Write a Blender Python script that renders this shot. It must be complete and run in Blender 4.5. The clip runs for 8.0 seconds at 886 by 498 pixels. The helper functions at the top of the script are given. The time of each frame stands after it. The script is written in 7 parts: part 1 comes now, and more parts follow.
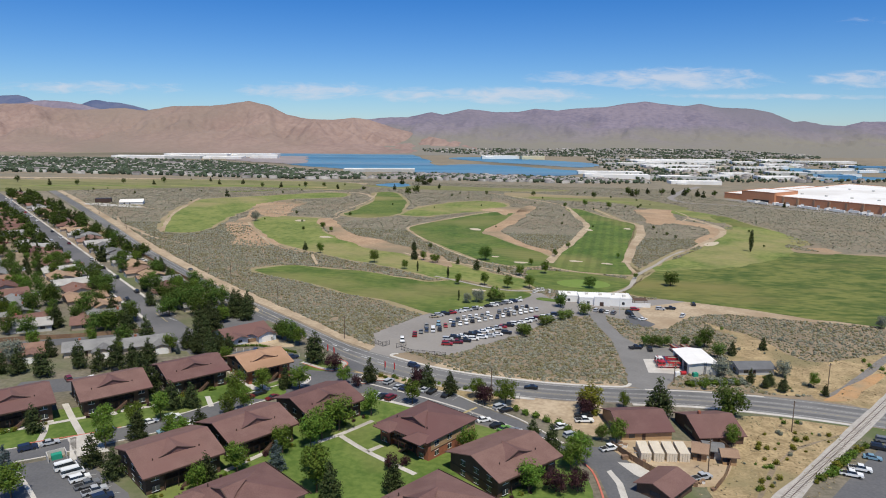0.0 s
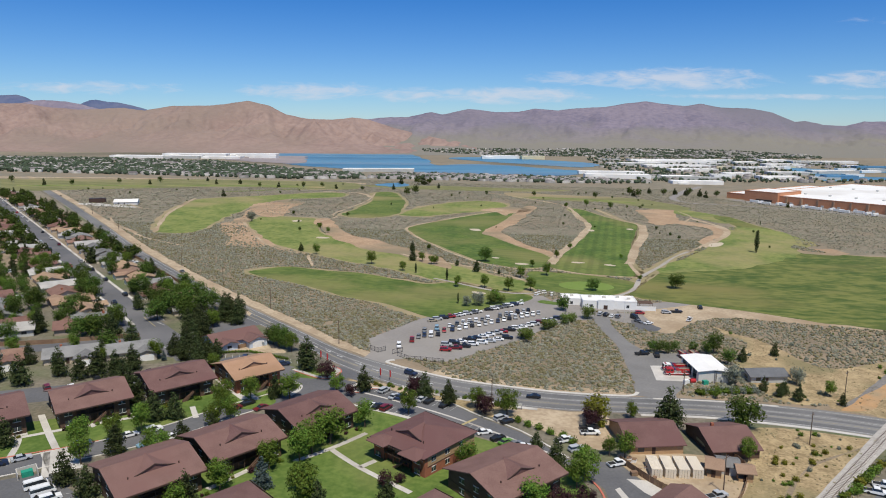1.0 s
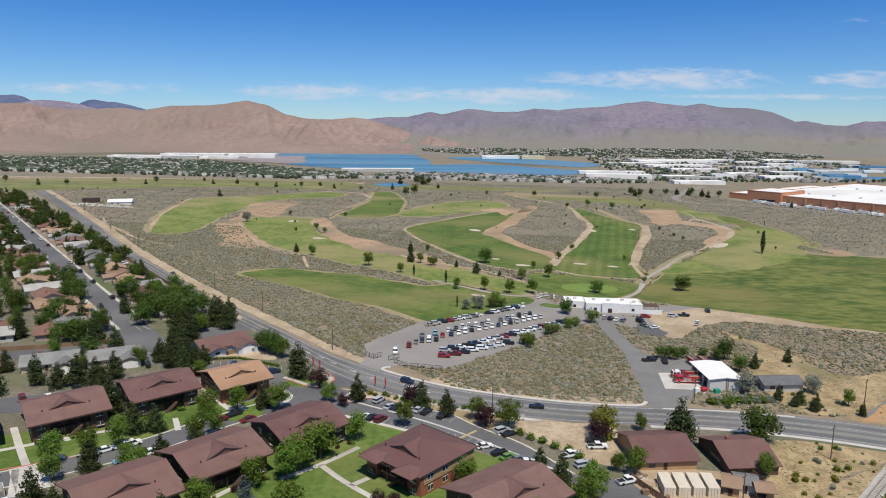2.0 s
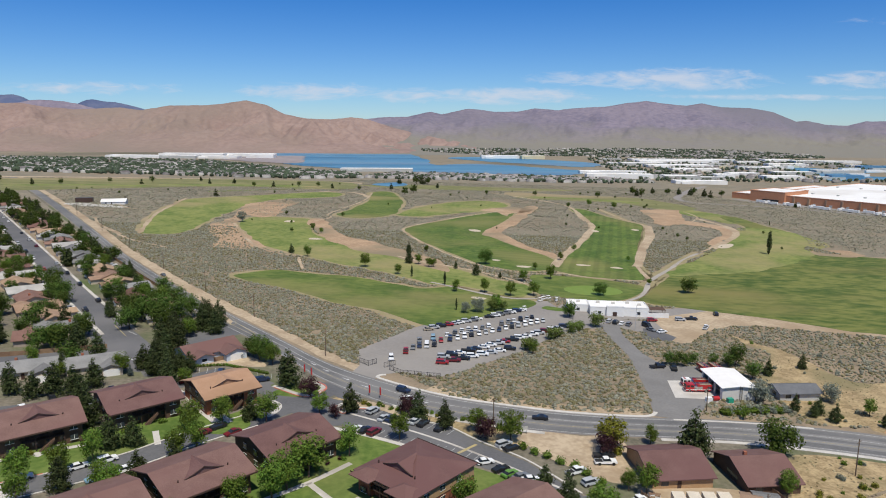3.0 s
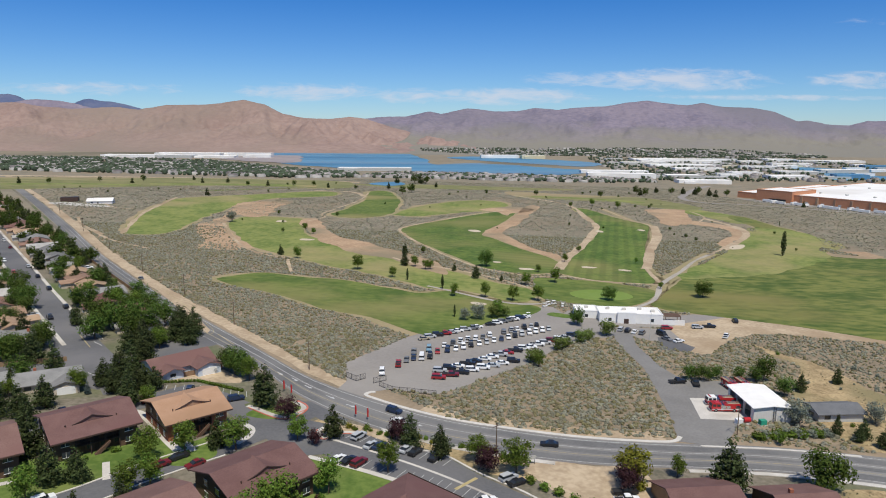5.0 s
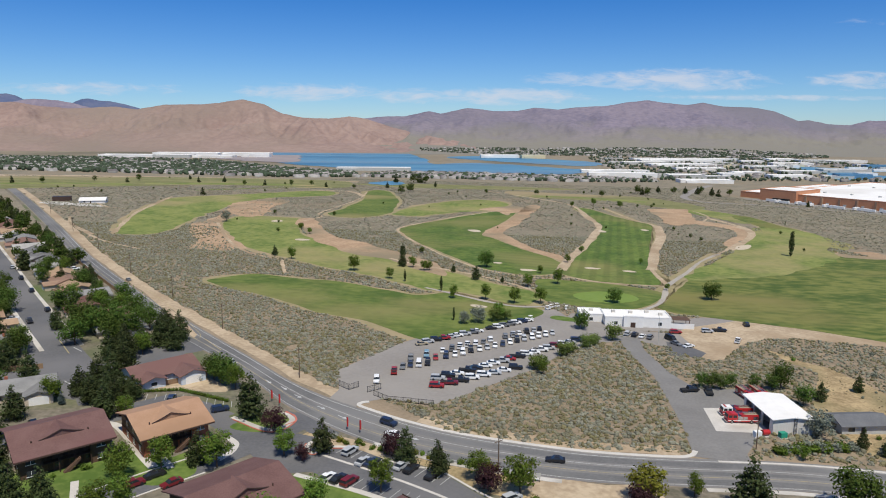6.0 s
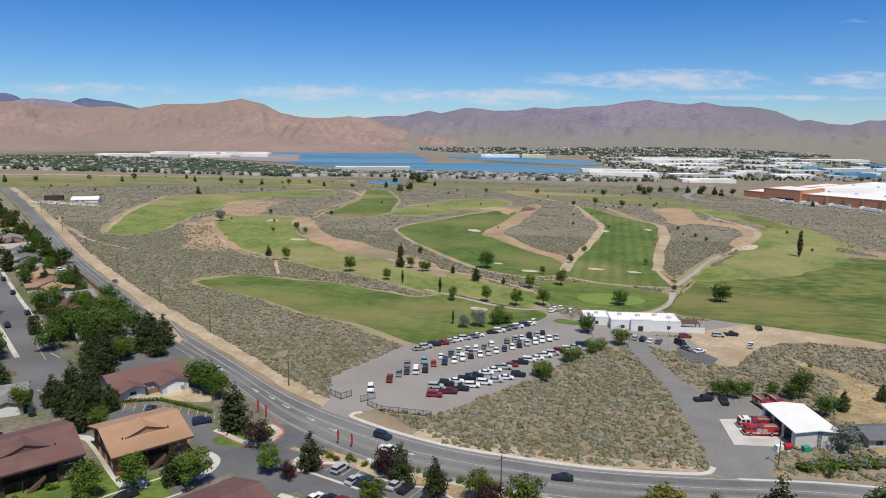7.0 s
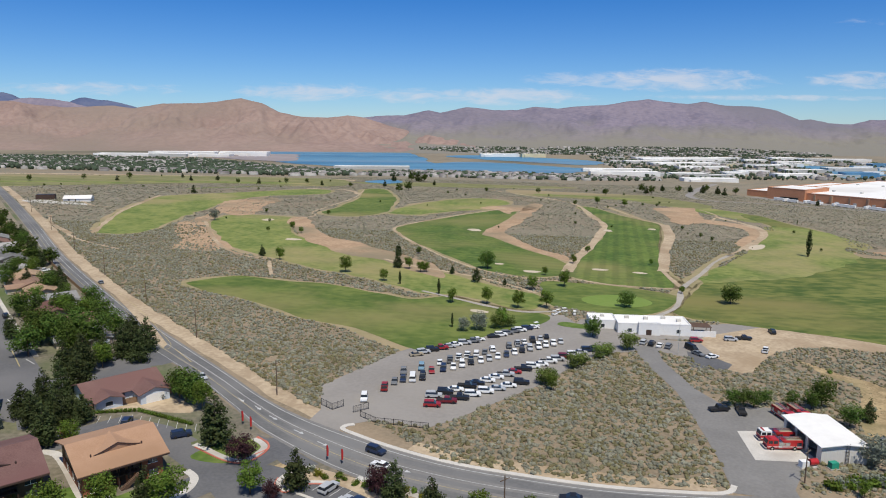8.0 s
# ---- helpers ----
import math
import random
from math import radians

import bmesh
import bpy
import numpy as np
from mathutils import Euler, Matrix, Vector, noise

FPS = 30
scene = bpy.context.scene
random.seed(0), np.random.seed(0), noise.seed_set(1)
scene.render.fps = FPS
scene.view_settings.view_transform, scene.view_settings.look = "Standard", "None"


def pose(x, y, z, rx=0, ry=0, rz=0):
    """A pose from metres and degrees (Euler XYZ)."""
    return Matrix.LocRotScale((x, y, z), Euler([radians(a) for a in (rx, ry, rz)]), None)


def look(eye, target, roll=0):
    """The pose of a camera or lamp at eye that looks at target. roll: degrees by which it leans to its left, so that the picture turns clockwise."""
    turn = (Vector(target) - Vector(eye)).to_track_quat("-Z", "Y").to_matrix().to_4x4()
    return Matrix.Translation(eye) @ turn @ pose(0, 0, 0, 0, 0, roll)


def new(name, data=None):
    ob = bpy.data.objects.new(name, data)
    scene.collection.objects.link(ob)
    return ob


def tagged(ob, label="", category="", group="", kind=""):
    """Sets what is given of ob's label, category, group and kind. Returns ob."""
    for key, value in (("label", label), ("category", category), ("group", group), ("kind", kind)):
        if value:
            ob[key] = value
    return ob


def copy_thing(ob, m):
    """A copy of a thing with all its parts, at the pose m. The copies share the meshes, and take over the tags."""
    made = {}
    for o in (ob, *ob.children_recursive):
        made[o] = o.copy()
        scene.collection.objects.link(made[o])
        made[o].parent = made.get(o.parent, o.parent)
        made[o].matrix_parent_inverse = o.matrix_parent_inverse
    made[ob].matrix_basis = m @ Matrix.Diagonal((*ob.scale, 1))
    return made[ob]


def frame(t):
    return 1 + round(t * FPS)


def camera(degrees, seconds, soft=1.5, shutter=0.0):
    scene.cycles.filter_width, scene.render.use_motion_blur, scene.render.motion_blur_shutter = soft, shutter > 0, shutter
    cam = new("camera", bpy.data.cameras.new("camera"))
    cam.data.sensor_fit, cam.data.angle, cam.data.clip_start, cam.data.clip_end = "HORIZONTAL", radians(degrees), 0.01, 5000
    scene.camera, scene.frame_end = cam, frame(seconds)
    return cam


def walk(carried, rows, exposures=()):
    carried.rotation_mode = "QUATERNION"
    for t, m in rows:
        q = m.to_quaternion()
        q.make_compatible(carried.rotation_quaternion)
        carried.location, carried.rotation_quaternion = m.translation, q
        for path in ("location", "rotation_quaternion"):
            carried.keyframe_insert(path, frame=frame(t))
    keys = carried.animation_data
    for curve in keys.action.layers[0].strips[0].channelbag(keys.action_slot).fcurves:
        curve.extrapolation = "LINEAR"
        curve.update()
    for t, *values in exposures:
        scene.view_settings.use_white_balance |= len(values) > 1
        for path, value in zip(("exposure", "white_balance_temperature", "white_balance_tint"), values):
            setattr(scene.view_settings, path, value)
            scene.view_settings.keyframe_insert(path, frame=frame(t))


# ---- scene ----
# ================= camera and its way =================
cam = camera(65.75, 8.0, soft=1.0)
# seconds, x, y, z, degrees down, degrees to the right
WAY = [
    (0, 0.00, 0.00, 90.00, 10.234, -0.174),
    (1, 0.57, 11.34, 88.59, 10.221, -0.164),
    (2, 1.10, 23.02, 87.02, 10.205, -0.148),
    (3, 1.61, 34.98, 85.31, 10.187, -0.128),
    (4, 2.10, 47.14, 83.47, 10.168, -0.105),
    (5, 2.56, 59.45, 81.51, 10.153, -0.083),
    (6, 3.01, 71.84, 79.45, 10.142, -0.061),
    (7, 3.43, 84.24, 77.30, 10.137, -0.044),
    (8, 3.84, 96.58, 75.08, 10.142, -0.031),
]
rows = []
for t, x, y, z, down, right in WAY:
    ahead = Vector((math.sin(radians(right)) * math.cos(radians(down)), math.cos(radians(right)) * math.cos(radians(down)), -math.sin(radians(down))))
    rows.append((t, look((x, y, z), Vector((x, y, z)) + ahead * 100, 0.4)))
walk(cam, rows, exposures=[(0, 0.0), (8, 0.0)])

# ================= sky and sun =================
SUN_EL, SUN_DIR = radians(64), Vector((0.30, -0.954, 0)).normalized()
to_sun = Vector((SUN_DIR.x * math.cos(SUN_EL), SUN_DIR.y * math.cos(SUN_EL), math.sin(SUN_EL)))
world = bpy.data.worlds.new("sky")
scene.world = world
world.use_nodes = True
wn = world.node_tree
wn.nodes.clear()


def wnode(kind, **kw):
    n = wn.nodes.new(kind)
    for k, v in kw.items():
        n.inputs[k].default_value = v
    return n


sky = wn.nodes.new("ShaderNodeTexSky")
sky.sky_type, sky.sun_disc = "NISHITA", False
sky.sun_elevation, sky.sun_rotation = SUN_EL, math.atan2(SUN_DIR.x, SUN_DIR.y)
sky.air_density, sky.dust_density, sky.ozone_density, sky.altitude = 1.0, 0.3, 2.0, 1500
coord = wn.nodes.new("ShaderNodeTexCoord")
split = wn.nodes.new("ShaderNodeSeparateXYZ")
wn.links.new(coord.outputs["Generated"], split.inputs[0])
# thin clouds over the far range: long torn banks, each a soft lens in sideways over ahead and rise over ahead


def wmath(op, a, b=None):
    n = wn.nodes.new("ShaderNodeMath")
    n.operation = op
    for i, v in enumerate((a, b)):
        if v is None:
            continue
        if isinstance(v, (int, float)):
            n.inputs[i].default_value = v
        else:
            wn.links.new(v, n.inputs[i])
    return n.outputs[0]


ahead_of = wmath("MAXIMUM", split.outputs["Y"], 0.05)
cloud_u = wmath("DIVIDE", split.outputs["X"], ahead_of)
cloud_v = wmath("DIVIDE", split.outputs["Z"], ahead_of)
plane = wn.nodes.new("ShaderNodeCombineXYZ")
wn.links.new(cloud_u, plane.inputs[0])
wn.links.new(cloud_v, plane.inputs[1])
banks = None
for u0, v0, wide, tall, much in ((-0.52, 0.050, 0.19, 0.013, 0.8), (-0.19, 0.047, 0.14, 0.017, 1.0), (-0.05, 0.043, 0.09, 0.014, 0.9), (0.09, 0.043, 0.16, 0.016, 1.1), (0.20, 0.067, 0.12, 0.013, 0.9), (0.33, 0.067, 0.18, 0.021, 1.1),
                               (0.59, 0.068, 0.10, 0.018, 0.95), (0.47, 0.0435, 0.25, 0.006, 0.9), (0.60, 0.148, 0.09, 0.010, 0.45), (-0.95, 0.06, 0.25, 0.016, 0.9), (0.95, 0.06, 0.22, 0.016, 0.9)):
    du, dv = wmath("DIVIDE", wmath("SUBTRACT", cloud_u, u0), wide), wmath("DIVIDE", wmath("SUBTRACT", cloud_v, v0), tall)
    lens = wmath("MULTIPLY", wmath("MAXIMUM", wmath("SUBTRACT", 1.0, wmath("ADD", wmath("MULTIPLY", du, du), wmath("MULTIPLY", dv, dv))), 0.0), much)
    banks = lens if banks is None else wmath("MAXIMUM", banks, lens)
stretch = wn.nodes.new("ShaderNodeMapping")
stretch.inputs["Scale"].default_value = (14.0, 60.0, 1.0)
wn.links.new(plane.outputs[0], stretch.inputs[0])
puff = wnode("ShaderNodeTexNoise", Scale=1.6, Detail=10.0, Roughness=0.66, Distortion=0.7)
wn.links.new(stretch.outputs[0], puff.inputs["Vector"])
thick = wn.nodes.new("ShaderNodeMapRange")
thick.interpolation_type = "SMOOTHSTEP"
thick.inputs["From Min"].default_value, thick.inputs["From Max"].default_value = 0.64, 1.12
thick.inputs["To Max"].default_value = 0.74
wn.links.new(wmath("ADD", puff.outputs["Fac"], wmath("MULTIPLY", banks, 0.46)), thick.inputs["Value"])
in_bank = wmath("MINIMUM", wmath("MULTIPLY", banks, 3.5), 1.0)
cover = wn.nodes.new("ShaderNodeMath")
cover.operation = "MULTIPLY"
wn.links.new(thick.outputs[0], cover.inputs[0])
wn.links.new(in_bank, cover.inputs[1])
blend = wn.nodes.new("ShaderNodeMixRGB")
blend.inputs[2].default_value = (7.6, 8.0, 9.0, 1)
wn.links.new(cover.outputs[0], blend.inputs[0])
hue = wn.nodes.new("ShaderNodeValToRGB")
hue.color_ramp.elements[0].position, hue.color_ramp.elements[0].color = 0.0, (0.56, 0.755, 1.0, 1)
hue.color_ramp.elements[1].position, hue.color_ramp.elements[1].color = 0.22, (0.100, 0.49, 1.0, 1)
for pos, c in ((0.55, (0.52, 0.74, 1.0, 1)), (1.0, (0.60, 0.80, 1.0, 1))):
    hue.color_ramp.elements.new(pos).color = c
wn.links.new(split.outputs["Z"], hue.inputs[0])
tone = wn.nodes.new("ShaderNodeMixRGB")
tone.blend_type = "MULTIPLY"
tone.inputs[0].default_value = 1.0
wn.links.new(sky.outputs[0], tone.inputs[1])
wn.links.new(hue.outputs[0], tone.inputs[2])
lift = wn.nodes.new("ShaderNodeVectorMath")
lift.operation = "SCALE"
lift.inputs["Scale"].default_value = 1.25
wn.links.new(tone.outputs[0], lift.inputs[0])
wn.links.new(lift.outputs[0], blend.inputs[1])
back = wnode("ShaderNodeBackground", Strength=0.085)
out = wn.nodes.new("ShaderNodeOutputWorld")
wn.links.new(blend.outputs[0], back.inputs[0])
wn.links.new(back.outputs[0], out.inputs[0])

sun = new("sun", bpy.data.lights.new("sun", "SUN"))
sun.data.energy, sun.data.angle, sun.data.color = 4.2, radians(0.53), (1.0, 0.945, 0.83)
sun.matrix_world = look((0, 0, 400), Vector((0, 0, 400)) - to_sun)


# ================= materials =================
def material(name, c1, c2, scale=1.0, rough=0.85, metal=0.0, bump=0.0, fine=8.0, c3=None, per_object=0.0, per_island=0.0, stretch=(1, 1, 1), spec=0.3, zone=None, stripes=None, span=0.28, leafy=0.0):
    """Two colours mixed by noise at two scales (scale and fine, per metre), with a third one as stains."""
    m = bpy.data.materials.new(name)
    m.use_nodes = True
    nt = m.node_tree
    bsdf = nt.nodes["Principled BSDF"]
    geo = nt.nodes.new("ShaderNodeNewGeometry")
    mp = nt.nodes.new("ShaderNodeMapping")
    mp.inputs["Scale"].default_value = stretch
    nt.links.new(geo.outputs["Position"], mp.inputs[0])

    def noise_at(s, detail):
        n = nt.nodes.new("ShaderNodeTexNoise")
        n.inputs["Scale"].default_value, n.inputs["Detail"].default_value = s, detail
        nt.links.new(mp.outputs[0], n.inputs["Vector"])
        return n

    big, small = noise_at(scale, 4), noise_at(scale * fine, 3)
    add = nt.nodes.new("ShaderNodeMath")
    add.operation = "ADD"
    nt.links.new(big.outputs["Fac"], add.inputs[0])
    nt.links.new(small.outputs["Fac"], add.inputs[1])
    rng = nt.nodes.new("ShaderNodeMapRange")
    rng.inputs["From Min"].default_value, rng.inputs["From Max"].default_value = 1 - span, 1 + span
    nt.links.new(add.outputs[0], rng.inputs["Value"])
    mix = nt.nodes.new("ShaderNodeMixRGB")
    mix.inputs[1].default_value, mix.inputs[2].default_value = (*c1, 1), (*c2, 1)
    nt.links.new(rng.outputs[0], mix.inputs[0])
    col = mix.outputs[0]
    if c3:
        stain = noise_at(scale * 0.23, 5)
        r2 = nt.nodes.new("ShaderNodeMapRange")
        r2.inputs["From Min"].default_value, r2.inputs["From Max"].default_value = 0.50, 0.66
        nt.links.new(stain.outputs["Fac"], r2.inputs["Value"])
        mix2 = nt.nodes.new("ShaderNodeMixRGB")
        mix2.inputs[2].default_value = (*c3, 1)
        nt.links.new(r2.outputs[0], mix2.inputs[0])
        nt.links.new(col, mix2.inputs[1])
        col = mix2.outputs[0]
    if stripes:
        turn, width, strength = stripes
        dot = nt.nodes.new("ShaderNodeVectorMath")
        dot.operation = "DOT_PRODUCT"
        k = 2 * math.pi / width
        dot.inputs[1].default_value = (math.cos(radians(turn)) * k, math.sin(radians(turn)) * k, 0)
        nt.links.new(geo.outputs["Position"], dot.inputs[0])
        sine = nt.nodes.new("ShaderNodeMath")
        sine.operation = "SINE"
        nt.links.new(dot.outputs["Value"], sine.inputs[0])
        r3 = nt.nodes.new("ShaderNodeMapRange")
        r3.inputs["From Min"].default_value, r3.inputs["From Max"].default_value = -0.5, 0.5
        r3.inputs["To Min"].default_value, r3.inputs["To Max"].default_value = 1 - strength, 1 + strength
        nt.links.new(sine.outputs[0], r3.inputs["Value"])
        hs = nt.nodes.new("ShaderNodeHueSaturation")
        nt.links.new(r3.outputs[0], hs.inputs["Value"])
        nt.links.new(col, hs.inputs["Color"])
        col = hs.outputs[0]
    if zone:
        z_lo, z_hi, low_c = zone
        sep = nt.nodes.new("ShaderNodeSeparateXYZ")
        nt.links.new(geo.outputs["Position"], sep.inputs[0])
        wob = nt.nodes.new("ShaderNodeMath")
        wob.operation = "MULTIPLY_ADD"
        wob.inputs[1].default_value = (z_hi - z_lo) * 1.6
        nt.links.new(big.outputs["Fac"], wob.inputs[0])
        nt.links.new(sep.outputs["Z"], wob.inputs[2])
        r4 = nt.nodes.new("ShaderNodeMapRange")
        r4.inputs["From Min"].default_value, r4.inputs["From Max"].default_value = z_lo + (z_hi - z_lo) * 0.8, z_hi + (z_hi - z_lo) * 0.8
        nt.links.new(wob.outputs[0], r4.inputs["Value"])
        mz = nt.nodes.new("ShaderNodeMixRGB")
        mz.inputs[1].default_value = (*low_c, 1)
        nt.links.new(r4.outputs[0], mz.inputs[0])
        nt.links.new(col, mz.inputs[2])
        col = mz.outputs[0]
    for amount, source in ((per_object, "ob"), (per_island, "island")):
        if amount:
            if source == "ob":
                rnd = nt.nodes.new("ShaderNodeObjectInfo").outputs["Random"]
            else:
                rnd = geo.outputs["Random Per Island"]
            hsv = nt.nodes.new("ShaderNodeHueSaturation")
            val = nt.nodes.new("ShaderNodeMapRange")
            val.inputs["To Min"].default_value, val.inputs["To Max"].default_value = 1 - amount, 1 + amount
            nt.links.new(rnd, val.inputs["Value"])
            nt.links.new(val.outputs[0], hsv.inputs["Value"])
            hue = nt.nodes.new("ShaderNodeMapRange")
            hue.inputs["To Min"].default_value, hue.inputs["To Max"].default_value = 0.5 - amount * 0.05, 0.5 + amount * 0.05
            nt.links.new(rnd, hue.inputs["Value"])
            nt.links.new(hue.outputs[0], hsv.inputs["Hue"])
            nt.links.new(col, hsv.inputs["Color"])
            col = hsv.outputs[0]
    nt.links.new(col, bsdf.inputs["Base Color"])
    bsdf.inputs["Roughness"].default_value, bsdf.inputs["Metallic"].default_value = rough, metal
    bsdf.inputs["Specular IOR Level"].default_value = spec
    if leafy:
        through_light = nt.nodes.new("ShaderNodeBsdfTranslucent")
        nt.links.new(col, through_light.inputs["Color"])
        both = nt.nodes.new("ShaderNodeMixShader")
        both.inputs[0].default_value = leafy
        nt.links.new(bsdf.outputs[0], both.inputs[1])
        nt.links.new(through_light.outputs[0], both.inputs[2])
        nt.links.new(both.outputs[0], nt.nodes["Material Output"].inputs["Surface"])
    if bump:
        b = nt.nodes.new("ShaderNodeBump")
        b.inputs["Strength"].default_value, b.inputs["Distance"].default_value = 0.6, bump
        nt.links.new(small.outputs["Fac"], b.inputs["Height"])
        nt.links.new(b.outputs[0], bsdf.inputs["Normal"])
    return m


M = {}


def mat(key, *a, **k):
    M[key] = material(key, *a, **k)


mat("scrub_ground", (0.185, 0.148, 0.100), (0.315, 0.245, 0.165), 0.12, 0.95, fine=9, c3=(0.31, 0.235, 0.155), bump=0.15)
mat("far_scrub", (0.175, 0.156, 0.108), (0.285, 0.240, 0.170), 0.055, 0.95, fine=11, c3=(0.25, 0.20, 0.135))
mat("suburb_ground", (0.120, 0.110, 0.078), (0.235, 0.200, 0.150), 0.10, 0.95, fine=8, c3=(0.100, 0.130, 0.045))
mat("dirt", (0.36, 0.272, 0.178), (0.50, 0.395, 0.270), 0.10, 0.95, fine=7, c3=(0.325, 0.235, 0.145), bump=0.05, span=0.2)
mat("red_dirt", (0.34, 0.225, 0.135), (0.46, 0.320, 0.200), 0.06, 0.95, fine=8, c3=(0.25, 0.20, 0.125), bump=0.05, span=0.2)
mat("orange_earth", (0.42, 0.235, 0.105), (0.52, 0.315, 0.155), 0.3, 0.95, fine=6, c3=(0.36, 0.26, 0.15), bump=0.05)
mat("fringe", (0.25, 0.215, 0.105), (0.33, 0.27, 0.15), 0.05, 0.95, fine=8, c3=(0.36, 0.275, 0.165))
mat("dry_grass", (0.260, 0.190, 0.100), (0.46, 0.345, 0.190), 0.20, 0.95, fine=6, c3=(0.235, 0.195, 0.100), bump=0.10, span=0.2)
mat("fairway", (0.070, 0.112, 0.019), (0.150, 0.184, 0.042), 0.045, 0.9, fine=6, c3=(0.240, 0.210, 0.080), bump=0.03, span=0.20, stretch=(0.7, 1.0, 1))
mat("fairway_striped", (0.056, 0.102, 0.016), (0.126, 0.172, 0.034), 0.050, 0.9, fine=6, c3=(0.178, 0.182, 0.056), bump=0.03, stripes=(78, 9.0, 0.05), span=0.20)
mat("fairway_banded", (0.060, 0.106, 0.017), (0.130, 0.176, 0.035), 0.050, 0.9, fine=6, c3=(0.190, 0.188, 0.060), bump=0.03, stripes=(-14, 7.5, 0.09), span=0.20)
mat("rough_grass", (0.112, 0.160, 0.032), (0.236, 0.252, 0.072), 0.035, 0.9, fine=7, c3=(0.33, 0.265, 0.125), bump=0.03, span=0.20)
mat("range_grass", (0.060, 0.096, 0.016), (0.172, 0.184, 0.046), 0.050, 0.9, fine=4, c3=(0.196, 0.176, 0.056), stretch=(0.6, 1.2, 1), bump=0.03, span=0.19)
mat("dry_rough", (0.145, 0.155, 0.056), (0.245, 0.225, 0.098), 0.022, 0.95, fine=6, c3=(0.315, 0.245, 0.140), stretch=(0.5, 1.5, 1), bump=0.03, span=0.2)
mat("putting_green", (0.15, 0.225, 0.04), (0.18, 0.25, 0.055), 0.06, 0.85, fine=6)
mat("lawn", (0.076, 0.128, 0.022), (0.140, 0.195, 0.042), 0.09, 0.9, fine=7, c3=(0.195, 0.205, 0.066), bump=0.03, span=0.2)
mat("sand", (0.50, 0.42, 0.31), (0.56, 0.48, 0.36), 0.2, 0.95)
mat("asphalt", (0.176, 0.168, 0.158), (0.228, 0.218, 0.205), 0.10, 0.9, fine=14, c3=(0.245, 0.238, 0.225), bump=0.01)
mat("worn_lane", (0.120, 0.118, 0.116), (0.165, 0.162, 0.158), 0.12, 0.9, fine=12, c3=(0.19, 0.186, 0.18), stretch=(1, 1, 1))
mat("dark_asphalt", (0.105, 0.105, 0.110), (0.145, 0.143, 0.145), 0.10, 0.9, fine=14, c3=(0.165, 0.16, 0.16), bump=0.01)
mat("lot_asphalt", (0.240, 0.219, 0.198), (0.290, 0.267, 0.242), 0.06, 0.92, fine=14, c3=(0.31, 0.285, 0.255), bump=0.01)
mat("concrete", (0.48, 0.45, 0.405), (0.60, 0.565, 0.51), 0.3, 0.9, fine=9, c3=(0.37, 0.335, 0.29), bump=0.01)
mat("path_tan", (0.33, 0.295, 0.25), (0.42, 0.38, 0.325), 0.1, 0.95, fine=9)
mat("kerb_concrete", (0.50, 0.47, 0.42), (0.62, 0.58, 0.52), 0.4, 0.9, fine=9)
mat("line_white", (0.42, 0.42, 0.41), (0.60, 0.60, 0.58), 0.8, 0.7)
mat("line_yellow", (0.36, 0.30, 0.15), (0.48, 0.38, 0.18), 0.8, 0.7)
mat("kerb_red", (0.48, 0.13, 0.09), (0.58, 0.20, 0.14), 0.7, 0.8)
mat("lake_water", (0.060, 0.170, 0.275), (0.135, 0.290, 0.395), 0.005, 0.42, fine=9, spec=0.25, c3=(0.185, 0.265, 0.330), stretch=(0.22, 2.0, 1), span=0.18)
mat("brown_roof", (0.142, 0.076, 0.066), (0.186, 0.104, 0.090), 0.25, 0.85, fine=16, c3=(0.160, 0.082, 0.073), per_object=0.17, bump=0.02, span=0.2)
mat("orange_roof", (0.36, 0.210, 0.125), (0.43, 0.262, 0.165), 0.25, 0.85, fine=16, c3=(0.33, 0.195, 0.115), bump=0.02)
mat("brown_siding", (0.090, 0.055, 0.038), (0.135, 0.082, 0.055), 0.5, 0.8, fine=9, bump=0.01)
mat("tan_siding", (0.36, 0.225, 0.12), (0.45, 0.295, 0.165), 0.5, 0.8, fine=9)
mat("red_brick", (0.270, 0.095, 0.052), (0.36, 0.135, 0.080), 1.2, 0.85, fine=7, bump=0.01)
mat("brown_trim", (0.055, 0.033, 0.025), (0.085, 0.052, 0.040), 0.8, 0.7)
mat("window_glass", (0.030, 0.036, 0.042), (0.050, 0.058, 0.066), 0.5, 0.08, spec=0.6)
mat("white_paint", (0.74, 0.73, 0.70), (0.82, 0.81, 0.78), 0.4, 0.6, fine=7)
mat("white_roof", (0.78, 0.76, 0.72), (0.86, 0.84, 0.80), 0.05, 0.7, fine=9, c3=(0.70, 0.67, 0.62))
mat("house_wall", (0.44, 0.37, 0.29), (0.52, 0.44, 0.35), 0.5, 0.8, per_object=0.35)
mat("blue_wall", (0.47, 0.53, 0.60), (0.54, 0.60, 0.67), 0.5, 0.8)
mat("bark", (0.085, 0.060, 0.042), (0.15, 0.11, 0.078), 2.0, 0.95, bump=0.02)
mat("leaf_green", (0.080, 0.138, 0.020), (0.180, 0.252, 0.044), 0.8, 0.7, per_object=0.28, per_island=0.30, leafy=0.34, spec=0.08)
mat("leaf_dark", (0.054, 0.092, 0.018), (0.116, 0.168, 0.034), 0.8, 0.72, per_object=0.28, per_island=0.30, leafy=0.34, spec=0.08)
mat("leaf_pine", (0.046, 0.064, 0.024), (0.092, 0.112, 0.042), 0.8, 0.75, per_object=0.22, per_island=0.30, leafy=0.34, spec=0.08)
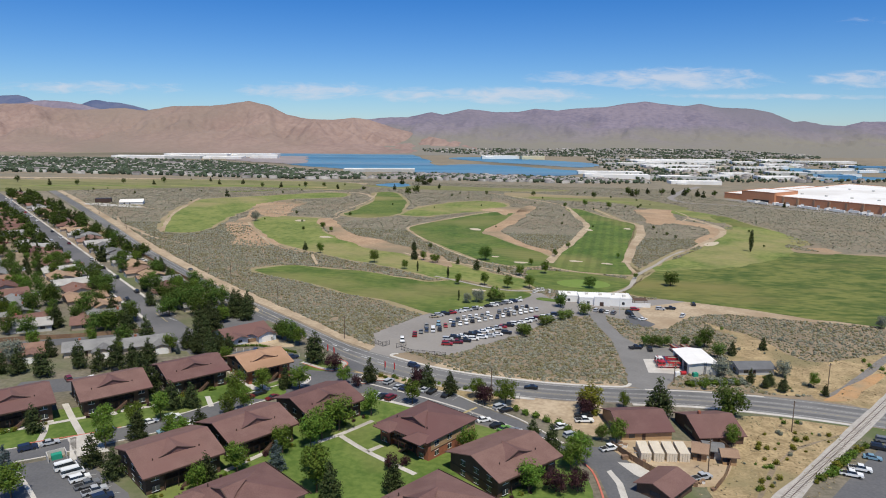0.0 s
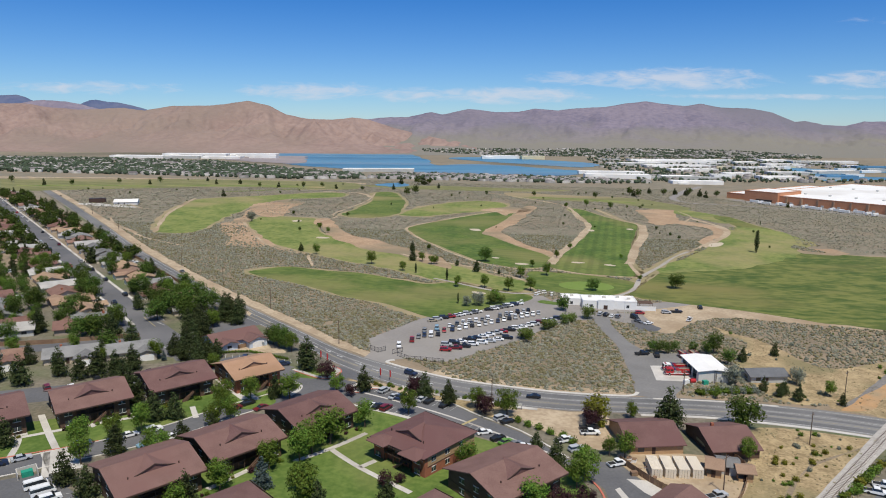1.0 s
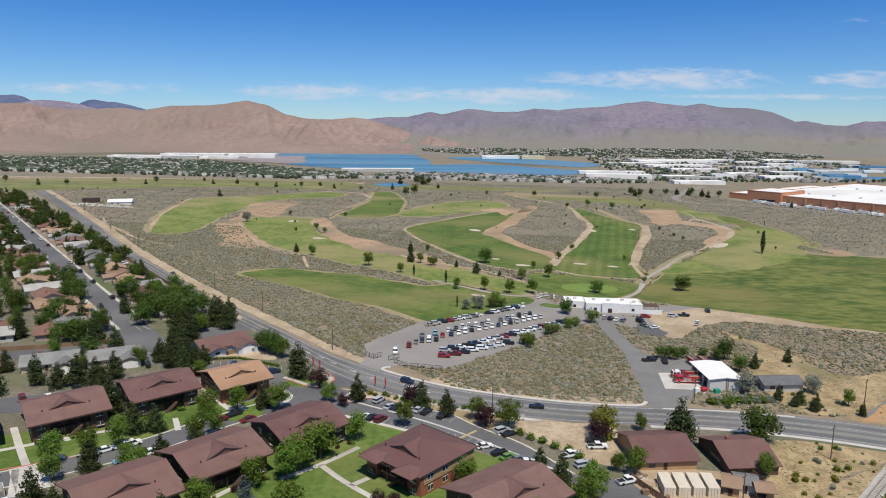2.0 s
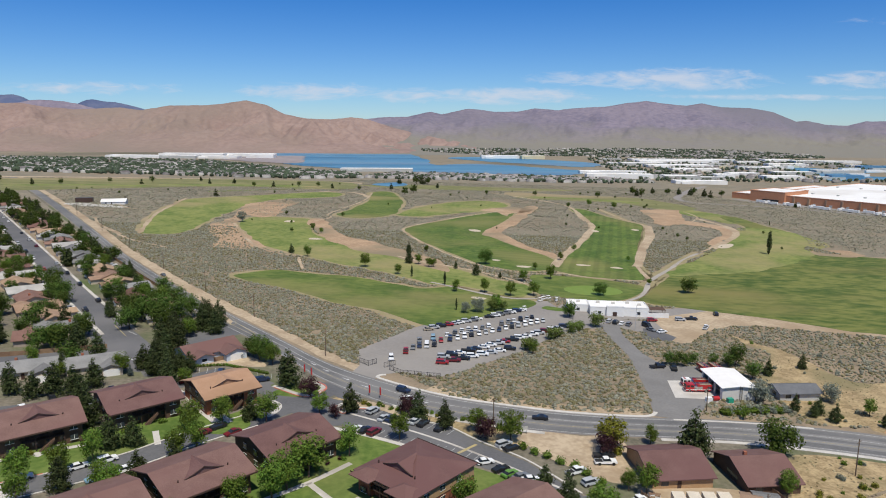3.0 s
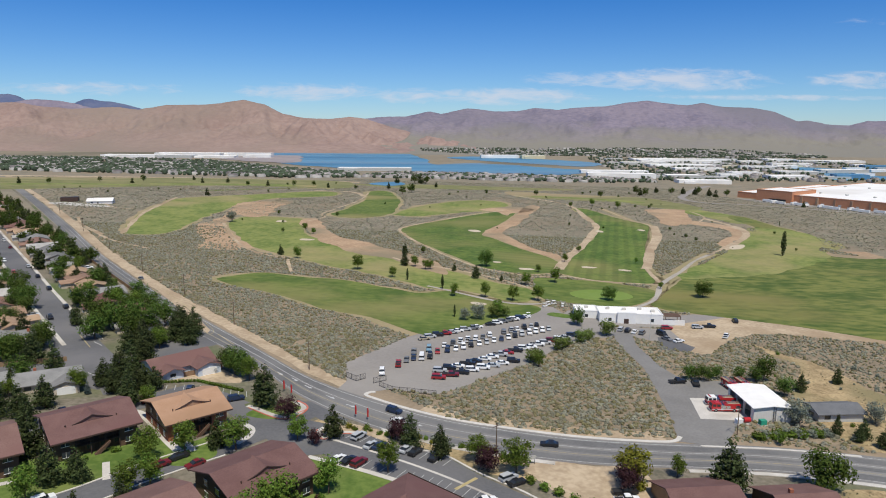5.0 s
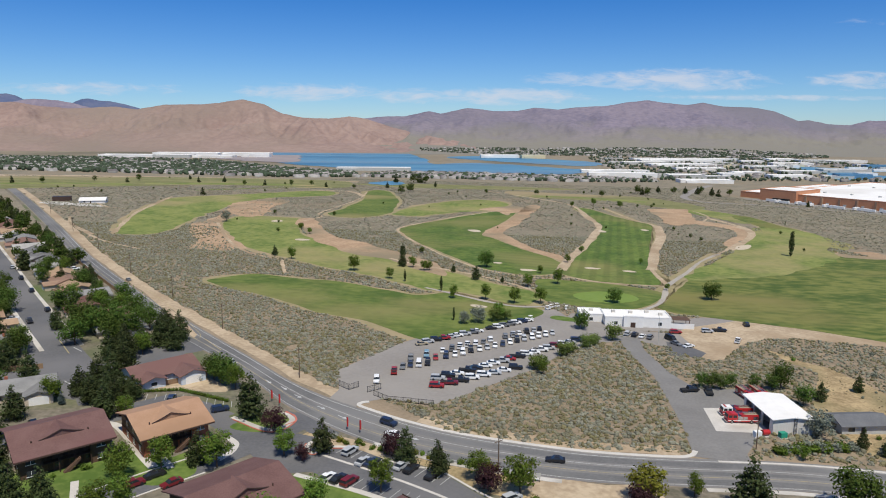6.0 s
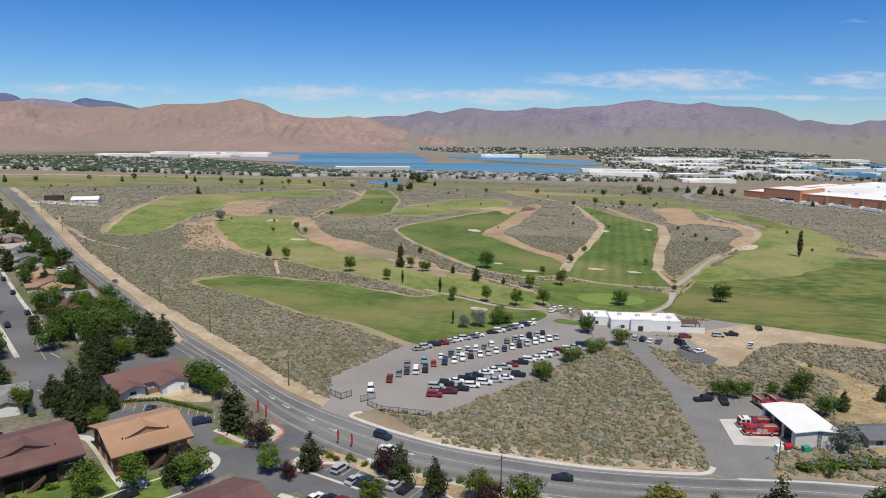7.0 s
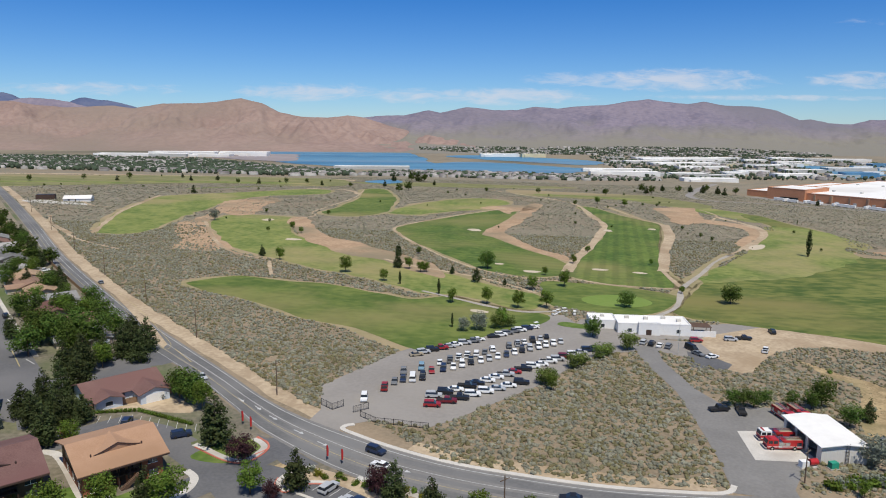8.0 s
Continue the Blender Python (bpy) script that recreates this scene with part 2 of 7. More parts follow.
mat("leaf_blue", (0.075, 0.105, 0.100), (0.13, 0.165, 0.155), 0.8, 0.8, per_island=0.25, leafy=0.34, spec=0.08)
mat("leaf_light", (0.105, 0.150, 0.032), (0.205, 0.255, 0.070), 0.8, 0.75, per_object=0.15, per_island=0.28, leafy=0.34, spec=0.08)
mat("leaf_purple", (0.045, 0.020, 0.024), (0.085, 0.040, 0.044), 0.8, 0.75, per_island=0.3, leafy=0.34, spec=0.08)
mat("leaf_yellow", (0.16, 0.16, 0.022), (0.23, 0.22, 0.035), 0.8, 0.75, per_island=0.25, leafy=0.34, spec=0.08)
mat("leaf_silver", (0.19, 0.215, 0.165), (0.28, 0.30, 0.235), 0.8, 0.8, per_island=0.25, leafy=0.34, spec=0.08)
mat("sage_olive", (0.160, 0.148, 0.074), (0.285, 0.250, 0.138), 0.35, 0.95, fine=22, per_island=0.16, bump=0.2, leafy=0.25, spec=0.1)
mat("sage", (0.180, 0.182, 0.130), (0.392, 0.380, 0.292), 0.35, 0.95, fine=22, c3=(0.250, 0.235, 0.150), per_island=0.17, bump=0.2, leafy=0.25, spec=0.1)
# Far leaves are bluer: a little distance haze is put into the green.
mat("far_trees", (0.034, 0.050, 0.030), (0.070, 0.092, 0.052), 0.1, 0.9, per_island=0.35)
mat("chrome", (0.5, 0.5, 0.5), (0.6, 0.6, 0.6), 1.0, 0.25, metal=1.0)
mat("tyre", (0.018, 0.018, 0.019), (0.03, 0.03, 0.03), 3.0, 0.85)
mat("wood_pole", (0.115, 0.078, 0.052), (0.17, 0.12, 0.085), 1.5, 0.9)
mat("fence_wood", (0.20, 0.125, 0.075), (0.28, 0.18, 0.11), 0.6, 0.9, per_object=0.15)
mat("dark_metal", (0.045, 0.045, 0.048), (0.07, 0.07, 0.072), 2.0, 0.5, metal=0.5)
mat("brown_hill", (0.246, 0.169, 0.143), (0.326, 0.232, 0.194), 0.004, 0.97, fine=11, c3=(0.240, 0.188, 0.150), span=0.24, bump=5.0)
# Distance haze is mixed into the next three hill colours.
mat("hazed_lavender_hill", (0.185, 0.160, 0.205), (0.250, 0.212, 0.250), 0.004, 0.97, fine=9, span=0.2, bump=5.0)
mat("hazed_purple_hill", (0.158, 0.142, 0.188), (0.232, 0.198, 0.236), 0.0035, 0.97, fine=11, c3=(0.170, 0.158, 0.182), span=0.2, zone=(10, 105, (0.222, 0.205, 0.168)), bump=6.0)
mat("hazed_blue_hill", (0.080, 0.105, 0.190), (0.125, 0.142, 0.215), 0.003, 0.97, fine=9, bump=5.0)
mat("mud", (0.250, 0.215, 0.215), (0.330, 0.285, 0.270), 0.01, 0.8, fine=6)
mat("valley_floor", (0.20, 0.165, 0.115), (0.28, 0.235, 0.165), 0.006, 0.97, fine=8, c3=(0.14, 0.125, 0.085))
mat("terracotta_wall", (0.50, 0.225, 0.120), (0.56, 0.265, 0.145), 0.05, 0.8)
mat("ballast", (0.34, 0.31, 0.275), (0.50, 0.465, 0.42), 0.6, 0.95, fine=7, bump=0.05)
mat("ballast_dark", (0.17, 0.155, 0.14), (0.25, 0.23, 0.21), 0.6, 0.95, fine=7)
mat("weathered_sleeper", (0.17, 0.15, 0.135), (0.27, 0.245, 0.22), 1.5, 0.95)
mat("rail_steel", (0.16, 0.11, 0.085), (0.23, 0.17, 0.14), 1.0, 0.5, metal=0.6)


# ================= ground shape =================
def smooth(a, b, v):
    u = min(1.0, max(0.0, (v - a) / (b - a)))
    return u * u * (3 - 2 * u)


def gz(x, y):
    """Height of the ground: a slope that falls gently away and to the right, then the flat valley floor."""
    near = -0.0255 * max(-700.0, min(800.0, x)) - 0.0126 * (y - 350)
    w = smooth(1150, 1750, y)
    return near * (1 - w) - 24 * w


def at(x, y, turn=0.0, up=0.0):
    return pose(x, y, gz(x, y) + up, 0, 0, turn)


# ================= mesh helpers =================
class Geo:
    """Collects vertices and faces of one mesh."""

    def __init__(self):
        self.v, self.f = [], []

    def add(self, verts, faces):
        n = len(self.v)
        self.v += [tuple(p) for p in verts]
        self.f += [tuple(i + n for i in f) for f in faces]
        return self

    def box(self, x0, x1, y0, y1, z0, z1, turn=0.0, about=(0, 0), taper=0.0):
        c, s = math.cos(radians(turn)), math.sin(radians(turn))
        vs = []
        for z, k in ((z0, 0.0), (z1, taper)):
            for x, y in ((x0 + k, y0 + k), (x1 - k, y0 + k), (x1 - k, y1 - k), (x0 + k, y1 - k)):
                dx, dy = x - about[0], y - about[1]
                vs.append((about[0] + dx * c - dy * s, about[1] + dx * s + dy * c, z))
        return self.add(vs, [(0, 3, 2, 1), (4, 5, 6, 7), (0, 1, 5, 4), (1, 2, 6, 5), (2, 3, 7, 6), (3, 0, 4, 7)])

    def tube(self, a, b, r0, r1, n=8):
        a, b = Vector(a), Vector(b)
        q = (b - a).to_track_quat("Z", "Y")
        vs = []
        for p, r in ((a, r0), (b, r1)):
            for i in range(n):
                w = 2 * math.pi * i / n
                vs.append(p + q @ Vector((math.cos(w) * r, math.sin(w) * r, 0)))
        fs = [(i, (i + 1) % n, n + (i + 1) % n, n + i) for i in range(n)]
        return self.add(vs, fs + [tuple(range(n - 1, -1, -1)), tuple(range(n, 2 * n))])

    def profile(self, pts, y0, y1, inset=0.0):
        """A closed outline in x and z, drawn out along y; the two sides may lean in by inset at their top."""
        n = len(pts)
        zs = [p[1] for p in pts]
        lo, hi = min(zs), max(zs)
        vs = []
        for y, s in ((y0, 1), (y1, -1)):
            vs += [(x, y + s * inset * (z - lo) / (hi - lo), z) for x, z in pts]
        fs = [(i, i + n, (i + 1) % n + n, (i + 1) % n) for i in range(n)]
        return self.add(vs, fs + [tuple(range(n)), tuple(range(2 * n - 1, n - 1, -1))])

    def mesh(self, name, key, soft=False):
        me = bpy.data.meshes.new(name)
        me.from_pydata(self.v, [], self.f)
        me.materials.append(M[key] if isinstance(key, str) else key)
        if soft:
            me.shade_smooth()
        me.update()
        return me


def link(name, mesh, parent=None, m=None, label=""):
    ob = new(name, mesh)
    if parent is not None:
        ob.parent = parent
    if m is not None:
        ob.matrix_basis = m
    if label:
        ob["label"] = label
    return ob


def part(name, geo, key, parent, label="", soft=False):
    return link(name, geo.mesh(name, key, soft), parent, None, label)


def thing(name, m, label, category, group="", kind=""):
    ob = new(name)
    ob.matrix_basis = m
    return tagged(ob, label, category, group, kind)


def arrays(name, verts, faces, key):
    """One mesh from numpy arrays; all faces have as many corners."""
    me = bpy.data.meshes.new(name)
    k = faces.shape[1]
    me.vertices.add(len(verts))
    me.vertices.foreach_set("co", verts.astype(np.float32).ravel())
    me.loops.add(faces.size)
    me.loops.foreach_set("vertex_index", faces.astype(np.int32).ravel())
    me.polygons.add(len(faces))
    me.polygons.foreach_set("loop_start", np.arange(0, faces.size, k, dtype=np.int32))
    me.polygons.foreach_set("loop_total", np.full(len(faces), k, dtype=np.int32))
    me.materials.append(M[key])
    me.update(calc_edges=True)
    me.validate()
    return me


def spline(pts, closed=False, steps=5):
    n, out = len(pts), []
    P = [Vector(p[:2]) for p in pts]
    for i in range(n if closed else n - 1):
        if closed:
            a, b, c, d = P[i - 1], P[i], P[(i + 1) % n], P[(i + 2) % n]
        else:
            a, b, c, d = P[max(0, i - 1)], P[i], P[i + 1], P[min(n - 1, i + 2)]
        for k in range(steps):
            u = k / steps
            out.append(0.5 * ((2 * b) + (c - a) * u + (2 * a - 5 * b + 4 * c - d) * u * u + (3 * b - a - 3 * c + d) * u ** 3))
    if not closed:
        out.append(P[-1])
    return out


COVERED, THIN = [], []


def inside(poly, x, y):
    """Which of the points x, y (arrays) lie in the polygon."""
    x, y = np.asarray(x, float), np.asarray(y, float)
    hit = np.zeros(x.shape, bool)
    px, py = np.array([p[0] for p in poly]), np.array([p[1] for p in poly])
    j = len(px) - 1
    for i in range(len(px)):
        if py[i] != py[j]:
            hit ^= ((py[i] > y) != (py[j] > y)) & (x < (px[j] - px[i]) * (y - py[i]) / (py[j] - py[i]) + px[i])
        j = i
    return hit


def drape(name, pts, key, up, label="", closed_curve=True, cover=True, ragged=0.0, kind="structure", steps=5, thick=0.0, fringe=0.0):
    """A patch of ground inside an outline, laid a little above the ground."""
    line = spline(pts, True, steps) if closed_curve else [Vector(p[:2]) for p in pts]
    if ragged:
        line = [p + Vector((noise.noise((p.x * 0.07, p.y * 0.07, 3.1)), noise.noise((p.x * 0.07, p.y * 0.07, 8.7)))) * ragged for p in line]
    if fringe:
        n = len(line)
        area = sum(line[i - 1].x * line[i].y - line[i].x * line[i - 1].y for i in range(n))
        side = 1 if area > 0 else -1
        rim = []
        for i, p in enumerate(line):
            d = (line[(i + 1) % n] - line[i - 1]).normalized()
            rim.append(p + Vector((d.y, -d.x)) * side * fringe * (0.7 + 0.8 * noise.noise((p.x * 0.04, p.y * 0.04, 5.5))))
        drape("dry_fringe", rim, "fringe", up - 0.03, "dry tan grass round a fairway", closed_curve=False)
    bm = bmesh.new()
    vs = [bm.verts.new((p.x, p.y, gz(p.x, p.y) + up)) for p in line]
    f = bm.faces.new(vs)
    f.normal_update()
    if f.normal.z < 0:
        f.normal_flip()
    if thick:
        ret = bmesh.ops.extrude_face_region(bm, geom=[f])
        bmesh.ops.translate(bm, verts=[v for v in ret["geom"] if isinstance(v, bmesh.types.BMVert)], vec=(0, 0, thick))
    bmesh.ops.triangulate(bm, faces=bm.faces[:])
    me = bpy.data.meshes.new(name)
    bm.to_mesh(me)
    bm.free()
    me.materials.append(M[key])
    ob = new(name, me)
    tagged(ob, label, "", "", kind)
    if cover is not False:
        (THIN if cover is None else COVERED).append([(p.x, p.y) for p in line])
    return ob


def ribbon(name, pts, width, key, up, label="", steps=6, cover=True, ragged=0.0, kind="structure", shift=0.0, thick=0.0, curved=True):
    """A strip along a line. width may be one number or one for each end."""
    line = spline(pts, False, steps) if curved else [Vector(p[:2]) for p in pts]
    n = len(line)
    w0, w1 = (width if isinstance(width, tuple) else (width, width))
    L, R = [], []
    for i, p in enumerate(line):
        d = (line[min(n - 1, i + 1)] - line[max(0, i - 1)]).normalized()
        s = Vector((-d.y, d.x))
        w = (w0 + (w1 - w0) * i / (n - 1)) / 2
        k = ragged * noise.noise((p.x * 0.09, p.y * 0.09, 1.7)) if ragged else 0.0
        q = p + s * shift
        L.append(q + s * (w + k))
        R.append(q - s * (w + k * 0.7))
    g = Geo()
    z = lambda p: gz(p.x, p.y) + up
    vs = [(p.x, p.y, z(p) + thick) for p in L] + [(p.x, p.y, z(p) + thick) for p in R]
    fs = [(i, n + i, n + i + 1, i + 1) for i in range(n - 1)]
    if thick:
        vs += [(p.x, p.y, z(p)) for p in L] + [(p.x, p.y, z(p)) for p in R]
        fs += [(i, i + 1, 2 * n + i + 1, 2 * n + i) for i in range(n - 1)] + [(n + i + 1, n + i, 3 * n + i, 3 * n + i + 1) for i in range(n - 1)]
        fs += [(0, 2 * n, 3 * n, n), (n - 1, 2 * n - 1, 4 * n - 1, 3 * n - 1)]
    g.add(vs, fs)
    ob = link(name, g.mesh(name, key))
    tagged(ob, label, "", "", kind)
    if cover:
        COVERED.append([(p.x, p.y) for p in L] + [(p.x, p.y) for p in reversed(R)])
    return ob


# ================= the large structure: ground, hills, water =================
def build_ground():
    """One sheet from behind the camera to the foot of the mountains."""
    xs = np.concatenate([np.arange(-4800, -800, 200), np.arange(-800, 801, 50), np.arange(1000, 4801, 200)])
    ys = np.concatenate([np.arange(-1500, 100, 160), np.arange(100, 1900, 50), np.arange(1900, 4801, 200)])
    X, Y = np.meshgrid(xs, ys)
    Z = np.array([gz(a, b) for a, b in zip(X.ravel(), Y.ravel())])
    V = np.stack([X.ravel(), Y.ravel(), Z], 1)
    nx, ny = len(xs), len(ys)
    i, j = np.meshgrid(np.arange(nx - 1), np.arange(ny - 1))
    a = (j * nx + i).ravel()
    F = np.stack([a, a + 1, a + nx + 1, a + nx], 1)
    me = arrays("ground", V, F, "scrub_ground")
    me.materials.append(M["far_scrub"])
    me.materials.append(M["valley_floor"])
    cy = V[F].mean(1)[:, 1]
    me.polygons.foreach_set("material_index", np.where(cy > 1750, 2, np.where(cy > 545, 1, 0)).astype(np.int32))
    tagged(new("ground", me), "grey-brown sagebrush plain that slopes gently to a lake valley", "ground", "", "structure")


build_ground()


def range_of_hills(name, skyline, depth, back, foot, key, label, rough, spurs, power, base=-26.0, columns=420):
    """A mountain range as a height field. skyline: (sideways over ahead, rise over ahead) of its crest, seen from the
    camera above the road.
    """
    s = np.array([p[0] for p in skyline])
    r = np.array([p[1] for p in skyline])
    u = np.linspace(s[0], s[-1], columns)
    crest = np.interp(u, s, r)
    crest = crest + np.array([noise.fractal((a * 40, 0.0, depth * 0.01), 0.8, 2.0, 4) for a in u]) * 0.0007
    rows_n = 64
    V = []
    for k in range(rows_n):
        w = k / (rows_n - 1)
        for a, c in zip(u, crest):
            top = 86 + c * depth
            if w < 0.8:
                q = w / 0.8
                d = foot + (depth - foot) * q
                e = a * d * 0.001
                fold = (noise.ridged_multi_fractal((e * spurs + 0.9 * d * 0.001, d * 0.0005 * spurs, 2.0), 0.9, 2.1, 5, 1.0, 2.0) - 1.0) * rough * 0.6
                gully = noise.fractal((e * spurs * 3.1 - 1.8 * d * 0.001, d * 0.0012 * spurs, 9.0), 0.9, 2.1, 4) * rough * 0.3
                fade = math.sin(math.pi * min(1, q)) * (q if power < 2 else q * smooth(0.38, 0.62, q))
                z = base + (top - base) * q ** power + (fold + gully * 1.5) * fade
                z = min(z, 86 + c * d * 0.985 if q < 0.97 else top)
            else:
                q = (w - 0.8) / 0.2
                d = depth + (back - depth) * q
                z = top * (1 - q) + base * q
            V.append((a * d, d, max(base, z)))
    V = np.array(V)
    n = len(u)
    i, j = np.meshgrid(np.arange(n - 1), np.arange(rows_n - 1))
    a = (j * n + i).ravel()
    me = arrays(name, V, np.stack([a, a + 1, a + n + 1, a + n], 1), key)
    me.shade_smooth()
    tagged(new(name, me), label, "mountain", "", "structure")


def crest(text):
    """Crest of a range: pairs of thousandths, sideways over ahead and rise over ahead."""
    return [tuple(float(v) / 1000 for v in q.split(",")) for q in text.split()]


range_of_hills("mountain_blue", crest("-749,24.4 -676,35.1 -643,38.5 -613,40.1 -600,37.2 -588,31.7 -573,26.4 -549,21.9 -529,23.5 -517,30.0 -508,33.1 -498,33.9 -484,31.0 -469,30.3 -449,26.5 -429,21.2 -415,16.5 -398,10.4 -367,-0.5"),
               3850, 3950, 3300, "hazed_blue_hill", "distant wooded mountain ridge behind brown hills, blue haze painted into its colour", 60, 2.2, 1.3, columns=180)
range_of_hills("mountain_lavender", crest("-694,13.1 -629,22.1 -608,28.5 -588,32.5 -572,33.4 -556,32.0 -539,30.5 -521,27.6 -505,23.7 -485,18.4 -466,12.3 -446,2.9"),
               3760, 3820, 3300, "hazed_lavender_hill", "bare grey ridge between blue and brown hills, lavender haze painted into its colour", 70, 2.8, 1.3, columns=140)
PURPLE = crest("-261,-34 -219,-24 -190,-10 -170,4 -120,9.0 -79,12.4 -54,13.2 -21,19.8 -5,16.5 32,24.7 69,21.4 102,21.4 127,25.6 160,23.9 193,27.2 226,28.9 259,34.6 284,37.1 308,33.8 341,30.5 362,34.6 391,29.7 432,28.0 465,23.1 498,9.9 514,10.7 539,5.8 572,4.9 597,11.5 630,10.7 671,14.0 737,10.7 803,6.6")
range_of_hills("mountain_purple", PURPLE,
               3950, 4050, 2450, "hazed_purple_hill", "long barren purple-brown desert mountain range across the valley, haze painted into its colour", 56, 4.4, 2.3)
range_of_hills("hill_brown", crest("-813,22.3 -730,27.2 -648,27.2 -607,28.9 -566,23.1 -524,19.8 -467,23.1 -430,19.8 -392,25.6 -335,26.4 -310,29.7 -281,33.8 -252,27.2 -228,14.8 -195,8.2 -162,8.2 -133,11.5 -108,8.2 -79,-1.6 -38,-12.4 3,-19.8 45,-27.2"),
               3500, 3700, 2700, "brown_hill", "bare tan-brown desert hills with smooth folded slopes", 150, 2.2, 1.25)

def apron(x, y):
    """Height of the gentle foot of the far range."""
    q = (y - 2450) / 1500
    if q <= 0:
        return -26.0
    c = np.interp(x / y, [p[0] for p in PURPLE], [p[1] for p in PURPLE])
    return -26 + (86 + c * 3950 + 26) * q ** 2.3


# the lake, its side arm, the flooded fields and the pond on the course
drape("water_lake", [(-783, 2800), (-561, 2960), (-209, 2920), (-70, 2396), (-25, 1987), (106, 2063), (312, 1821), (348, 1715), (275, 1608), (95, 1596), (-20, 1646), (-205, 1762), (-412, 1938), (-623, 2311)], "lake_water", 0.5, "calm blue lake on the valley floor", ragged=20)
drape("water_arm", [(7, 2408), (128, 2514), (357, 2301), (463, 2110), (392, 1929), (282, 2026), (130, 2197)], "lake_water", 0.5, "shallow blue arm of the lake behind a spit", ragged=15)
drape("water_fields", [(965, 1998), (1056, 1905), (1250, 1800), (1150, 1590), (981, 1573), (851, 1539), (921, 1820)], "lake_water", 0.6, "blue flooded ground beside warehouses", ragged=15)
drape("water_pond", [(-115, 1123), (-79, 1181), (-58, 1137), (-81, 1090)], "lake_water", 0.3, "small blue pond on the golf course", ragged=3)

drape("mudflat", [(-700, 2230), (-640, 2420), (-520, 2500), (-440, 2200), (-430, 2010), (-520, 2050), (-600, 2110)], "mud", 0.9, "lavender-brown mud flat at the lake shore", ragged=25, cover=False)
ribbon("far_lane", [(495, 1341), (427, 1224), (357, 1077), (343, 1040), (338, 999), (352, 968), (396, 962), (470, 925), (560, 850)], (12, 8), "lot_asphalt", 0.1, "pale lane to the warehouse")

# --- golf course: grass, sand, bare earth, cart paths ---
FAIR = "mown green golf fairway with drier edges"
drape("fairway", [(-116, 409), (-107, 421), (-93, 428), (-76, 421), (-49, 415), (-30, 403), (-11, 392), (6, 398), (20, 383), (34, 376), (46, 372), (46, 363), (37, 351), (21, 340), (10, 327), (-1, 319), (-13, 327), (-29, 342), (-46, 352), (-65, 368), (-85, 384), (-103, 395)], "fairway", 0.06, FAIR, ragged=2, fringe=4.5)
drape("rough", [(-177, 625), (-176, 665), (-158, 675), (-125, 666), (-114, 629), (-107, 589), (-95, 561), (-72, 525), (-50, 501), (-30, 487), (-11, 476), (7, 450), (23, 429), (38, 416), (49, 407), (44, 380), (29, 384), (12, 399), (-6, 405), (-25, 425), (-46, 441), (-69, 458), (-86, 475), (-104, 488), (-125, 512), (-151, 563)], "rough_grass", 0.06, FAIR, ragged=3, fringe=6)
drape("fairway", [(-106, 708), (-97, 762), (-90, 859), (-96, 980), (-73, 988), (-56, 908), (-48, 839), (-50, 734), (-66, 696), (-86, 686)], "fairway", 0.06, FAIR, ragged=3, fringe=6)
drape("fairway", [(-32, 624), (-12, 667), (9, 702), (40, 759), (71, 785), (76, 770), (62, 707), (43, 642), (36, 606), (44, 576), (57, 539), (73, 504), (76, 476), (67, 456), (51, 448), (38, 455), (25, 467), (7, 505), (-9, 538), (-23, 577)], "fairway_striped", 0.06, FAIR, ragged=2, fringe=4.5)
drape("fairway", [(148, 837), (166, 830), (174, 776), (186, 731), (194, 698), (170, 619), (143, 531), (128, 475), (123, 440), (114, 431), (91, 434), (75, 449), (71, 460), (83, 497), (107, 562), (130, 627), (143, 686), (151, 755)], "fairway_banded", 0.06, FAIR, ragged=2, fringe=4.5)
drape("fairway", [(54, 437), (72, 437), (91, 432), (111, 420), (114, 409), (102, 388), (90, 377), (75, 373), (65, 380), (52, 387), (51, 407)], "fairway", 0.06, "green golf grass round a practice green")
drape("putting_green", [(70, 392), (85, 388), (98, 396), (96, 408), (82, 412), (68, 404)], "putting_green", 0.10, "smooth light-green putting green", cover=False)
drape("driving_range", [(104, 377), (115, 403), (137, 442), (168, 492), (203, 542), (241, 603), (269, 658), (299, 703), (310, 798), (331, 804), (328, 732), (331, 691), (314, 619), (287, 570), (317, 547), (380, 520), (330, 380), (240, 322), (194, 329), (176, 338), (161, 349), (140, 358)], "range_grass", 0.06, "wide green driving range with yellowed streaks", ragged=2, fringe=3)
drape("rough", [(-235, 559), (-250, 606), (-273, 683), (-285, 760), (-287, 811), (-255, 851), (-203, 911), (-167, 951), (-137, 945), (-136, 895), (-188, 846), (-210, 785), (-208, 702), (-209, 656), (-205, 617), (-202, 561), (-218, 548)], "rough_grass", 0.06, FAIR, ragged=4, fringe=4.5)
drape("rough", [(-720, 880), (-640, 1010), (-422, 1105), (-268, 1148), (-151, 1140), (-146, 1008), (-300, 993), (-417, 913), (-500, 850), (-600, 800)], "dry_rough", 0.12, FAIR, ragged=6)
drape("rough", [(-47, 734), (-2, 854), (47, 899), (79, 867), (54, 796), (10, 751), (-24, 716)], "rough_grass", 0.05, FAIR, ragged=4, fringe=8)
drape("rough", [(96, 1056), (176, 1038), (272, 1027), (302, 970), (318, 889), (267, 861), (231, 931), (160, 945), (103, 966)], "dry_rough", 0.06, FAIR, ragged=5)
drape("rough", [(-132, 1100), (-27, 1140), (124, 1145), (208, 1140), (155, 1090), (13, 1060), (-73, 1060)], "dry_rough", 0.06, FAIR, ragged=6)
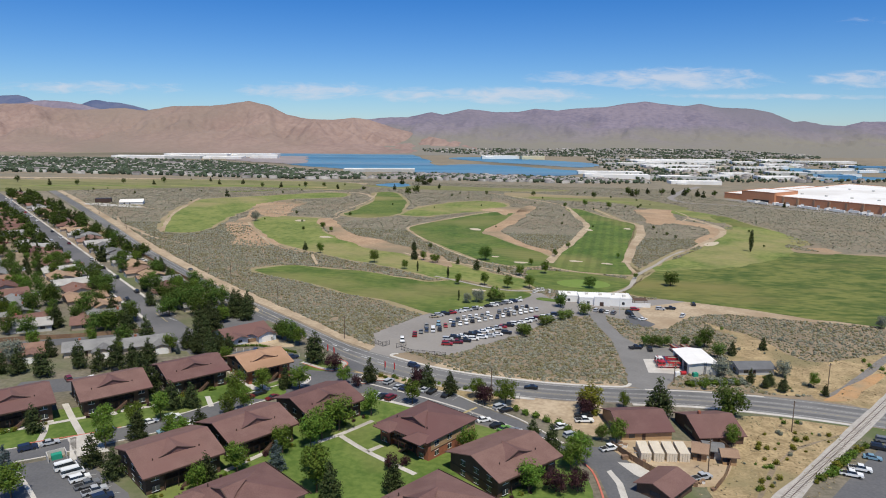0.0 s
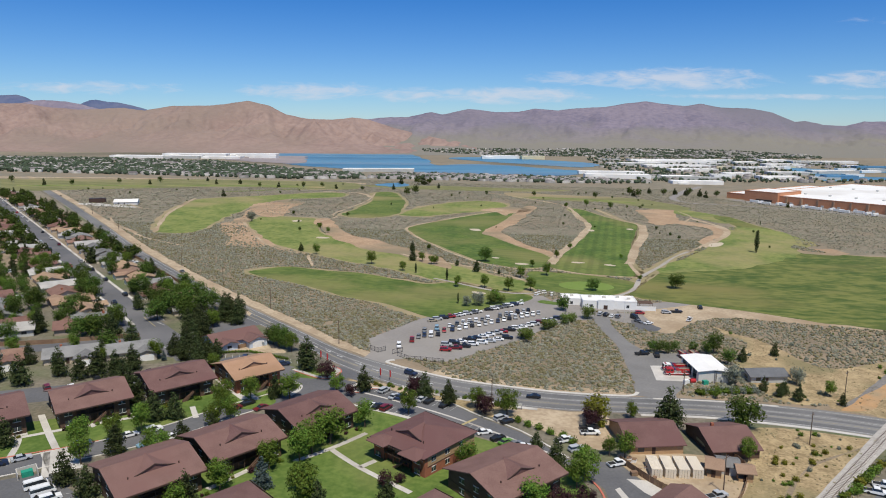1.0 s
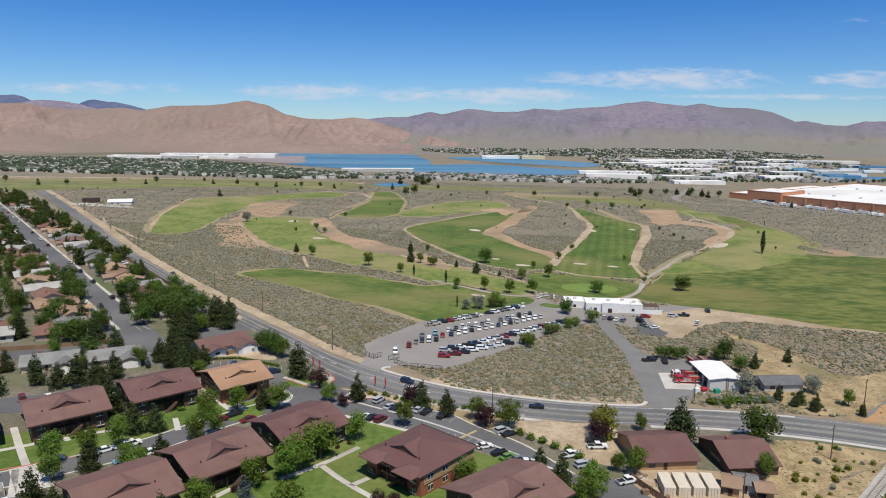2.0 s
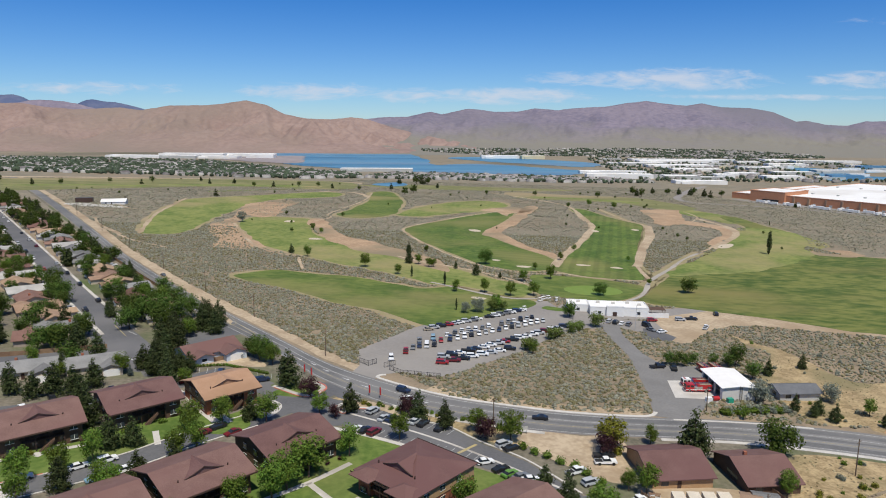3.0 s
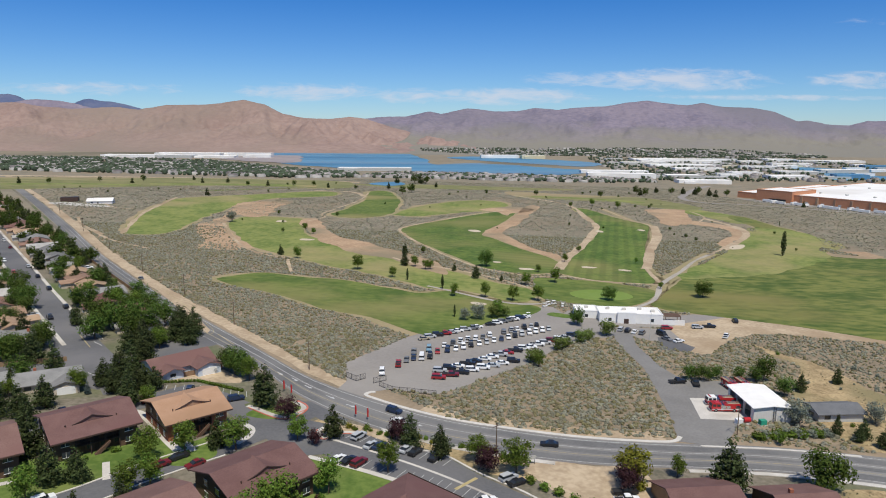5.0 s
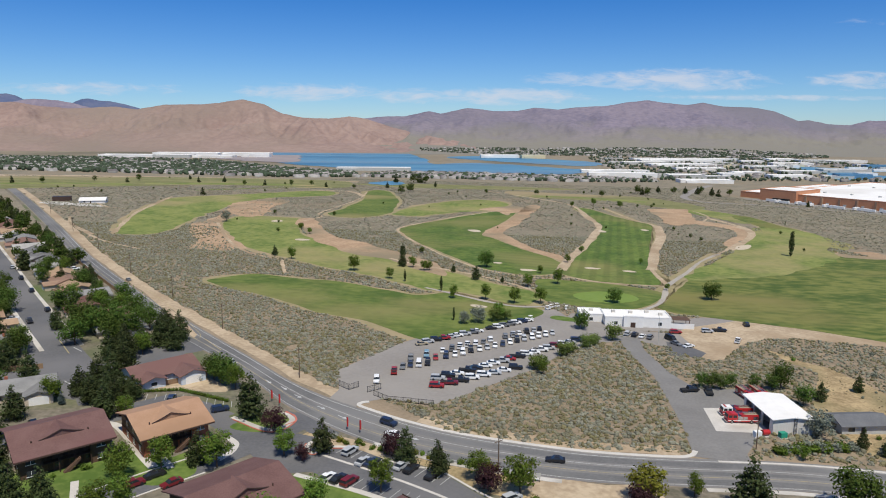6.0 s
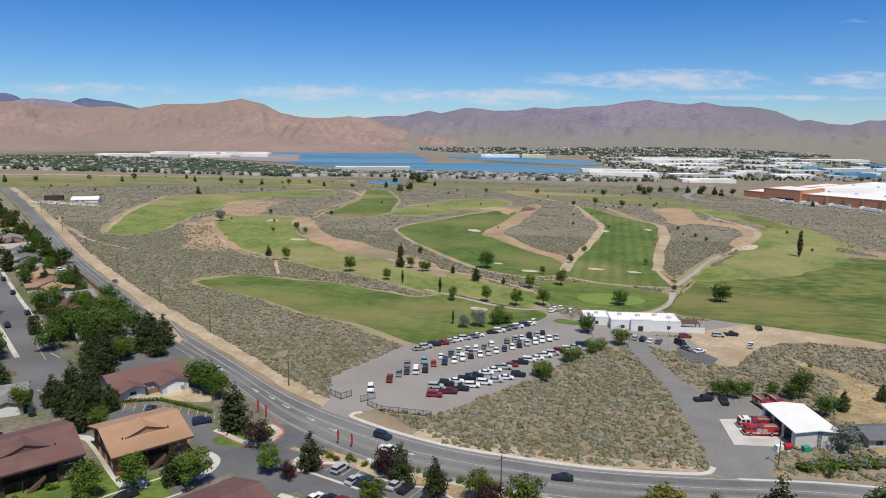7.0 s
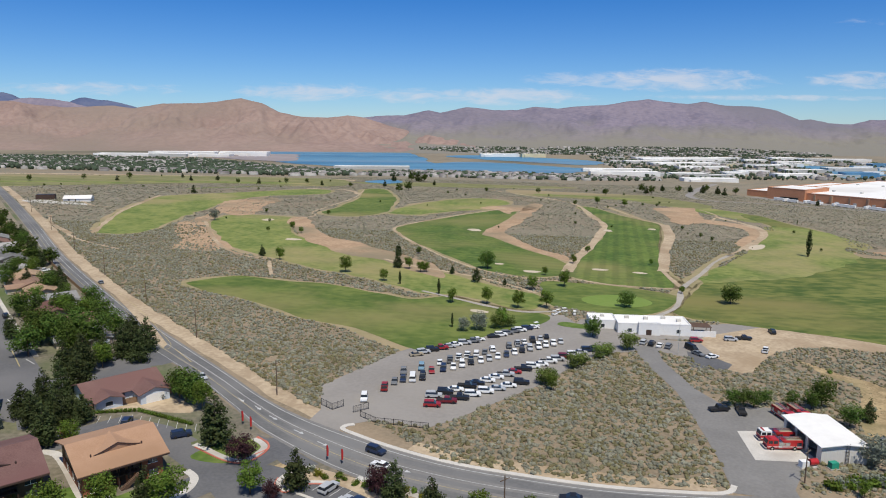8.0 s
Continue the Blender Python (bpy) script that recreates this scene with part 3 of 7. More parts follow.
for pts, w in (([(-395, 985), (-330, 1010), (-250, 1035), (-180, 1040)], (18, 30)), ([(-560, 905), (-470, 950), (-400, 960)], (16, 22)), ([(-300, 905), (-215, 985), (-150, 1010)], (10, 16)), ([(120, 985), (200, 975), (262, 945)], (14, 26))):
    ribbon("rough", pts, w, "rough_grass", 0.15, FAIR, ragged=5, cover=False)
drape("rough", [(262, 905), (300, 880), (326, 800), (300, 735), (282, 790), (270, 850)], "rough_grass", 0.055, FAIR, ragged=4)
drape("rough", [(136, 448), (166, 492), (205, 556), (236, 600), (262, 648), (292, 700), (330, 690), (326, 606), (300, 575), (268, 528), (222, 488), (180, 462)], "rough_grass", 0.075, "lighter mown grass of the far driving range", ragged=6, cover=False)
drape("bare_earth", [(298, 575), (326, 572), (318, 545), (285, 548)], "red_dirt", 0.085, "bare tan earth with worn edges", ragged=5, cover=False)
EARTH = "bare tan earth with worn edges"
drape("bare_earth", [(-124, 655), (-110, 668), (-92, 605), (-72, 562), (-56, 550), (-38, 524), (-22, 506), (-8, 486), (4, 462), (4, 440), (-10, 450), (-26, 478), (-37, 486), (-50, 494), (-68, 518), (-86, 542), (-103, 588)], "red_dirt", 0.10, EARTH, ragged=4)
drape("bare_earth", [(-160, 505), (-164, 545), (-158, 566), (-148, 552), (-130, 512), (-132, 496), (-147, 496)], "red_dirt", 0.09, EARTH, ragged=5, cover=None)
drape("bare_earth", [(-214, 775), (-200, 800), (-186, 830), (-166, 815), (-166, 745), (-158, 694), (-166, 668), (-182, 678), (-200, 700)], "red_dirt", 0.09, EARTH, ragged=8, cover=None)
drape("bare_earth", [(-195, 602), (-195, 660), (-210, 785), (-191, 860), (-184, 781), (-187, 685), (-174, 607), (-144, 550), (-122, 503), (-140, 511), (-163, 532)], "red_dirt", 0.035, EARTH, ragged=6, cover=None)
drape("bare_earth", [(97, 846), (64, 708), (37, 630), (33, 602), (44, 578), (54, 552), (67, 519), (78, 499), (79, 518), (68, 541), (58, 577), (52, 612), (58, 646), (72, 684), (95, 775), (113, 845)], "red_dirt", 0.10, EARTH, ragged=3)
drape("bare_earth", [(41, 793), (76, 833), (101, 822), (93, 786), (73, 769), (65, 746), (58, 776)], "red_dirt", 0.10, EARTH, ragged=3)
drape("bare_earth", [(239, 850), (282, 866), (268, 800), (241, 719), (214, 712), (226, 776)], "red_dirt", 0.10, EARTH, ragged=6)
drape("bare_earth", [(258, 752), (283, 700), (266, 647), (240, 612), (214, 574), (224, 604), (252, 650), (262, 690), (246, 716), (236, 730)], "red_dirt", 0.09, EARTH, ragged=4)
ribbon("dirt_track", [(133, 224), (150, 239.5), (171, 260), (215, 304)], 3.0, "ballast_dark", 0.05, "dark gravel track up the slope", ragged=0.6)
drape("patio", [(98, 341), (112, 338), (121, 344), (120, 356), (137, 362), (118, 366), (104, 360), (60, 366), (56, 358), (60, 345), (74, 341)], "lot_asphalt", 0.035, "pale paving round the clubhouse", closed_curve=False)
drape("bare_earth", [(98, 341), (121, 357), (137, 363), (145, 356), (190, 338), (230, 316), (190, 325), (145, 336), (123, 329), (103, 306), (92, 311), (88, 319)], "dirt", 0.04, "dusty tan yard beside the clubhouse", ragged=2)
drape("bare_earth", [(130, 222), (137, 228), (150, 239), (165, 251), (168, 249), (152, 234), (140, 223)], "orange_earth", 0.06, "orange cut bank beside the track", ragged=1)
drape("bare_earth", [(124, 321), (129, 293), (112, 262), (113, 230), (131, 227), (138, 221), (155, 229), (240, 300), (159, 266), (143, 271), (140, 295)], "dry_grass", 0.035, "dry straw-coloured slope beside the track", ragged=3)
for pts in ([(88, 369), (105, 388), (115, 409), (124, 432), (149, 473), (172, 513), (196, 545)], [(190, 537), (211, 566), (238, 607), (262, 645), (276, 686), (274, 720), (258, 738), (282, 791), (286, 848)],
            [(124, 432), (127, 466), (133, 496), (153, 558), (176, 621), (196, 699), (189, 732), (186, 801), (183, 848)],
            [(66, 794), (9, 707), (-17, 662), (-34, 620), (-23, 571), (-9, 533), (7, 494), (25, 463), (41, 448), (57, 441), (74, 444), (91, 434), (123, 429)],
            [(-30, 487), (-14, 470), (7, 455), (27, 438), (48, 411)],
            [(-6, 408), (6, 398), (23, 383), (37, 375), (50, 377)],
            [(-117, 652), (-107, 684), (-114, 706), (-108, 759), (-96, 857), (-97, 960)],
            [(-82, 431), (-93, 470)], [(-181, 624), (-156, 562), (-133, 513), (-114, 487), (-95, 474)], [(-305, 630), (-280, 588), (-250, 550), (-224, 520), (-186, 491)], [(-294, 606), (-275, 582), (-241, 543)], [(-288, 699), (-311, 707), (-339, 742)]):
    if pts[0][0] in (88, 124):
        ribbon("dry_fringe", pts, 9, "fringe", 0.03, "dry tan grass along a cart path", ragged=2.0)
    ribbon("cart_path", pts, 2.4, "path_tan" if pts[0][0] in (88, -6) else "dirt", 0.14, "worn pale golf cart path", ragged=0.8)
for pts, w in (([(72, 466), (85, 508), (110, 576), (141, 677), (145, 739), (151, 870), (117, 954), (62, 1042)], (7, 4)), ([(128, 476), (135, 496), (156, 558), (180, 621), (200, 699)], 6.5),
               ([(211, 564), (255, 631), (274, 670), (282, 711), (276, 780)], 6), ([(-232, 554), (-249, 606), (-268, 671), (-280, 733), (-296, 822)], 3.6),
               ([(-720, 1010), (-500, 1090), (-268, 1140), (-130, 1140)], 22), ([(-170, 965), (-120, 960), (-96, 905)], 7)):
    ribbon("dirt_track", pts, w, "dirt", 0.11, "sandy worn dirt track between grass and sage", ragged=1.6)
for i, (x, y, rx, ry, turn) in enumerate([(28, 624, 7, 12, 20), (52, 463, 7, 5, 0), (92, 475, 7, 4, 0), (113, 469, 6, 3.5, -20), (137, 646, 5, 9, 0), (178, 663, 5, 8, 0), (19, 373, 6, 4, -30), (36, 483, 4, 4, 0), (-97, 549, 8, 6, 0), (-138, 646, 7, 9, 0), (229, 581, 7, 22, -35)]):
    c, s = math.cos(radians(turn)), math.sin(radians(turn))
    ring = [(0.68 * rx * math.cos(a) * (1 + 0.15 * math.sin(3 * a + i)), 0.68 * ry * math.sin(a) * (1 + 0.15 * math.cos(2 * a + i))) for a in np.linspace(0, 2 * math.pi, 9)[:-1]]
    drape("bunker", [(x + a * c - b * s, y + a * s + b * c) for a, b in ring], "sand", 0.16, "pale sand bunker in the grass", cover=False)

# --- roads ---
GOLF_EDGE = [(-640, 1058), (-422, 768), (-280, 573), (-204, 466), (-134, 376), (-92.6, 328), (-59.6, 290.4), (-43.3, 271.5), (-28, 258), (-8.3, 245.3), (4.1, 238.9), (17.4, 234.5), (38, 229.6), (62, 228), (89.7, 227.4), (119, 222.6), (138.5, 216.6), (175, 203), (240, 176)]
CITY_EDGE = [(-647, 1053), (-428.5, 763), (-286.5, 568), (-210.3, 461), (-141, 371), (-101.5, 322), (-69, 287.5), (-52.5, 268), (-39.5, 251.7), (-17.3, 232.5), (2.7, 223), (21.6, 217.3), (39.8, 214.3), (58.6, 213.8), (85.5, 213.0), (112, 207.5), (132.4, 201.2), (170, 187), (235, 160)]
drape("road", spline(GOLF_EDGE) + list(reversed(spline(CITY_EDGE))), "asphalt", 0.05, "worn grey asphalt main road with a bend", closed_curve=False)
ribbon("dirt_shoulder", [(p[0] + 3.4, p[1] + 2.6) for p in GOLF_EDGE[:8]] + [(-27, 262)], (7, 5.0), "dirt", 0.04, "pale sandy shoulder along the road", ragged=1.4, steps=16)
ribbon("dirt_shoulder", [(-3, 246.5), (8, 241), (22, 237), (42, 233), (62, 232)], 5, "dirt", 0.035, "pale sandy shoulder along the road", ragged=1.5, cover=False)
# markings run along the road between its two edges
EDGE_L, EDGE_R = spline(GOLF_EDGE, steps=12), spline(CITY_EDGE, steps=12)


def lane(u, start, end):
    """A line along the road, u of the way from its outer to its inner edge, between two fractions of its length."""
    n = len(EDGE_L)
    return [EDGE_L[i].lerp(EDGE_R[i], u) for i in range(int(start * (n - 1)), int(end * (n - 1)) + 1)]


for u, key, w in ((0.10, "line_white", 0.16), (0.93, "line_white", 0.12), (0.40, "line_white", 0.13), (0.66, "line_yellow", 0.13)):
    ribbon("road_marking", lane(u, 0.12, 0.98), w, key, 0.062, "painted line on the asphalt", curved=False, cover=False)
for u, a in ((0.5, 0.405), (0.5, 0.43), (0.52, 0.455), (0.55, 0.475), (0.5, 0.53), (0.62, 0.385)):
    p, q = lane(u, a, a + 0.02)[0], lane(u, a, a + 0.02)[-1]
    d = (q - p).normalized()
    s = Vector((-d.y, d.x))
    g = Geo()
    pts = [p - d * 1.8 + s * .14, p - d * 1.8 - s * .14, p + d * 0.4 - s * .14, p + d * 0.4 - s * .6, p + d * 1.8, p + d * 0.4 + s * .6, p + d * 0.4 + s * .14]
    g.add([(v.x, v.y, gz(v.x, v.y) + 0.066) for v in pts], [tuple(range(7))])
    tagged(link("turn_arrow", g.mesh("turn_arrow", "line_white")), "white turn arrow painted on the asphalt", "", "", "structure")
for u, w in ((0.24, 2.6), (0.82, 2.6), (0.53, 1.6)):
    ribbon("worn_lane", lane(u, 0.05, 0.99), w, "worn_lane", 0.056, "darker worn wheel track on the asphalt", curved=False, cover=False, ragged=0.5)
ribbon("kerb", [(-18, 257.2), (-19.8, 256.6), (-20.6, 254.6), (-18, 252.2), (-8.3, 245.6), (4.1, 239.2), (17.4, 234.8), (38, 230), (58, 228.4), (64, 229.2), (66.4, 232)], 1.3, "kerb_concrete", 0.03, "pale concrete kerb round the scrub island", thick=0.16)
ribbon("kerb", [(70, 226.6), (90, 226), (110, 223.4)], 0.8, "kerb_concrete", 0.03, "pale concrete kerb", thick=0.14, cover=False)
ribbon("pavement", [(-14, 230.5), (2.7, 222.2), (21.6, 216.4), (30, 214.4)], 1.7, "concrete", 0.03, "concrete roadside pavement", thick=0.13)
ribbon("pavement", [(62, 212.6), (85.5, 211.8), (112, 206.4), (131, 200.2)], 1.6, "concrete", 0.03, "concrete roadside pavement", thick=0.13)

# car park of the golf club, its way in and the fire station's yard
drape("parking_lot", [(-31, 283), (-12, 315), (-4.6, 323.5), (1, 324), (13, 335), (29, 348), (42, 360), (45, 370), (54, 372), (58, 354), (66, 346), (76, 340), (76, 325), (58, 322), (45, 306), (33.6, 290), (22, 278), (6.4, 261.5), (0.7, 257), (-14, 260), (-19.5, 257), (-22, 252), (-30, 258), (-28, 266)], "lot_asphalt", 0.045, "sun-bleached asphalt car park", closed_curve=False)
drape("driveway", [(65, 229), (68, 245), (69.5, 257), (72.5, 287), (70.5, 318), (72, 332), (80, 331), (77.5, 315), (79, 290), (82.5, 277), (100, 277), (99, 262), (93, 247), (87, 244), (84, 238), (79, 231), (78, 226)], "asphalt", 0.055, "sun-bleached asphalt drive", closed_curve=False)
drape("driveway", [(72, 332), (76, 340), (82, 341), (98, 338), (98, 326), (90, 318), (84, 322)], "lot_asphalt", 0.05, "sun-bleached asphalt beside the clubhouse", closed_curve=False)
drape("apron", [(79, 260.5), (91.3, 261.5), (91.3, 244), (76.5, 244.5)], "concrete", 0.075, "pale concrete apron before the station doors", closed_curve=False)
drape("driveway", [(85.1, 310.1), (95.5, 307.5), (100, 313.8), (94.9, 324.4), (89.4, 326.9)], "dark_asphalt", 0.065, "dark asphalt patch beside the clubhouse", closed_curve=False, cover=False)
drape("island_lawn", [(49, 356), (56, 352), (62, 353), (60, 357), (52, 361)], "lawn", 0.09, "grass island in the car park", cover=False)

# the built-up side of the road
drape("suburb_ground", [(p[0] - 0.3, p[1] - 0.3) for p in CITY_EDGE] + [(300, 60), (120, -60), (-200, -60), (-900, 300), (-1100, 1000)], "suburb_ground", 0.02, "dusty ground between houses", closed_curve=False, cover=False)
LAWN = "mown bright-green lawn round apartment houses"
drape("lawn", [(-145, 176), (-113, 167), (-98, 179), (-76, 198), (-57, 224), (-52, 226), (-64, 214), (-80, 209), (-100, 192), (-122, 176)], "lawn", 0.035, LAWN)
drape("lawn", [(-140, 172), (-112, 166), (-98, 178), (-84, 189), (-72, 200), (-60, 216), (-66, 225), (-88, 212), (-112, 196), (-135, 185)], "lawn", 0.037, LAWN)
drape("lawn", [(-78, 168), (-60, 185), (-44, 205), (-30, 214), (-14, 206), (8, 194), (24, 184), (34, 174), (36, 150), (20, 110), (-40, 105), (-62, 140), (-72, 150)], "lawn", 0.036, LAWN)
drape("lawn", [(-52, 238), (-44, 247.5), (-38, 245), (-38, 238), (-44, 235)], "lawn", 0.06, "small lawn at the corner")
DRIVE = "dark grey asphalt drive of the apartments"
ribbon("apartment_street", [(-150, 143), (-125, 157), (-107, 167), (-97, 174), (-86, 182), (-75, 191.5), (-65, 204), (-53, 216.5), (-44, 228), (-36, 240), (-33, 247)], 8.4, "dark_asphalt", 0.045, DRIVE)
drape("apartment_parking", [(-118, 152), (-106, 160), (-96, 166), (-74, 148), (-58, 122), (-125, 118)], "dark_asphalt", 0.048, DRIVE, closed_curve=False)
drape("apartment_parking", [(-40, 229), (-33.7, 235), (-21, 230.5), (-4.9, 220), (2.7, 217), (11.6, 207), (23, 197), (34, 181), (46.8, 180), (51.6, 168), (52.5, 158), (54, 120), (38, 120), (40, 152), (40, 166), (35, 176.5), (26.7, 183), (7.7, 195.6), (-12, 206.5), (-23.4, 212.5)], "dark_asphalt", 0.048, DRIVE, closed_curve=False)
drape("apartment_parking", [(-140, 215), (-118, 224), (-100, 233), (-88, 246), (-76, 258), (-62, 253), (-53, 246), (-58, 240), (-66, 247), (-76, 244), (-92, 230), (-112, 212), (-138, 202)], "dark_asphalt", 0.046, DRIVE, closed_curve=False)
drape("apartment_parking", [(-43.4, 239.7), (-36.8, 238.8), (-30.8, 229.6), (-21.3, 222.2), (-25.4, 215.6), (-35.2, 213.7), (-45.2, 226.5)], "dark_asphalt", 0.052, DRIVE, closed_curve=False)
drape("street_mouth", [(-41, 250.6), (-36.4, 245.6), (-34.6, 240), (-31, 235.6), (-27.2, 233.6), (-23, 236), (-30, 242.4)], "dark_asphalt", 0.054, "dark grey asphalt mouth of the apartment street", closed_curve=False)
drape("apartment_parking", [(-53.4, 243), (-44.5, 236.6), (-43, 230), (-47.5, 229.4), (-51.5, 233), (-58.5, 239.5), (-61, 246), (-57, 249.5)], "dark_asphalt", 0.054, DRIVE, closed_curve=False)
drape("gravel_bed", [(-27.8, 225.2), (-29.2, 228.7), (-26.8, 232.8), (-23.4, 234.4), (-13, 229.6), (-5.6, 225), (-1.5, 222.4), (-6, 221.4), (-11, 222.7), (-16, 226.2), (-19.9, 228.3), (-24.6, 228.5)], "dirt", 0.10, "tan gravel planting bed beside the parking", closed_curve=False, cover=False)
ribbon("kerb", [(-20.2, 228.2), (-24.8, 227.7), (-27.6, 224.4), (-29.6, 226.4), (-29.8, 229.2), (-27.2, 233.2), (-23.6, 234.9)], 1.0, "kerb_concrete", 0.06, "pale concrete kerb round a planting bed", thick=0.13, cover=False)
ribbon("kerb", [(-20.6, 227.4), (-24.8, 226.9), (-27.7, 223.6), (-30.3, 226.2), (-30.5, 229.4)], 0.3, "kerb_red", 0.06, "kerb painted faded red", thick=0.12, cover=False)
drape("lawn", [(-66.6, 219.2), (-56.4, 219.9), (-52.0, 213.1), (-57.8, 207.3), (-64.3, 209.8)], "lawn", 0.062, LAWN, cover=False)
for pts in ([(-37.9, 175.1), (-29.8, 182.9), (-21.3, 193.3)], [(-29.8, 182.9), (-20.7, 173.0), (-7.1, 161.3)], [(-20.7, 173), (-17, 177)], [(-108, 168), (-112, 180), (-118, 190)], [(-122, 178), (-104, 190), (-88, 200)],
            [(-72, 200), (-76, 208)], [(-58, 215), (-62, 220)], [(-95, 163), (-102, 176)], [(-55, 160), (-48, 170)], [(-30, 214), (-14, 207), (6, 196)]):
    ribbon("footpath", pts, 1.6, "concrete", 0.07, "pale concrete footpath", cover=False)
ribbon("kerb", [(-40, 248), (-37, 246), (-36, 242.5), (-38, 239.5)], 0.35, "kerb_red", 0.06, "kerb painted faded red", thick=0.14, cover=False)
ribbon("kerb", [(-112, 171.2), (-98, 179), (-92, 183.2)], 0.4, "kerb_red", 0.06, "kerb painted faded red", thick=0.14, cover=False)
ribbon("kerb", [(38.6, 150), (38.8, 166), (34.5, 175.4)], 0.5, "kerb_red", 0.06, "kerb painted faded red", thick=0.14, cover=False)
drape("gutter", [(42.6, 166), (43.6, 160), (42.8, 150), (41.6, 130), (43.2, 130), (44.6, 150), (45.4, 160), (44, 167)], "concrete", 0.07, "pale concrete gutter in the drive", closed_curve=False, cover=False)
ribbon("gutter", [(-26, 224), (-6, 212.5), (10, 201), (32, 182)], 0.8, "concrete", 0.065, "pale concrete gutter in the drive", cover=False)
ribbon("kerb", [(-11, 222.3), (-4.9, 219.6), (2.7, 217.2), (11.6, 208), (23, 198), (34, 182)], 0.6, "kerb_concrete", 0.05, "pale concrete kerb", thick=0.13, cover=False)
drape("planting_strip", [(-33, 234), (-30, 238), (-18, 231.5), (2, 221.5), (20, 216.5), (26, 214), (24, 205), (12, 208.5), (2, 218), (-20, 231)], "dry_grass", 0.04, "gravel planting strip with shrubs", closed_curve=False)
drape("dirt_turnout", [(20, 217.4), (40, 214), (49, 213.6), (52, 204), (49, 192), (44, 187), (36, 192), (26, 203.5)], "dirt", 0.045, "dusty tan turnout beside the road", ragged=1)
drape("yard", [(47, 181), (54, 187), (80, 184), (78, 172), (68, 160), (56, 163)], "dirt", 0.045, "packed pale yard between sheds")
ribbon("weedy_ditch", [(77, 154), (88.6, 170.7), (98.5, 181.3), (108.1, 187.4), (120.1, 194)], (1.0, 0.6), "scrub_ground", 0.06, "weedy dark ditch in dry grass", ragged=1.0, cover=False)
drape("dry_slope", [(78, 186), (96, 206), (128, 199.5), (134, 201), (109, 178), (80, 149), (72, 144), (66, 158)], "dry_grass", 0.04, "dry straw-coloured grass beside the railway")
drape("dry_slope", [(128, 226), (138, 219), (150, 216), (240, 300), (230, 306), (160, 250)], "dry_grass", 0.042, "dry straw-coloured grass beside the railway")
drape("corner_parking", [(92, 152), (104, 164), (134, 193), (230, 160), (200, 90), (106, 100)], "dark_asphalt", 0.045, "dark asphalt parking beside the railway", closed_curve=False)
STREET = "grey residential asphalt street"
ribbon("street", [(-92, 251), (-106, 271), (-119.6, 287), (-179, 360), (-235.6, 432.5), (-349, 576), (-505, 772), (-640, 940)], 10.5, "dark_asphalt", 0.044, STREET)
ribbon("street", [(-215, 228), (-170, 250), (-152, 258), (-134, 266), (-107, 276), (-86, 296)], 9, "dark_asphalt", 0.048, STREET)
ribbon("street", [(-185, 262), (-240, 330), (-295, 402), (-405, 545), (-560, 745)], 9, "dark_asphalt", 0.044, STREET)
for side in (-1, 1):
    ribbon("kerb", [(-127, 296), (-179, 360), (-235.6, 432.5), (-349, 576), (-505, 772)], 1.5, "concrete", 0.04, "pale concrete gutter and pavement", shift=side * 6.1, thick=0.12, cover=False)

drape("street_corner", [(-201.7, 386.5), (-152.9, 331.7), (-124.3, 295.3), (-109.0, 280.8), (-103.1, 270.0), (-99.6, 252.0), (-108.7, 254.5), (-130.3, 281.8), (-163.5, 330.4)], "dark_asphalt", 0.050, "dark grey asphalt junction of two streets", closed_curve=False)

drape("street_mouth", [(-106, 297), (-96, 304.5), (-88, 311), (-78, 301), (-82, 296), (-98, 289)], "dark_asphalt", 0.052, "dark grey asphalt side street meeting the main road", closed_curve=False)
drape("median_island", [(-107.3, 345.2), (-97, 330), (-88.2, 316.4), (-88.0, 312.4), (-92.5, 318.2), (-101, 330), (-113, 348.2), (-137.5, 383), (-137, 385)], "dirt", 0.075, "narrow sandy island beside the main road", closed_curve=False)
ribbon("road_marking", [(-137, 386.4), (-107, 346.6), (-96.6, 331), (-87.2, 316.8), (-86.8, 311.4), (-92.9, 316.6), (-101.8, 329.4), (-114, 347.6), (-138.4, 382.2)], 0.16, "line_yellow", 0.074, "painted yellow line round an island", cover=False)
drape("gravel_yard", [(-86.5, 260.6), (-82.2, 266), (-71.6, 272.6), (-64.5, 268.5), (-60, 262), (-66, 261), (-73, 262), (-79.3, 260)], "dirt", 0.05, "tan gravel yard behind a hedge", cover=False)
ribbon("pavement", [(-53, 243.6), (-50.4, 242), (-44.2, 237.6), (-40.2, 236.4), (-38.0, 239), (-37.0, 243.6), (-40.3, 247.6)], 1.5, "concrete", 0.05, "pale concrete pavement round a corner lawn", thick=0.12, cover=False)
ribbon("kerb", [(-52.4, 242.2), (-44.6, 236.6), (-40.0, 235.3), (-37.0, 238.4), (-35.9, 243.8), (-39.8, 248.6)], 0.32, "kerb_red", 0.06, "kerb painted faded red", thick=0.15, cover=False)
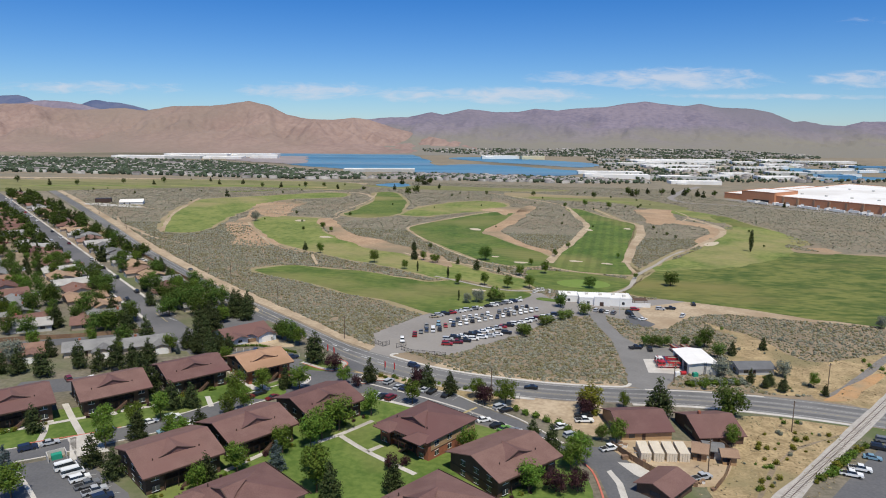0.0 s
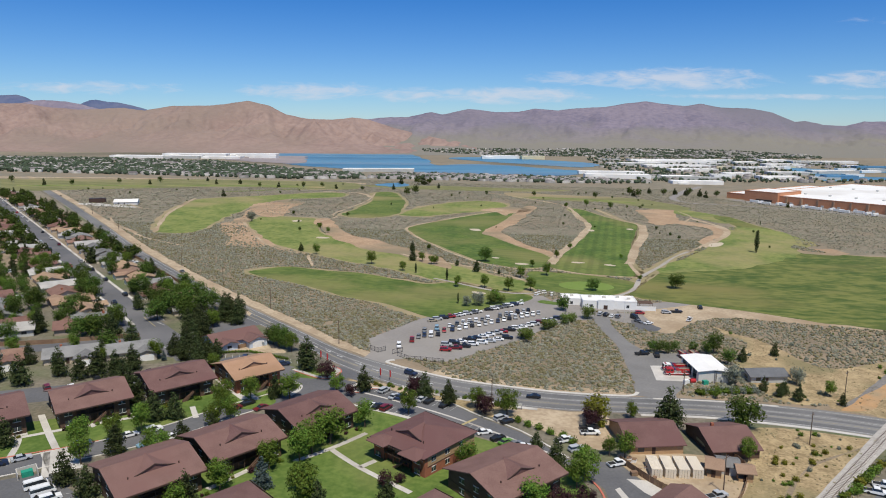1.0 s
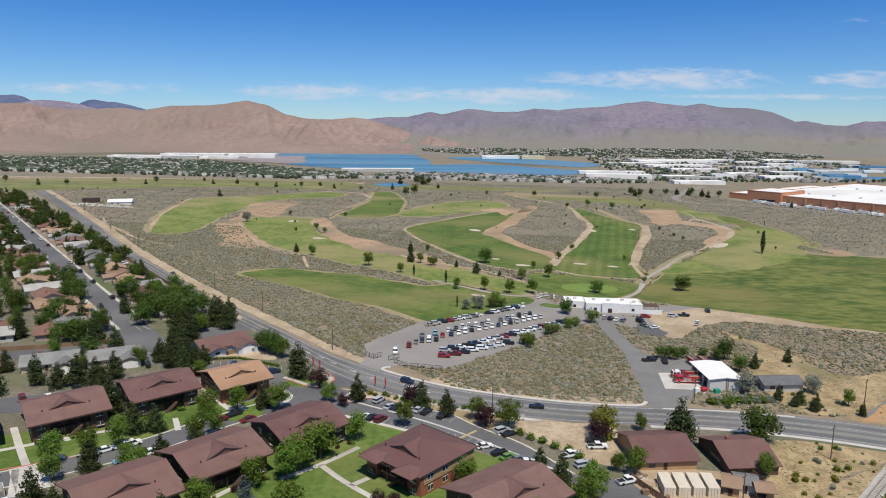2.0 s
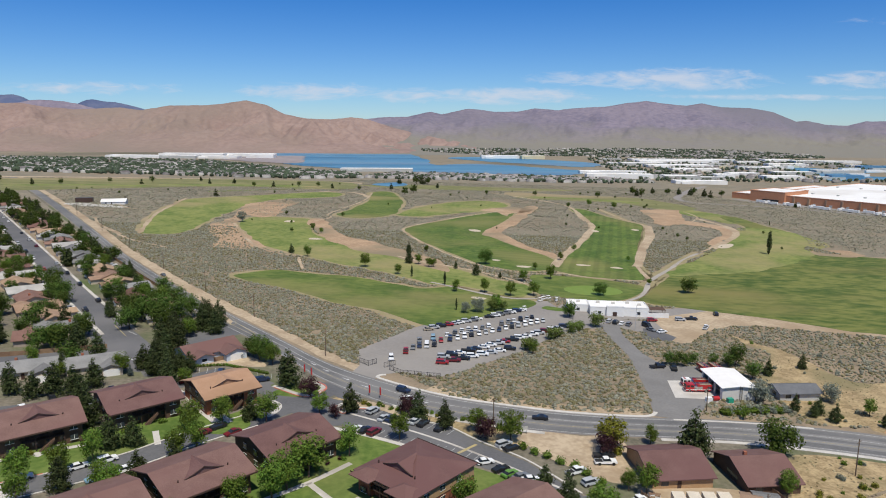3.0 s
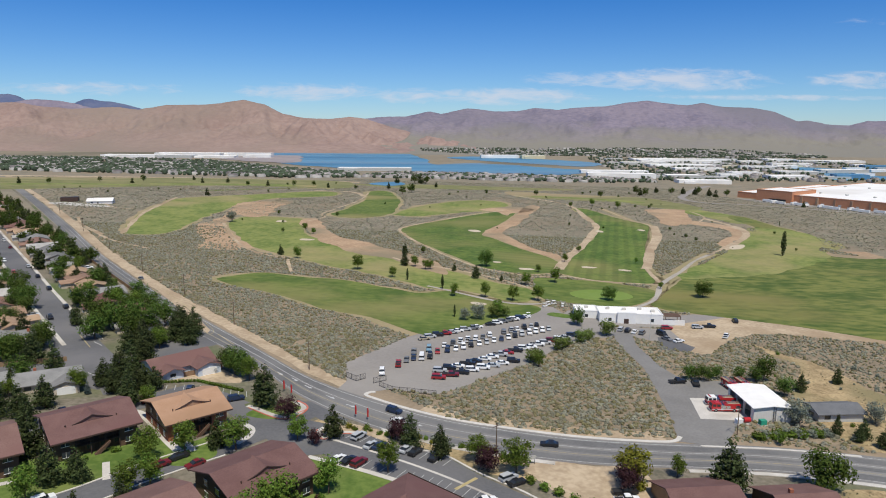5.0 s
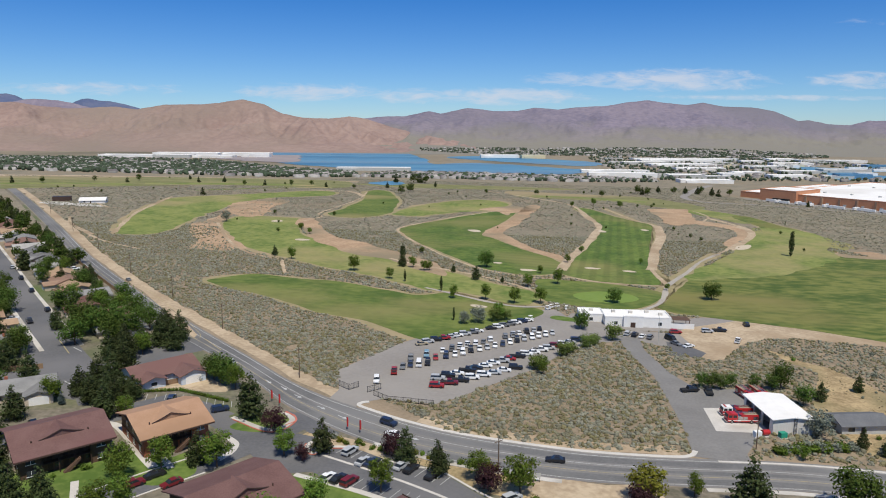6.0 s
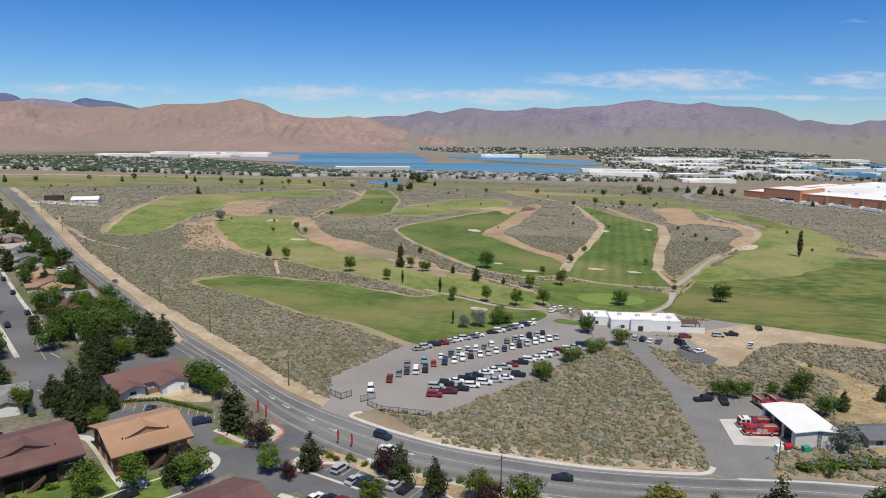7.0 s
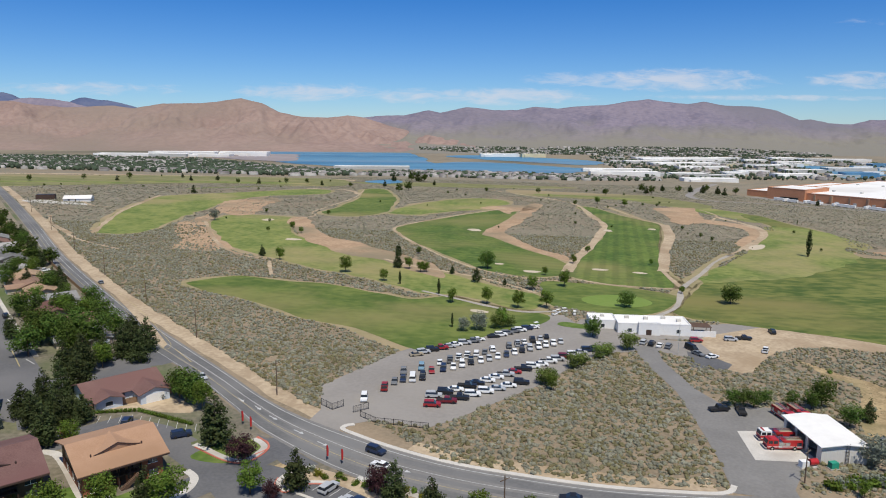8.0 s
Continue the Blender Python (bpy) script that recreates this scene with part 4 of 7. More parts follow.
for pts, w in (([(-85.2, 237.8), (-80.8, 236.7), (-75.1, 230.6), (-68.0, 221.8), (-62, 215)], 2.2), ([(-49, 219.5), (-47.2, 224), (-47.6, 228.4), (-50.5, 231.5)], 1.7), ([(-100.4, 177.6), (-107.5, 186.6), (-116.5, 198.5)], 1.8),
               ([(-123.2, 177.7), (-117, 183.1), (-113, 186.1)], 1.3), ([(-98.4, 191.4), (-96.3, 198), (-91.9, 201.9)], 1.3)):
    ribbon("footpath", pts, w, "concrete", 0.075, "pale concrete footpath", cover=False)
drape("crossing", [(-103.4, 175.4), (-98.6, 179.4), (-88.4, 168.6), (-95.1, 164.8)], "concrete", 0.07, "pale concrete crossing over the apartment street", closed_curve=False, cover=False)
for shift in (-4.4, 4.4):
    ribbon("kerb", [(-146, 145), (-125, 157), (-107, 167), (-97, 174), (-86, 182), (-75, 191.5), (-65, 204), (-53, 216.5)], 0.45, "kerb_concrete", 0.05, "pale concrete kerb of the apartment street", shift=shift, thick=0.13, cover=False)

drape("apron", [(46.8, 171.5), (49.5, 165), (52.5, 161), (53.3, 156.7), (58.7, 162), (55.8, 166.5), (51.5, 171)], "concrete", 0.07, "pale concrete apron before a hut", closed_curve=False, cover=False)

# painted bays and bars
def bar(x0, y0, x1, y1, w, key, label="painted bar on the asphalt"):
    ribbon("road_marking", [(x0, y0), (x1, y1)], w, key, 0.072, label, curved=False, cover=False)


bar(5.5, 200.5, 10.5, 206, 0.9, "line_yellow", "yellow speed bar across the drive")
for k in range(13):
    q = Vector((-84 + 2.5 * k, 259.2 - abs(k - 4) * 0.5 - 0.1 * k))
    bar(q.x, q.y, q.x + 1.2, q.y - 4.4, 0.12, "line_white", "white parking bay line")
for k in range(15):
    u = k / 14
    bar(-22 + 27 * u, 229.6 - 14.5 * u, -24.4 + 27 * u, 225.8 - 14.5 * u, 0.12, "line_white", "white parking bay line")
    bar(-21 + 30 * u, 211.2 - 14.8 * u, -18.8 + 30 * u, 215.0 - 14.8 * u, 0.12, "line_white", "white parking bay line")
for k in range(9):
    bar(-95.6 + 3.15 * k, 160.0 - 2.7 * k, -91.8 + 3.15 * k, 163.2 - 2.7 * k - 1.5, 0.12, "line_white", "white parking bay line")
ribbon("gutter", [(-107, 158), (-92, 142), (-80, 124)], 1.0, "concrete", 0.066, "pale concrete gutter in the parking", cover=False)
for x0, y0, x1, y1, key in ((-124, 297.5, -119, 293.4, "line_white"), (-122, 291, -133, 305, "line_yellow"), (-104, 279.5, -99.5, 283.5, "line_white"), (-110, 266, -104.5, 262, "line_white"), (-104.5, 262, -99, 255.5, "line_yellow"), (-74, 299.5, -84, 312, "line_yellow")):
    bar(x0, y0, x1, y1, 0.28, key)

# --- railway at the corner ---
RAIL = [(37.9, 109), (82.3, 153.2), (112.8, 183.6), (141.4, 212), (223.7, 294)]
ribbon("rail_ballast", RAIL, 4.6, "ballast", 0.06, "grey stone ballast bed of a single railway track", thick=0.12, ragged=0.8, steps=20)
rail_track = thing("railway_track", Matrix(), "single rusty railway track on grey ballast", "railway")
for side in (-0.72, 0.72):
    r = ribbon("rail", RAIL, 0.09, "rail_steel", 0.30, "", shift=side, thick=0.16, cover=False, kind="part")
    del r["kind"]
    r.parent = rail_track
sleeper = Geo().box(-1.3, 1.3, -0.12, 0.12, 0, 0.05).mesh("sleeper", "weathered_sleeper")
line = spline(RAIL, steps=40)
last, walked = None, 0.0
for a, b in zip(line, line[1:]):
    walked += (b - a).length
    if walked > 0.9 and 60 < a.x < 190:
        walked = 0.0
        link("sleeper", sleeper, rail_track, pose(a.x, a.y, gz(a.x, a.y) + 0.16, 0, 0, math.degrees(math.atan2((b - a).y, (b - a).x)) - 90))


# ================= plants =================
def leaf_cards(blobs, count, size, key, name, upright=0.0, squash=1.0):
    """A crown: small leaf clumps spread over a few rounded masses given as (x, y, z, radius, flattening)."""
    rng = np.random.default_rng(len(name) * 17 + count)
    weights = np.array([b[3] ** 2.4 for b in blobs], float)
    pick = rng.choice(len(blobs), count, p=weights / weights.sum())
    B = np.array(blobs, float)[pick]
    d = rng.normal(size=(count, 3))
    d /= np.linalg.norm(d, axis=1)[:, None]
    r = B[:, 3] * rng.uniform(0.15, 1.35, count) ** 0.7
    P = B[:, :3] + d * r[:, None] * np.stack([np.ones(count), np.ones(count), B[:, 4]], 1)
    nrm = d + rng.normal(size=(count, 3)) * 0.5 + np.array([0, 0, 0.45])
    nrm /= np.linalg.norm(nrm, axis=1)[:, None]
    a = np.cross(nrm, rng.normal(size=(count, 3)))
    a /= np.linalg.norm(a, axis=1)[:, None]
    b = np.cross(nrm, a)
    s = size * rng.uniform(0.6, 1.4, count)[:, None]
    V = np.stack([P - a * s, P - b * s * 0.7 + nrm * s * 0.25, P + a * s, P + b * s * 0.7 + nrm * s * 0.25], 1).reshape(-1, 3)
    F = np.arange(count * 4).reshape(-1, 4)
    return arrays(name, V, F, key)


def broad_blobs(seed, h, spread):
    rnd = random.Random(seed)
    out = [(0, 0, h * 0.62, spread * 0.80, 1.15)]
    for i in range(12):
        w = i * 2.4 + rnd.uniform(-0.6, 0.6)
        k = rnd.uniform(0.3, 0.8) * spread
        out.append((math.cos(w) * k, math.sin(w) * k, h * (0.60 + rnd.uniform(-0.28, 0.28)), spread * rnd.uniform(0.24, 0.42), rnd.uniform(0.8, 1.15)))
    return out


def pine_blobs(seed, h, spread):
    rnd = random.Random(seed)
    out = []
    for i in range(11):
        w = i / 10
        ring = spread * (1 - w * 0.95) ** 0.82 * (0.75 + 0.25 * min(1, w * 4))
        for j in range(5 if w < 0.75 else 2):
            a = i * 1.1 + j * 1.257 + rnd.uniform(-0.35, 0.35)
            k = ring * rnd.uniform(0.25, 0.85)
            out.append((math.cos(a) * k, math.sin(a) * k, h * (0.14 + 0.78 * w) + rnd.uniform(-0.7, 0.6), spread * rnd.uniform(0.24, 0.36) * (1.15 - w * 0.6), 0.8))
    return out


def trunk_geo(h, r, limbs, seed):
    rnd = random.Random(seed)
    g = Geo().tube((0, 0, -0.3), (rnd.uniform(-.1, .1), rnd.uniform(-.1, .1), h * 0.45), r, r * 0.65).tube((0, 0, h * 0.43), (rnd.uniform(-.3, .3), 0, h * 0.85), r * 0.65, r * 0.15, 6)
    for i in range(limbs):
        a = i * 2.39 + rnd.uniform(-.3, .3)
        z = h * rnd.uniform(0.28, 0.5)
        k = h * rnd.uniform(0.16, 0.26)
        g.tube((0, 0, z), (math.cos(a) * k, math.sin(a) * k, z + h * rnd.uniform(0.12, 0.25)), r * 0.42, r * 0.1, 5)
    return g


TREES = {}


def tree_kind(kind, n, maker, h, spread, count, size, key, name, label, limbs=6):
    """Templates of one kind of tree, ten metres high unless h says otherwise; the first ones stand far behind the camera's back."""
    TREES[kind] = []
    for i in range(n):
        e = thing(name, pose(-300 + 12 * i, -900 - 15 * len(TREES), gz(0, 0) + 4), label, "tree")
        link("crown", leaf_cards(maker(i * 7 + len(kind), h, spread), count, size, key, "crown_%s_%s" % (kind, "abcdef"[i])), e)
        part("trunk", trunk_geo(h, h * 0.024, limbs, i), "bark", e)
        TREES[kind].append((e, h))


tree_kind("g", 5, broad_blobs, 10, 3.6, 2200, 0.24, "leaf_green", "tree", "leafy green broadleaf tree with an uneven crown")
tree_kind("p", 4, pine_blobs, 10, 3.8, 2100, 0.255, "leaf_pine", "pine_tree", "dark green bushy pine tree", 0)
tree_kind("b", 2, pine_blobs, 10, 3.4, 2200, 0.25, "leaf_blue", "spruce_tree", "pale blue-green spruce tree", 0)
tree_kind("u", 2, broad_blobs, 10, 5.2, 2000, 0.33, "leaf_purple", "plum_tree", "dark purple-leaved plum tree")
tree_kind("y", 1, broad_blobs, 10, 5.0, 1400, 0.40, "leaf_yellow", "tree", "yellow-green broadleaf tree beside a turnout")
tree_kind("s", 2, broad_blobs, 10, 5.0, 1500, 0.36, "leaf_silver", "olive_tree", "silvery grey-green spreading tree")
tree_kind("o", 1, lambda s, h, w: [(0, 0, h * (0.12 + 0.07 * i), w * (1 - abs(i - 5) / 11), 1.4) for i in range(12)], 10, 0.95, 900, 0.24, "leaf_pine", "poplar_tree", "tall narrow dark green poplar", 0)
tree_kind("d", 4, broad_blobs, 10, 4.3, 1500, 0.31, "leaf_dark", "tree", "dark green broadleaf tree in a garden")
tree_kind("k", 2, broad_blobs, 10, 6.0, 1300, 0.48, "leaf_light", "tree", "low light-green spreading tree beside a car park")
tree_kind("w", 2, broad_blobs, 10, 5.0, 2200, 0.34, "leaf_dark", "tree", "wide dark green shade tree with a spreading crown")
tree_kind("f", 3, broad_blobs, 10, 4.4, 340, 0.66, "leaf_dark", "tree", "leafy green tree in a far garden", 3)
tree_kind("q", 2, pine_blobs, 10, 4.0, 420, 0.62, "leaf_pine", "pine_tree", "dark green pine in a far garden", 0)
APARTMENTS = [(-104.6, 202.8, 38, 20, 21), (-86.1, 220.1, 40, 20, 21), (-126.3, 188.3, 38, 20, 21), (-148, 172, 38, 20, 21), (-68.9, 159.9, 43, 20, 21), (-54.3, 177.5, 45, 20, 20), (-38, 196.5, 45, 20, 20), (15.4, 163.8, 39, 22, 20), (-4.6, 181.8, -41, 20, 22), (-1.5, 139, -44, 20, 21), (-44, 140, -46, 20, 21)]
FOOT = [(a, b, c, d, e) for a, b, c, d, e in APARTMENTS] + [(-65.6, 230.8, 40, 17, 20), (-84, 273, 43, 19, 13)]
tree_rnd = random.Random(5)
FAR = []
OPEN = [(-201.7, 386.5), (-152.9, 331.7), (-124.3, 295.3), (-111.0, 281.8), (-106.1, 270.0), (-103.6, 254.0), (-108.7, 254.5), (-130.3, 281.8), (-163.5, 330.4)]


def in_house(x, y, room=0.5):
    for cx, cy, turn, w, d in FOOT:
        q = Matrix.Rotation(-radians(turn), 2) @ Vector((x - cx, y - cy))
        if abs(q.x) < w / 2 + room and abs(q.y) < d / 2 + room:
            return True
    return False


ROADWAY = [(p.x, p.y) for p in EDGE_L] + [(p.x, p.y) for p in reversed(EDGE_R)]


def plant(kind, x, y, h, group="", up=0.0):
    if inside(OPEN, [x], [y])[0] or inside(ROADWAY, [x], [y])[0]:
        return None
    e, th = TREES[kind][tree_rnd.randrange(len(TREES[kind]))]
    k = h / th
    w = k * tree_rnd.uniform(0.9, 1.12)
    if kind in "fq":
        FAR.append((e, at(x, y, tree_rnd.uniform(0, 360), up) @ Matrix.Diagonal((w, w, k, 1))))
        return None
    t = copy_thing(e, at(x, y, tree_rnd.uniform(0, 360), up) @ Matrix.Diagonal((w, w, k, 1)))
    if group:
        t["group"] = group
    return t


def grove(kind, text, group):
    """Trees of one kind: x, y and height of each."""
    for item in text.split():
        x, y, h = (float(v) for v in item.split(","))
        if not in_house(x, y):
            plant(kind, x, y, h, group)


grove("g", "-94.4,178.1,9 -82.9,188.5,9 -64.8,194.1,8 -61.1,197.3,8 -66.9,209.7,9 -59.9,214.3,8 -48.2,216.3,9 -34.4,222.8,7 -10.1,207.4,8 11.1,213.9,7 19.9,208.5,9 33.3,166.4,9 36.2,169.7,9 -30.3,185.9,11", "broadleaf trees")
grove("g", "-25,196,8 -22.2,197.4,9 -34.1,179.6,10 -36.3,174.6,10 -46.9,173.8,9 -43.1,170.7,8 -30.3,151,12 6.6,174.2,8 20.8,154.1,9 -98.6,143.5,9 -67.5,152.6,8 -64.4,162.9,6 58.1,209.7,6 49.1,182.4,8", "broadleaf trees")
grove("g", "45.4,184,6 132.7,233.9,6 92.2,228.7,4 82.3,183,7 -97.9,292.2,8 -66.5,270.3,7 -58.1,263.6,8 -80.4,242,6 35.4,284.8,5", "broadleaf trees")
grove("g", "26.4,350,8 -46.9,445.9,9 -88,474.6,8 -107,595.6,6 -97.4,578.5,5", "broadleaf trees")
grove("g", "-14.6,460.4,7 -8.1,452.5,6 -11.1,508.4,5 -25.5,427.8,6 8,387.5,7 23,387.1,8 36,381.5,8 48.4,383.2,8 -5.1,453,6 58.4,454.7,5 63.8,427.7,9 46.6,417.6,7 97.4,534,5 80.3,492.7,6", "broadleaf trees")
grove("g", "126.9,494.8,4 119.3,419.7,4 148.5,849.6,7 179.9,879,9 204.8,854.3,9", "broadleaf trees")
grove("p", "-88.5,160.4,9 -80.5,154.2,9 -82.9,196.9,10 -77.5,198.6,9 -94.7,209.8,12 -69,181.8,8 -53.1,217.5,8 -46.7,201.2,9 -48.3,243.9,13 -25.6,225.2,9 -5.4,221.7,9 2.1,215.7,9 25.1,181.4,8 29.5,175.5,9", "pine trees")
grove("p", "-26.5,147.9,10 9.2,157.5,8 12,153.6,9 67.7,203.7,13 110.9,236.4,6 117,234.2,6 119,228.4,6.5 114.5,232,5 132.4,225.8,5 -145.2,222.6,10 -136.3,220.6,11 -128.7,229.9,11", "pine trees")
grove("p", "-120.7,227.7,9 -116.4,231.1,11 -110.6,231.6,10 -107.3,238,10 -105.3,226.3,9 -85.4,240.2,11 -95.9,302,11 -89.1,298,11 -151.5,222,10 -100.4,484.8,7 -21,463.1,9 -23,499.4,8 20.3,431.9,8 8.6,450,5", "pine trees")
grove("p", "34.2,426.2,4", "pine trees")
grove("u", "-39.6,235.4,6 -29.5,220.6,4 -8.9,224,6 13.2,209.3,6 27.7,154.6,6 32.9,154.9,6 44.5,202.8,6", "plum trees")
grove("b", "-42.3,161.4,8 -106.7,154.2,8 -101,248.4,4 -71,269.8,4", "spruce trees")
grove("k", "24.5,348.5,5.5 29,351.5,4.5", "trees along the car park")
grove("y", "46.7,206.1,8", "")
grove("w", "59.5,341.5,7.2", "trees before the clubhouse")
grove("w", "90,204.5,9.5 28.3,467.8,9.5 135.5,401.5,8.5 84.4,389,6.5", "broadleaf trees")
grove("s", "103.1,242.8,7 126.9,245,6 210.5,319,6 -154.8,233.4,8 11.5,343.6,5 17.5,345.5,6.5 -176.5,632.4,9", "olive trees")
grove("o", "246.6,545.4,19 -17.1,421.3,7 1.9,402.4,8 7.4,348.1,6 334.9,733.2,5", "poplar trees")

grove("p", "-97.6,261.7,11 -100.0,256.1,9 -100.4,286.7,13 -108.5,265.3,10 -91.4,308.8,12 -97.3,312.9,11 -96.9,304.7,11 -140.7,317.2,9 -128.7,295.0,10 -118.0,276.8,10 -149.1,297.3,11 -139.5,298.5,12 -131.5,272.7,11 -120.4,266.0,10 -163.3,277.4,11 -151.9,368.4,9", "garden trees")
grove("d", "-117.3,312.1,11 -127.6,317.3,11 -137.3,324.2,10 -119.9,347.1,11 -119.1,335.5,10 -134.9,359.9,9 -64.0,268.2,9 -67.2,271.9,8 -90.0,322.6,10 -139.8,346.4,10 -153.6,344.7,10 -61.4,267.2,8 -161.0,295.9,10 -124.9,300.3,10 -125.6,315.6,10 -119.8,321.9,10 -189.6,362.7,11 -171.6,338.4,11 -182.2,293.2,11 -186.0,313.1,11 -228.9,356.7,10", "garden trees")

grove("p", "-96.4,254.7,8 -91.2,254.1,8.5 -87.1,255.4,8 -97.9,270.1,10 -95.7,274.5,11 -106.1,286.5,10 -103.8,291.3,11 -99.8,297.2,10 -94.2,304.5,10 -101,318,10", "garden trees")
grove("d", "-107.5,320.7,10 -101,324,9 -109.4,311.1,11 -128.4,309.1,9 -122.5,311.5,10 -117.9,313.2,9 -114.5,304,10", "garden trees")
grove("u", "-13.4,163.2,4.2 -10,166,2.5", "plum trees")

grove("g", "-52,160,8 -58,149,8 -57,170,7 -44,180,8 -88,183,8 -76,178,7 -72,174,8 -33,160,8 -90,170,8", "broadleaf trees")
grove("p", "-84,176,9 -62,186,8 -50,188,9 -57,152,9 -114,178,9 -12,152,9", "pine trees")
grove("k", "34,290,4.5 36.5,293.5,3.5 45.5,305,4.8 49,308.5,4 56,315.5,4.8 60,319.5,4 68.5,326.5,6", "trees along the car park")
grove("p", "-87.7,251.5,9 -83.1,253.5,8 -93.9,249.7,9 -100.4,284.9,9 -87.0,243.7,7", "garden trees")
grove("d", "84.7,277.2,5 87.4,276.7,5.5 90.3,276.4,5 94,278.2,5 110.1,278.3,9 101.4,277.4,5 106.8,277.2,5.5 110.4,265,6.5", "trees behind the fire station")
grove("p", "117.9,269.4,6.5 134.5,277.8,6", "pine trees")


# ================= houses =================
def roof_gable(g, w, d, z0, rise, over, thick=0.25):
    """Gable roof with its ridge along x, w by d, with an overhang."""
    x, y = w / 2 + over, d / 2 + over
    for s in (1, -1):
        a = [(-x, s * y, z0 - over * rise / (d / 2)), (x, s * y, z0 - over * rise / (d / 2)), (x, 0, z0 + rise), (-x, 0, z0 + rise)]
        b = [(p[0], p[1], p[2] + thick) for p in a]
        g.add(a + b, [(3, 2, 1, 0), (4, 5, 6, 7), (0, 1, 5, 4), (1, 2, 6, 5), (3, 0, 4, 7)] if s < 0 else [(0, 1, 2, 3), (7, 6, 5, 4), (4, 5, 1, 0), (5, 6, 2, 1), (7, 4, 0, 3)])
    return g


def roof_hip(g, w, d, z0, rise, over, thick=0.2):
    x, y = w / 2 + over, d / 2 + over
    r = max(0.3, x - y)
    lo, hi = z0 - 0.05, z0 + rise
    v = [(-x, -y, lo), (x, -y, lo), (x, y, lo), (-x, y, lo), (-x, -y, lo + thick), (x, -y, lo + thick), (x, y, lo + thick), (-x, y, lo + thick), (-r, 0, hi), (r, 0, hi)]
    return g.add(v, [(3, 2, 1, 0), (0, 1, 5, 4), (1, 2, 6, 5), (2, 3, 7, 6), (3, 0, 4, 7), (4, 5, 9, 8), (5, 6, 9), (6, 7, 8, 9), (7, 4, 8)])


def apartment(x, y, turn, w, d, roof_key="brown_roof", brick=True, hip=False, up=0.0):
    """A two-storey apartment house; its long open front looks towards -y before it is turned."""
    lab = "two-storey brick and brown-sided apartment house with a low %s shingle roof" % ("orange-tan" if roof_key == "orange_roof" else "brown")
    h = thing("apartment_house", at(x, y, turn, up), lab, "apartment house", "apartment houses")
    wall, z1 = Geo(), 5.7 if hip else 5.3
    hw, hd = w / 2 - 0.9, d / 2 - 0.9
    g = Geo().box(-hw, hw, -hd + 1.6, hd, -1.5, 2.65)
    part("lower_wall", g, "red_brick" if brick else "brown_siding", h, "red brick lower storey" if brick else "brown sided lower storey")
    part("upper_wall", Geo().box(-hw + .02, hw - .02, -hd + 1.62, hd - .02, 2.65, z1), "tan_siding" if brick else "brown_siding", h, "tan wooden upper storey" if brick else "brown sided upper storey")
    for s in (-1, 1):
        part("end_bay", Geo().box(s * hw - (0 if s < 0 else 4.2), s * hw + (4.2 if s < 0 else 0), -hd + .5, -hd + 1.6, -1.5, z1), "red_brick" if brick else "brown_siding", h)
        if hip:
            continue
        gable = Geo().profile([(-hd, z1 - .02), (hd, z1 - .02), (0, z1 + 2.75)], -0.15, 0.15)
        gable.v = [(s * (hw - 0.15) + p[1], p[0], p[2]) for p in gable.v]
        part("gable", gable, "brown_siding", h)
    part("balcony", Geo().box(-hw + 4.2, hw - 4.2, -hd, -hd + 1.6, 2.55, 2.75), "brown_trim", h)
    rail = Geo().box(-hw + 4.2, hw - 4.2, -hd, -hd + 0.08, 3.62, 3.72)
    for i in range(int((2 * hw - 8.4) / 0.45)):
        q = -hw + 4.2 + 0.45 * i
        rail.box(q, q + 0.07, -hd, -hd + 0.07, 2.75, 3.62)
    part("balcony_rail", rail, "brown_trim", h)
    for q in np.linspace(-hw + 4.3, hw - 4.3, 4):
        part("post", Geo().box(q - .09, q + .09, -hd + .02, -hd + .2, -1.4, z1 + 0.2), "brown_trim", h)
    steps = [(-1.2, -1.2)] + [q for i in range(14) for q in ((-1.1 + 0.26 * i, 0.18 * i), (-1.1 + 0.26 * i, 0.18 * (i + 1)))] + [(2.54, 2.52), (2.54, 2.2)]
    part("stair", Geo().profile(list(reversed(steps)), -hd - 1.1, -hd - 0.05), "brown_siding", h, "straight brown outside stair")
    if hip:
        part("roof", roof_hip(Geo(), w - 1.8, d - 1.8, z1 - 0.1, (d - 1.8) / 2 * 0.29, 0.6), roof_key, h)
        for s in (-1, 1):
            lower = roof_hip(Geo(), 5.5, 5.5, z1 - 0.1, 1.6, 0.5)
            lower.v = [(p[0] + s * (hw - 3.4), p[1] - hd + 0.6, p[2]) for p in lower.v]
            part("bay_roof", lower, roof_key, h)
    else:
        part("roof", roof_gable(Geo(), w - 1.8, d - 1.8, z1 + 0.1, (d - 1.8) / 2 * 0.29, 1.1), roof_key, h)
    # gablet on the front slope, its roof standing out over the louvred face
    slope, ridge = 0.29, z1 + 0.1 + (d - 1.8) / 2 * 0.29 + 0.25
    yf = -d * 0.27
    zf = ridge + yf * slope
    arch = [(q, zf + 0.02 + 1.5 * (1 - abs(q) / 4.601) ** 1.25) for q in np.linspace(-4.6, 4.6, 13)]
    n = len(arch)
    gab = Geo().add([(q, yf, z) for q, z in arch] + [(q * 0.45, yf + 6.4 - abs(q) * 0.75, zf + (6.4 - abs(q) * 0.75) * slope * 0.99) for q, z in arch], [(i, i + 1, n + i + 1, n + i) for i in range(n - 1)])
    part("gablet", gab, roof_key, h)
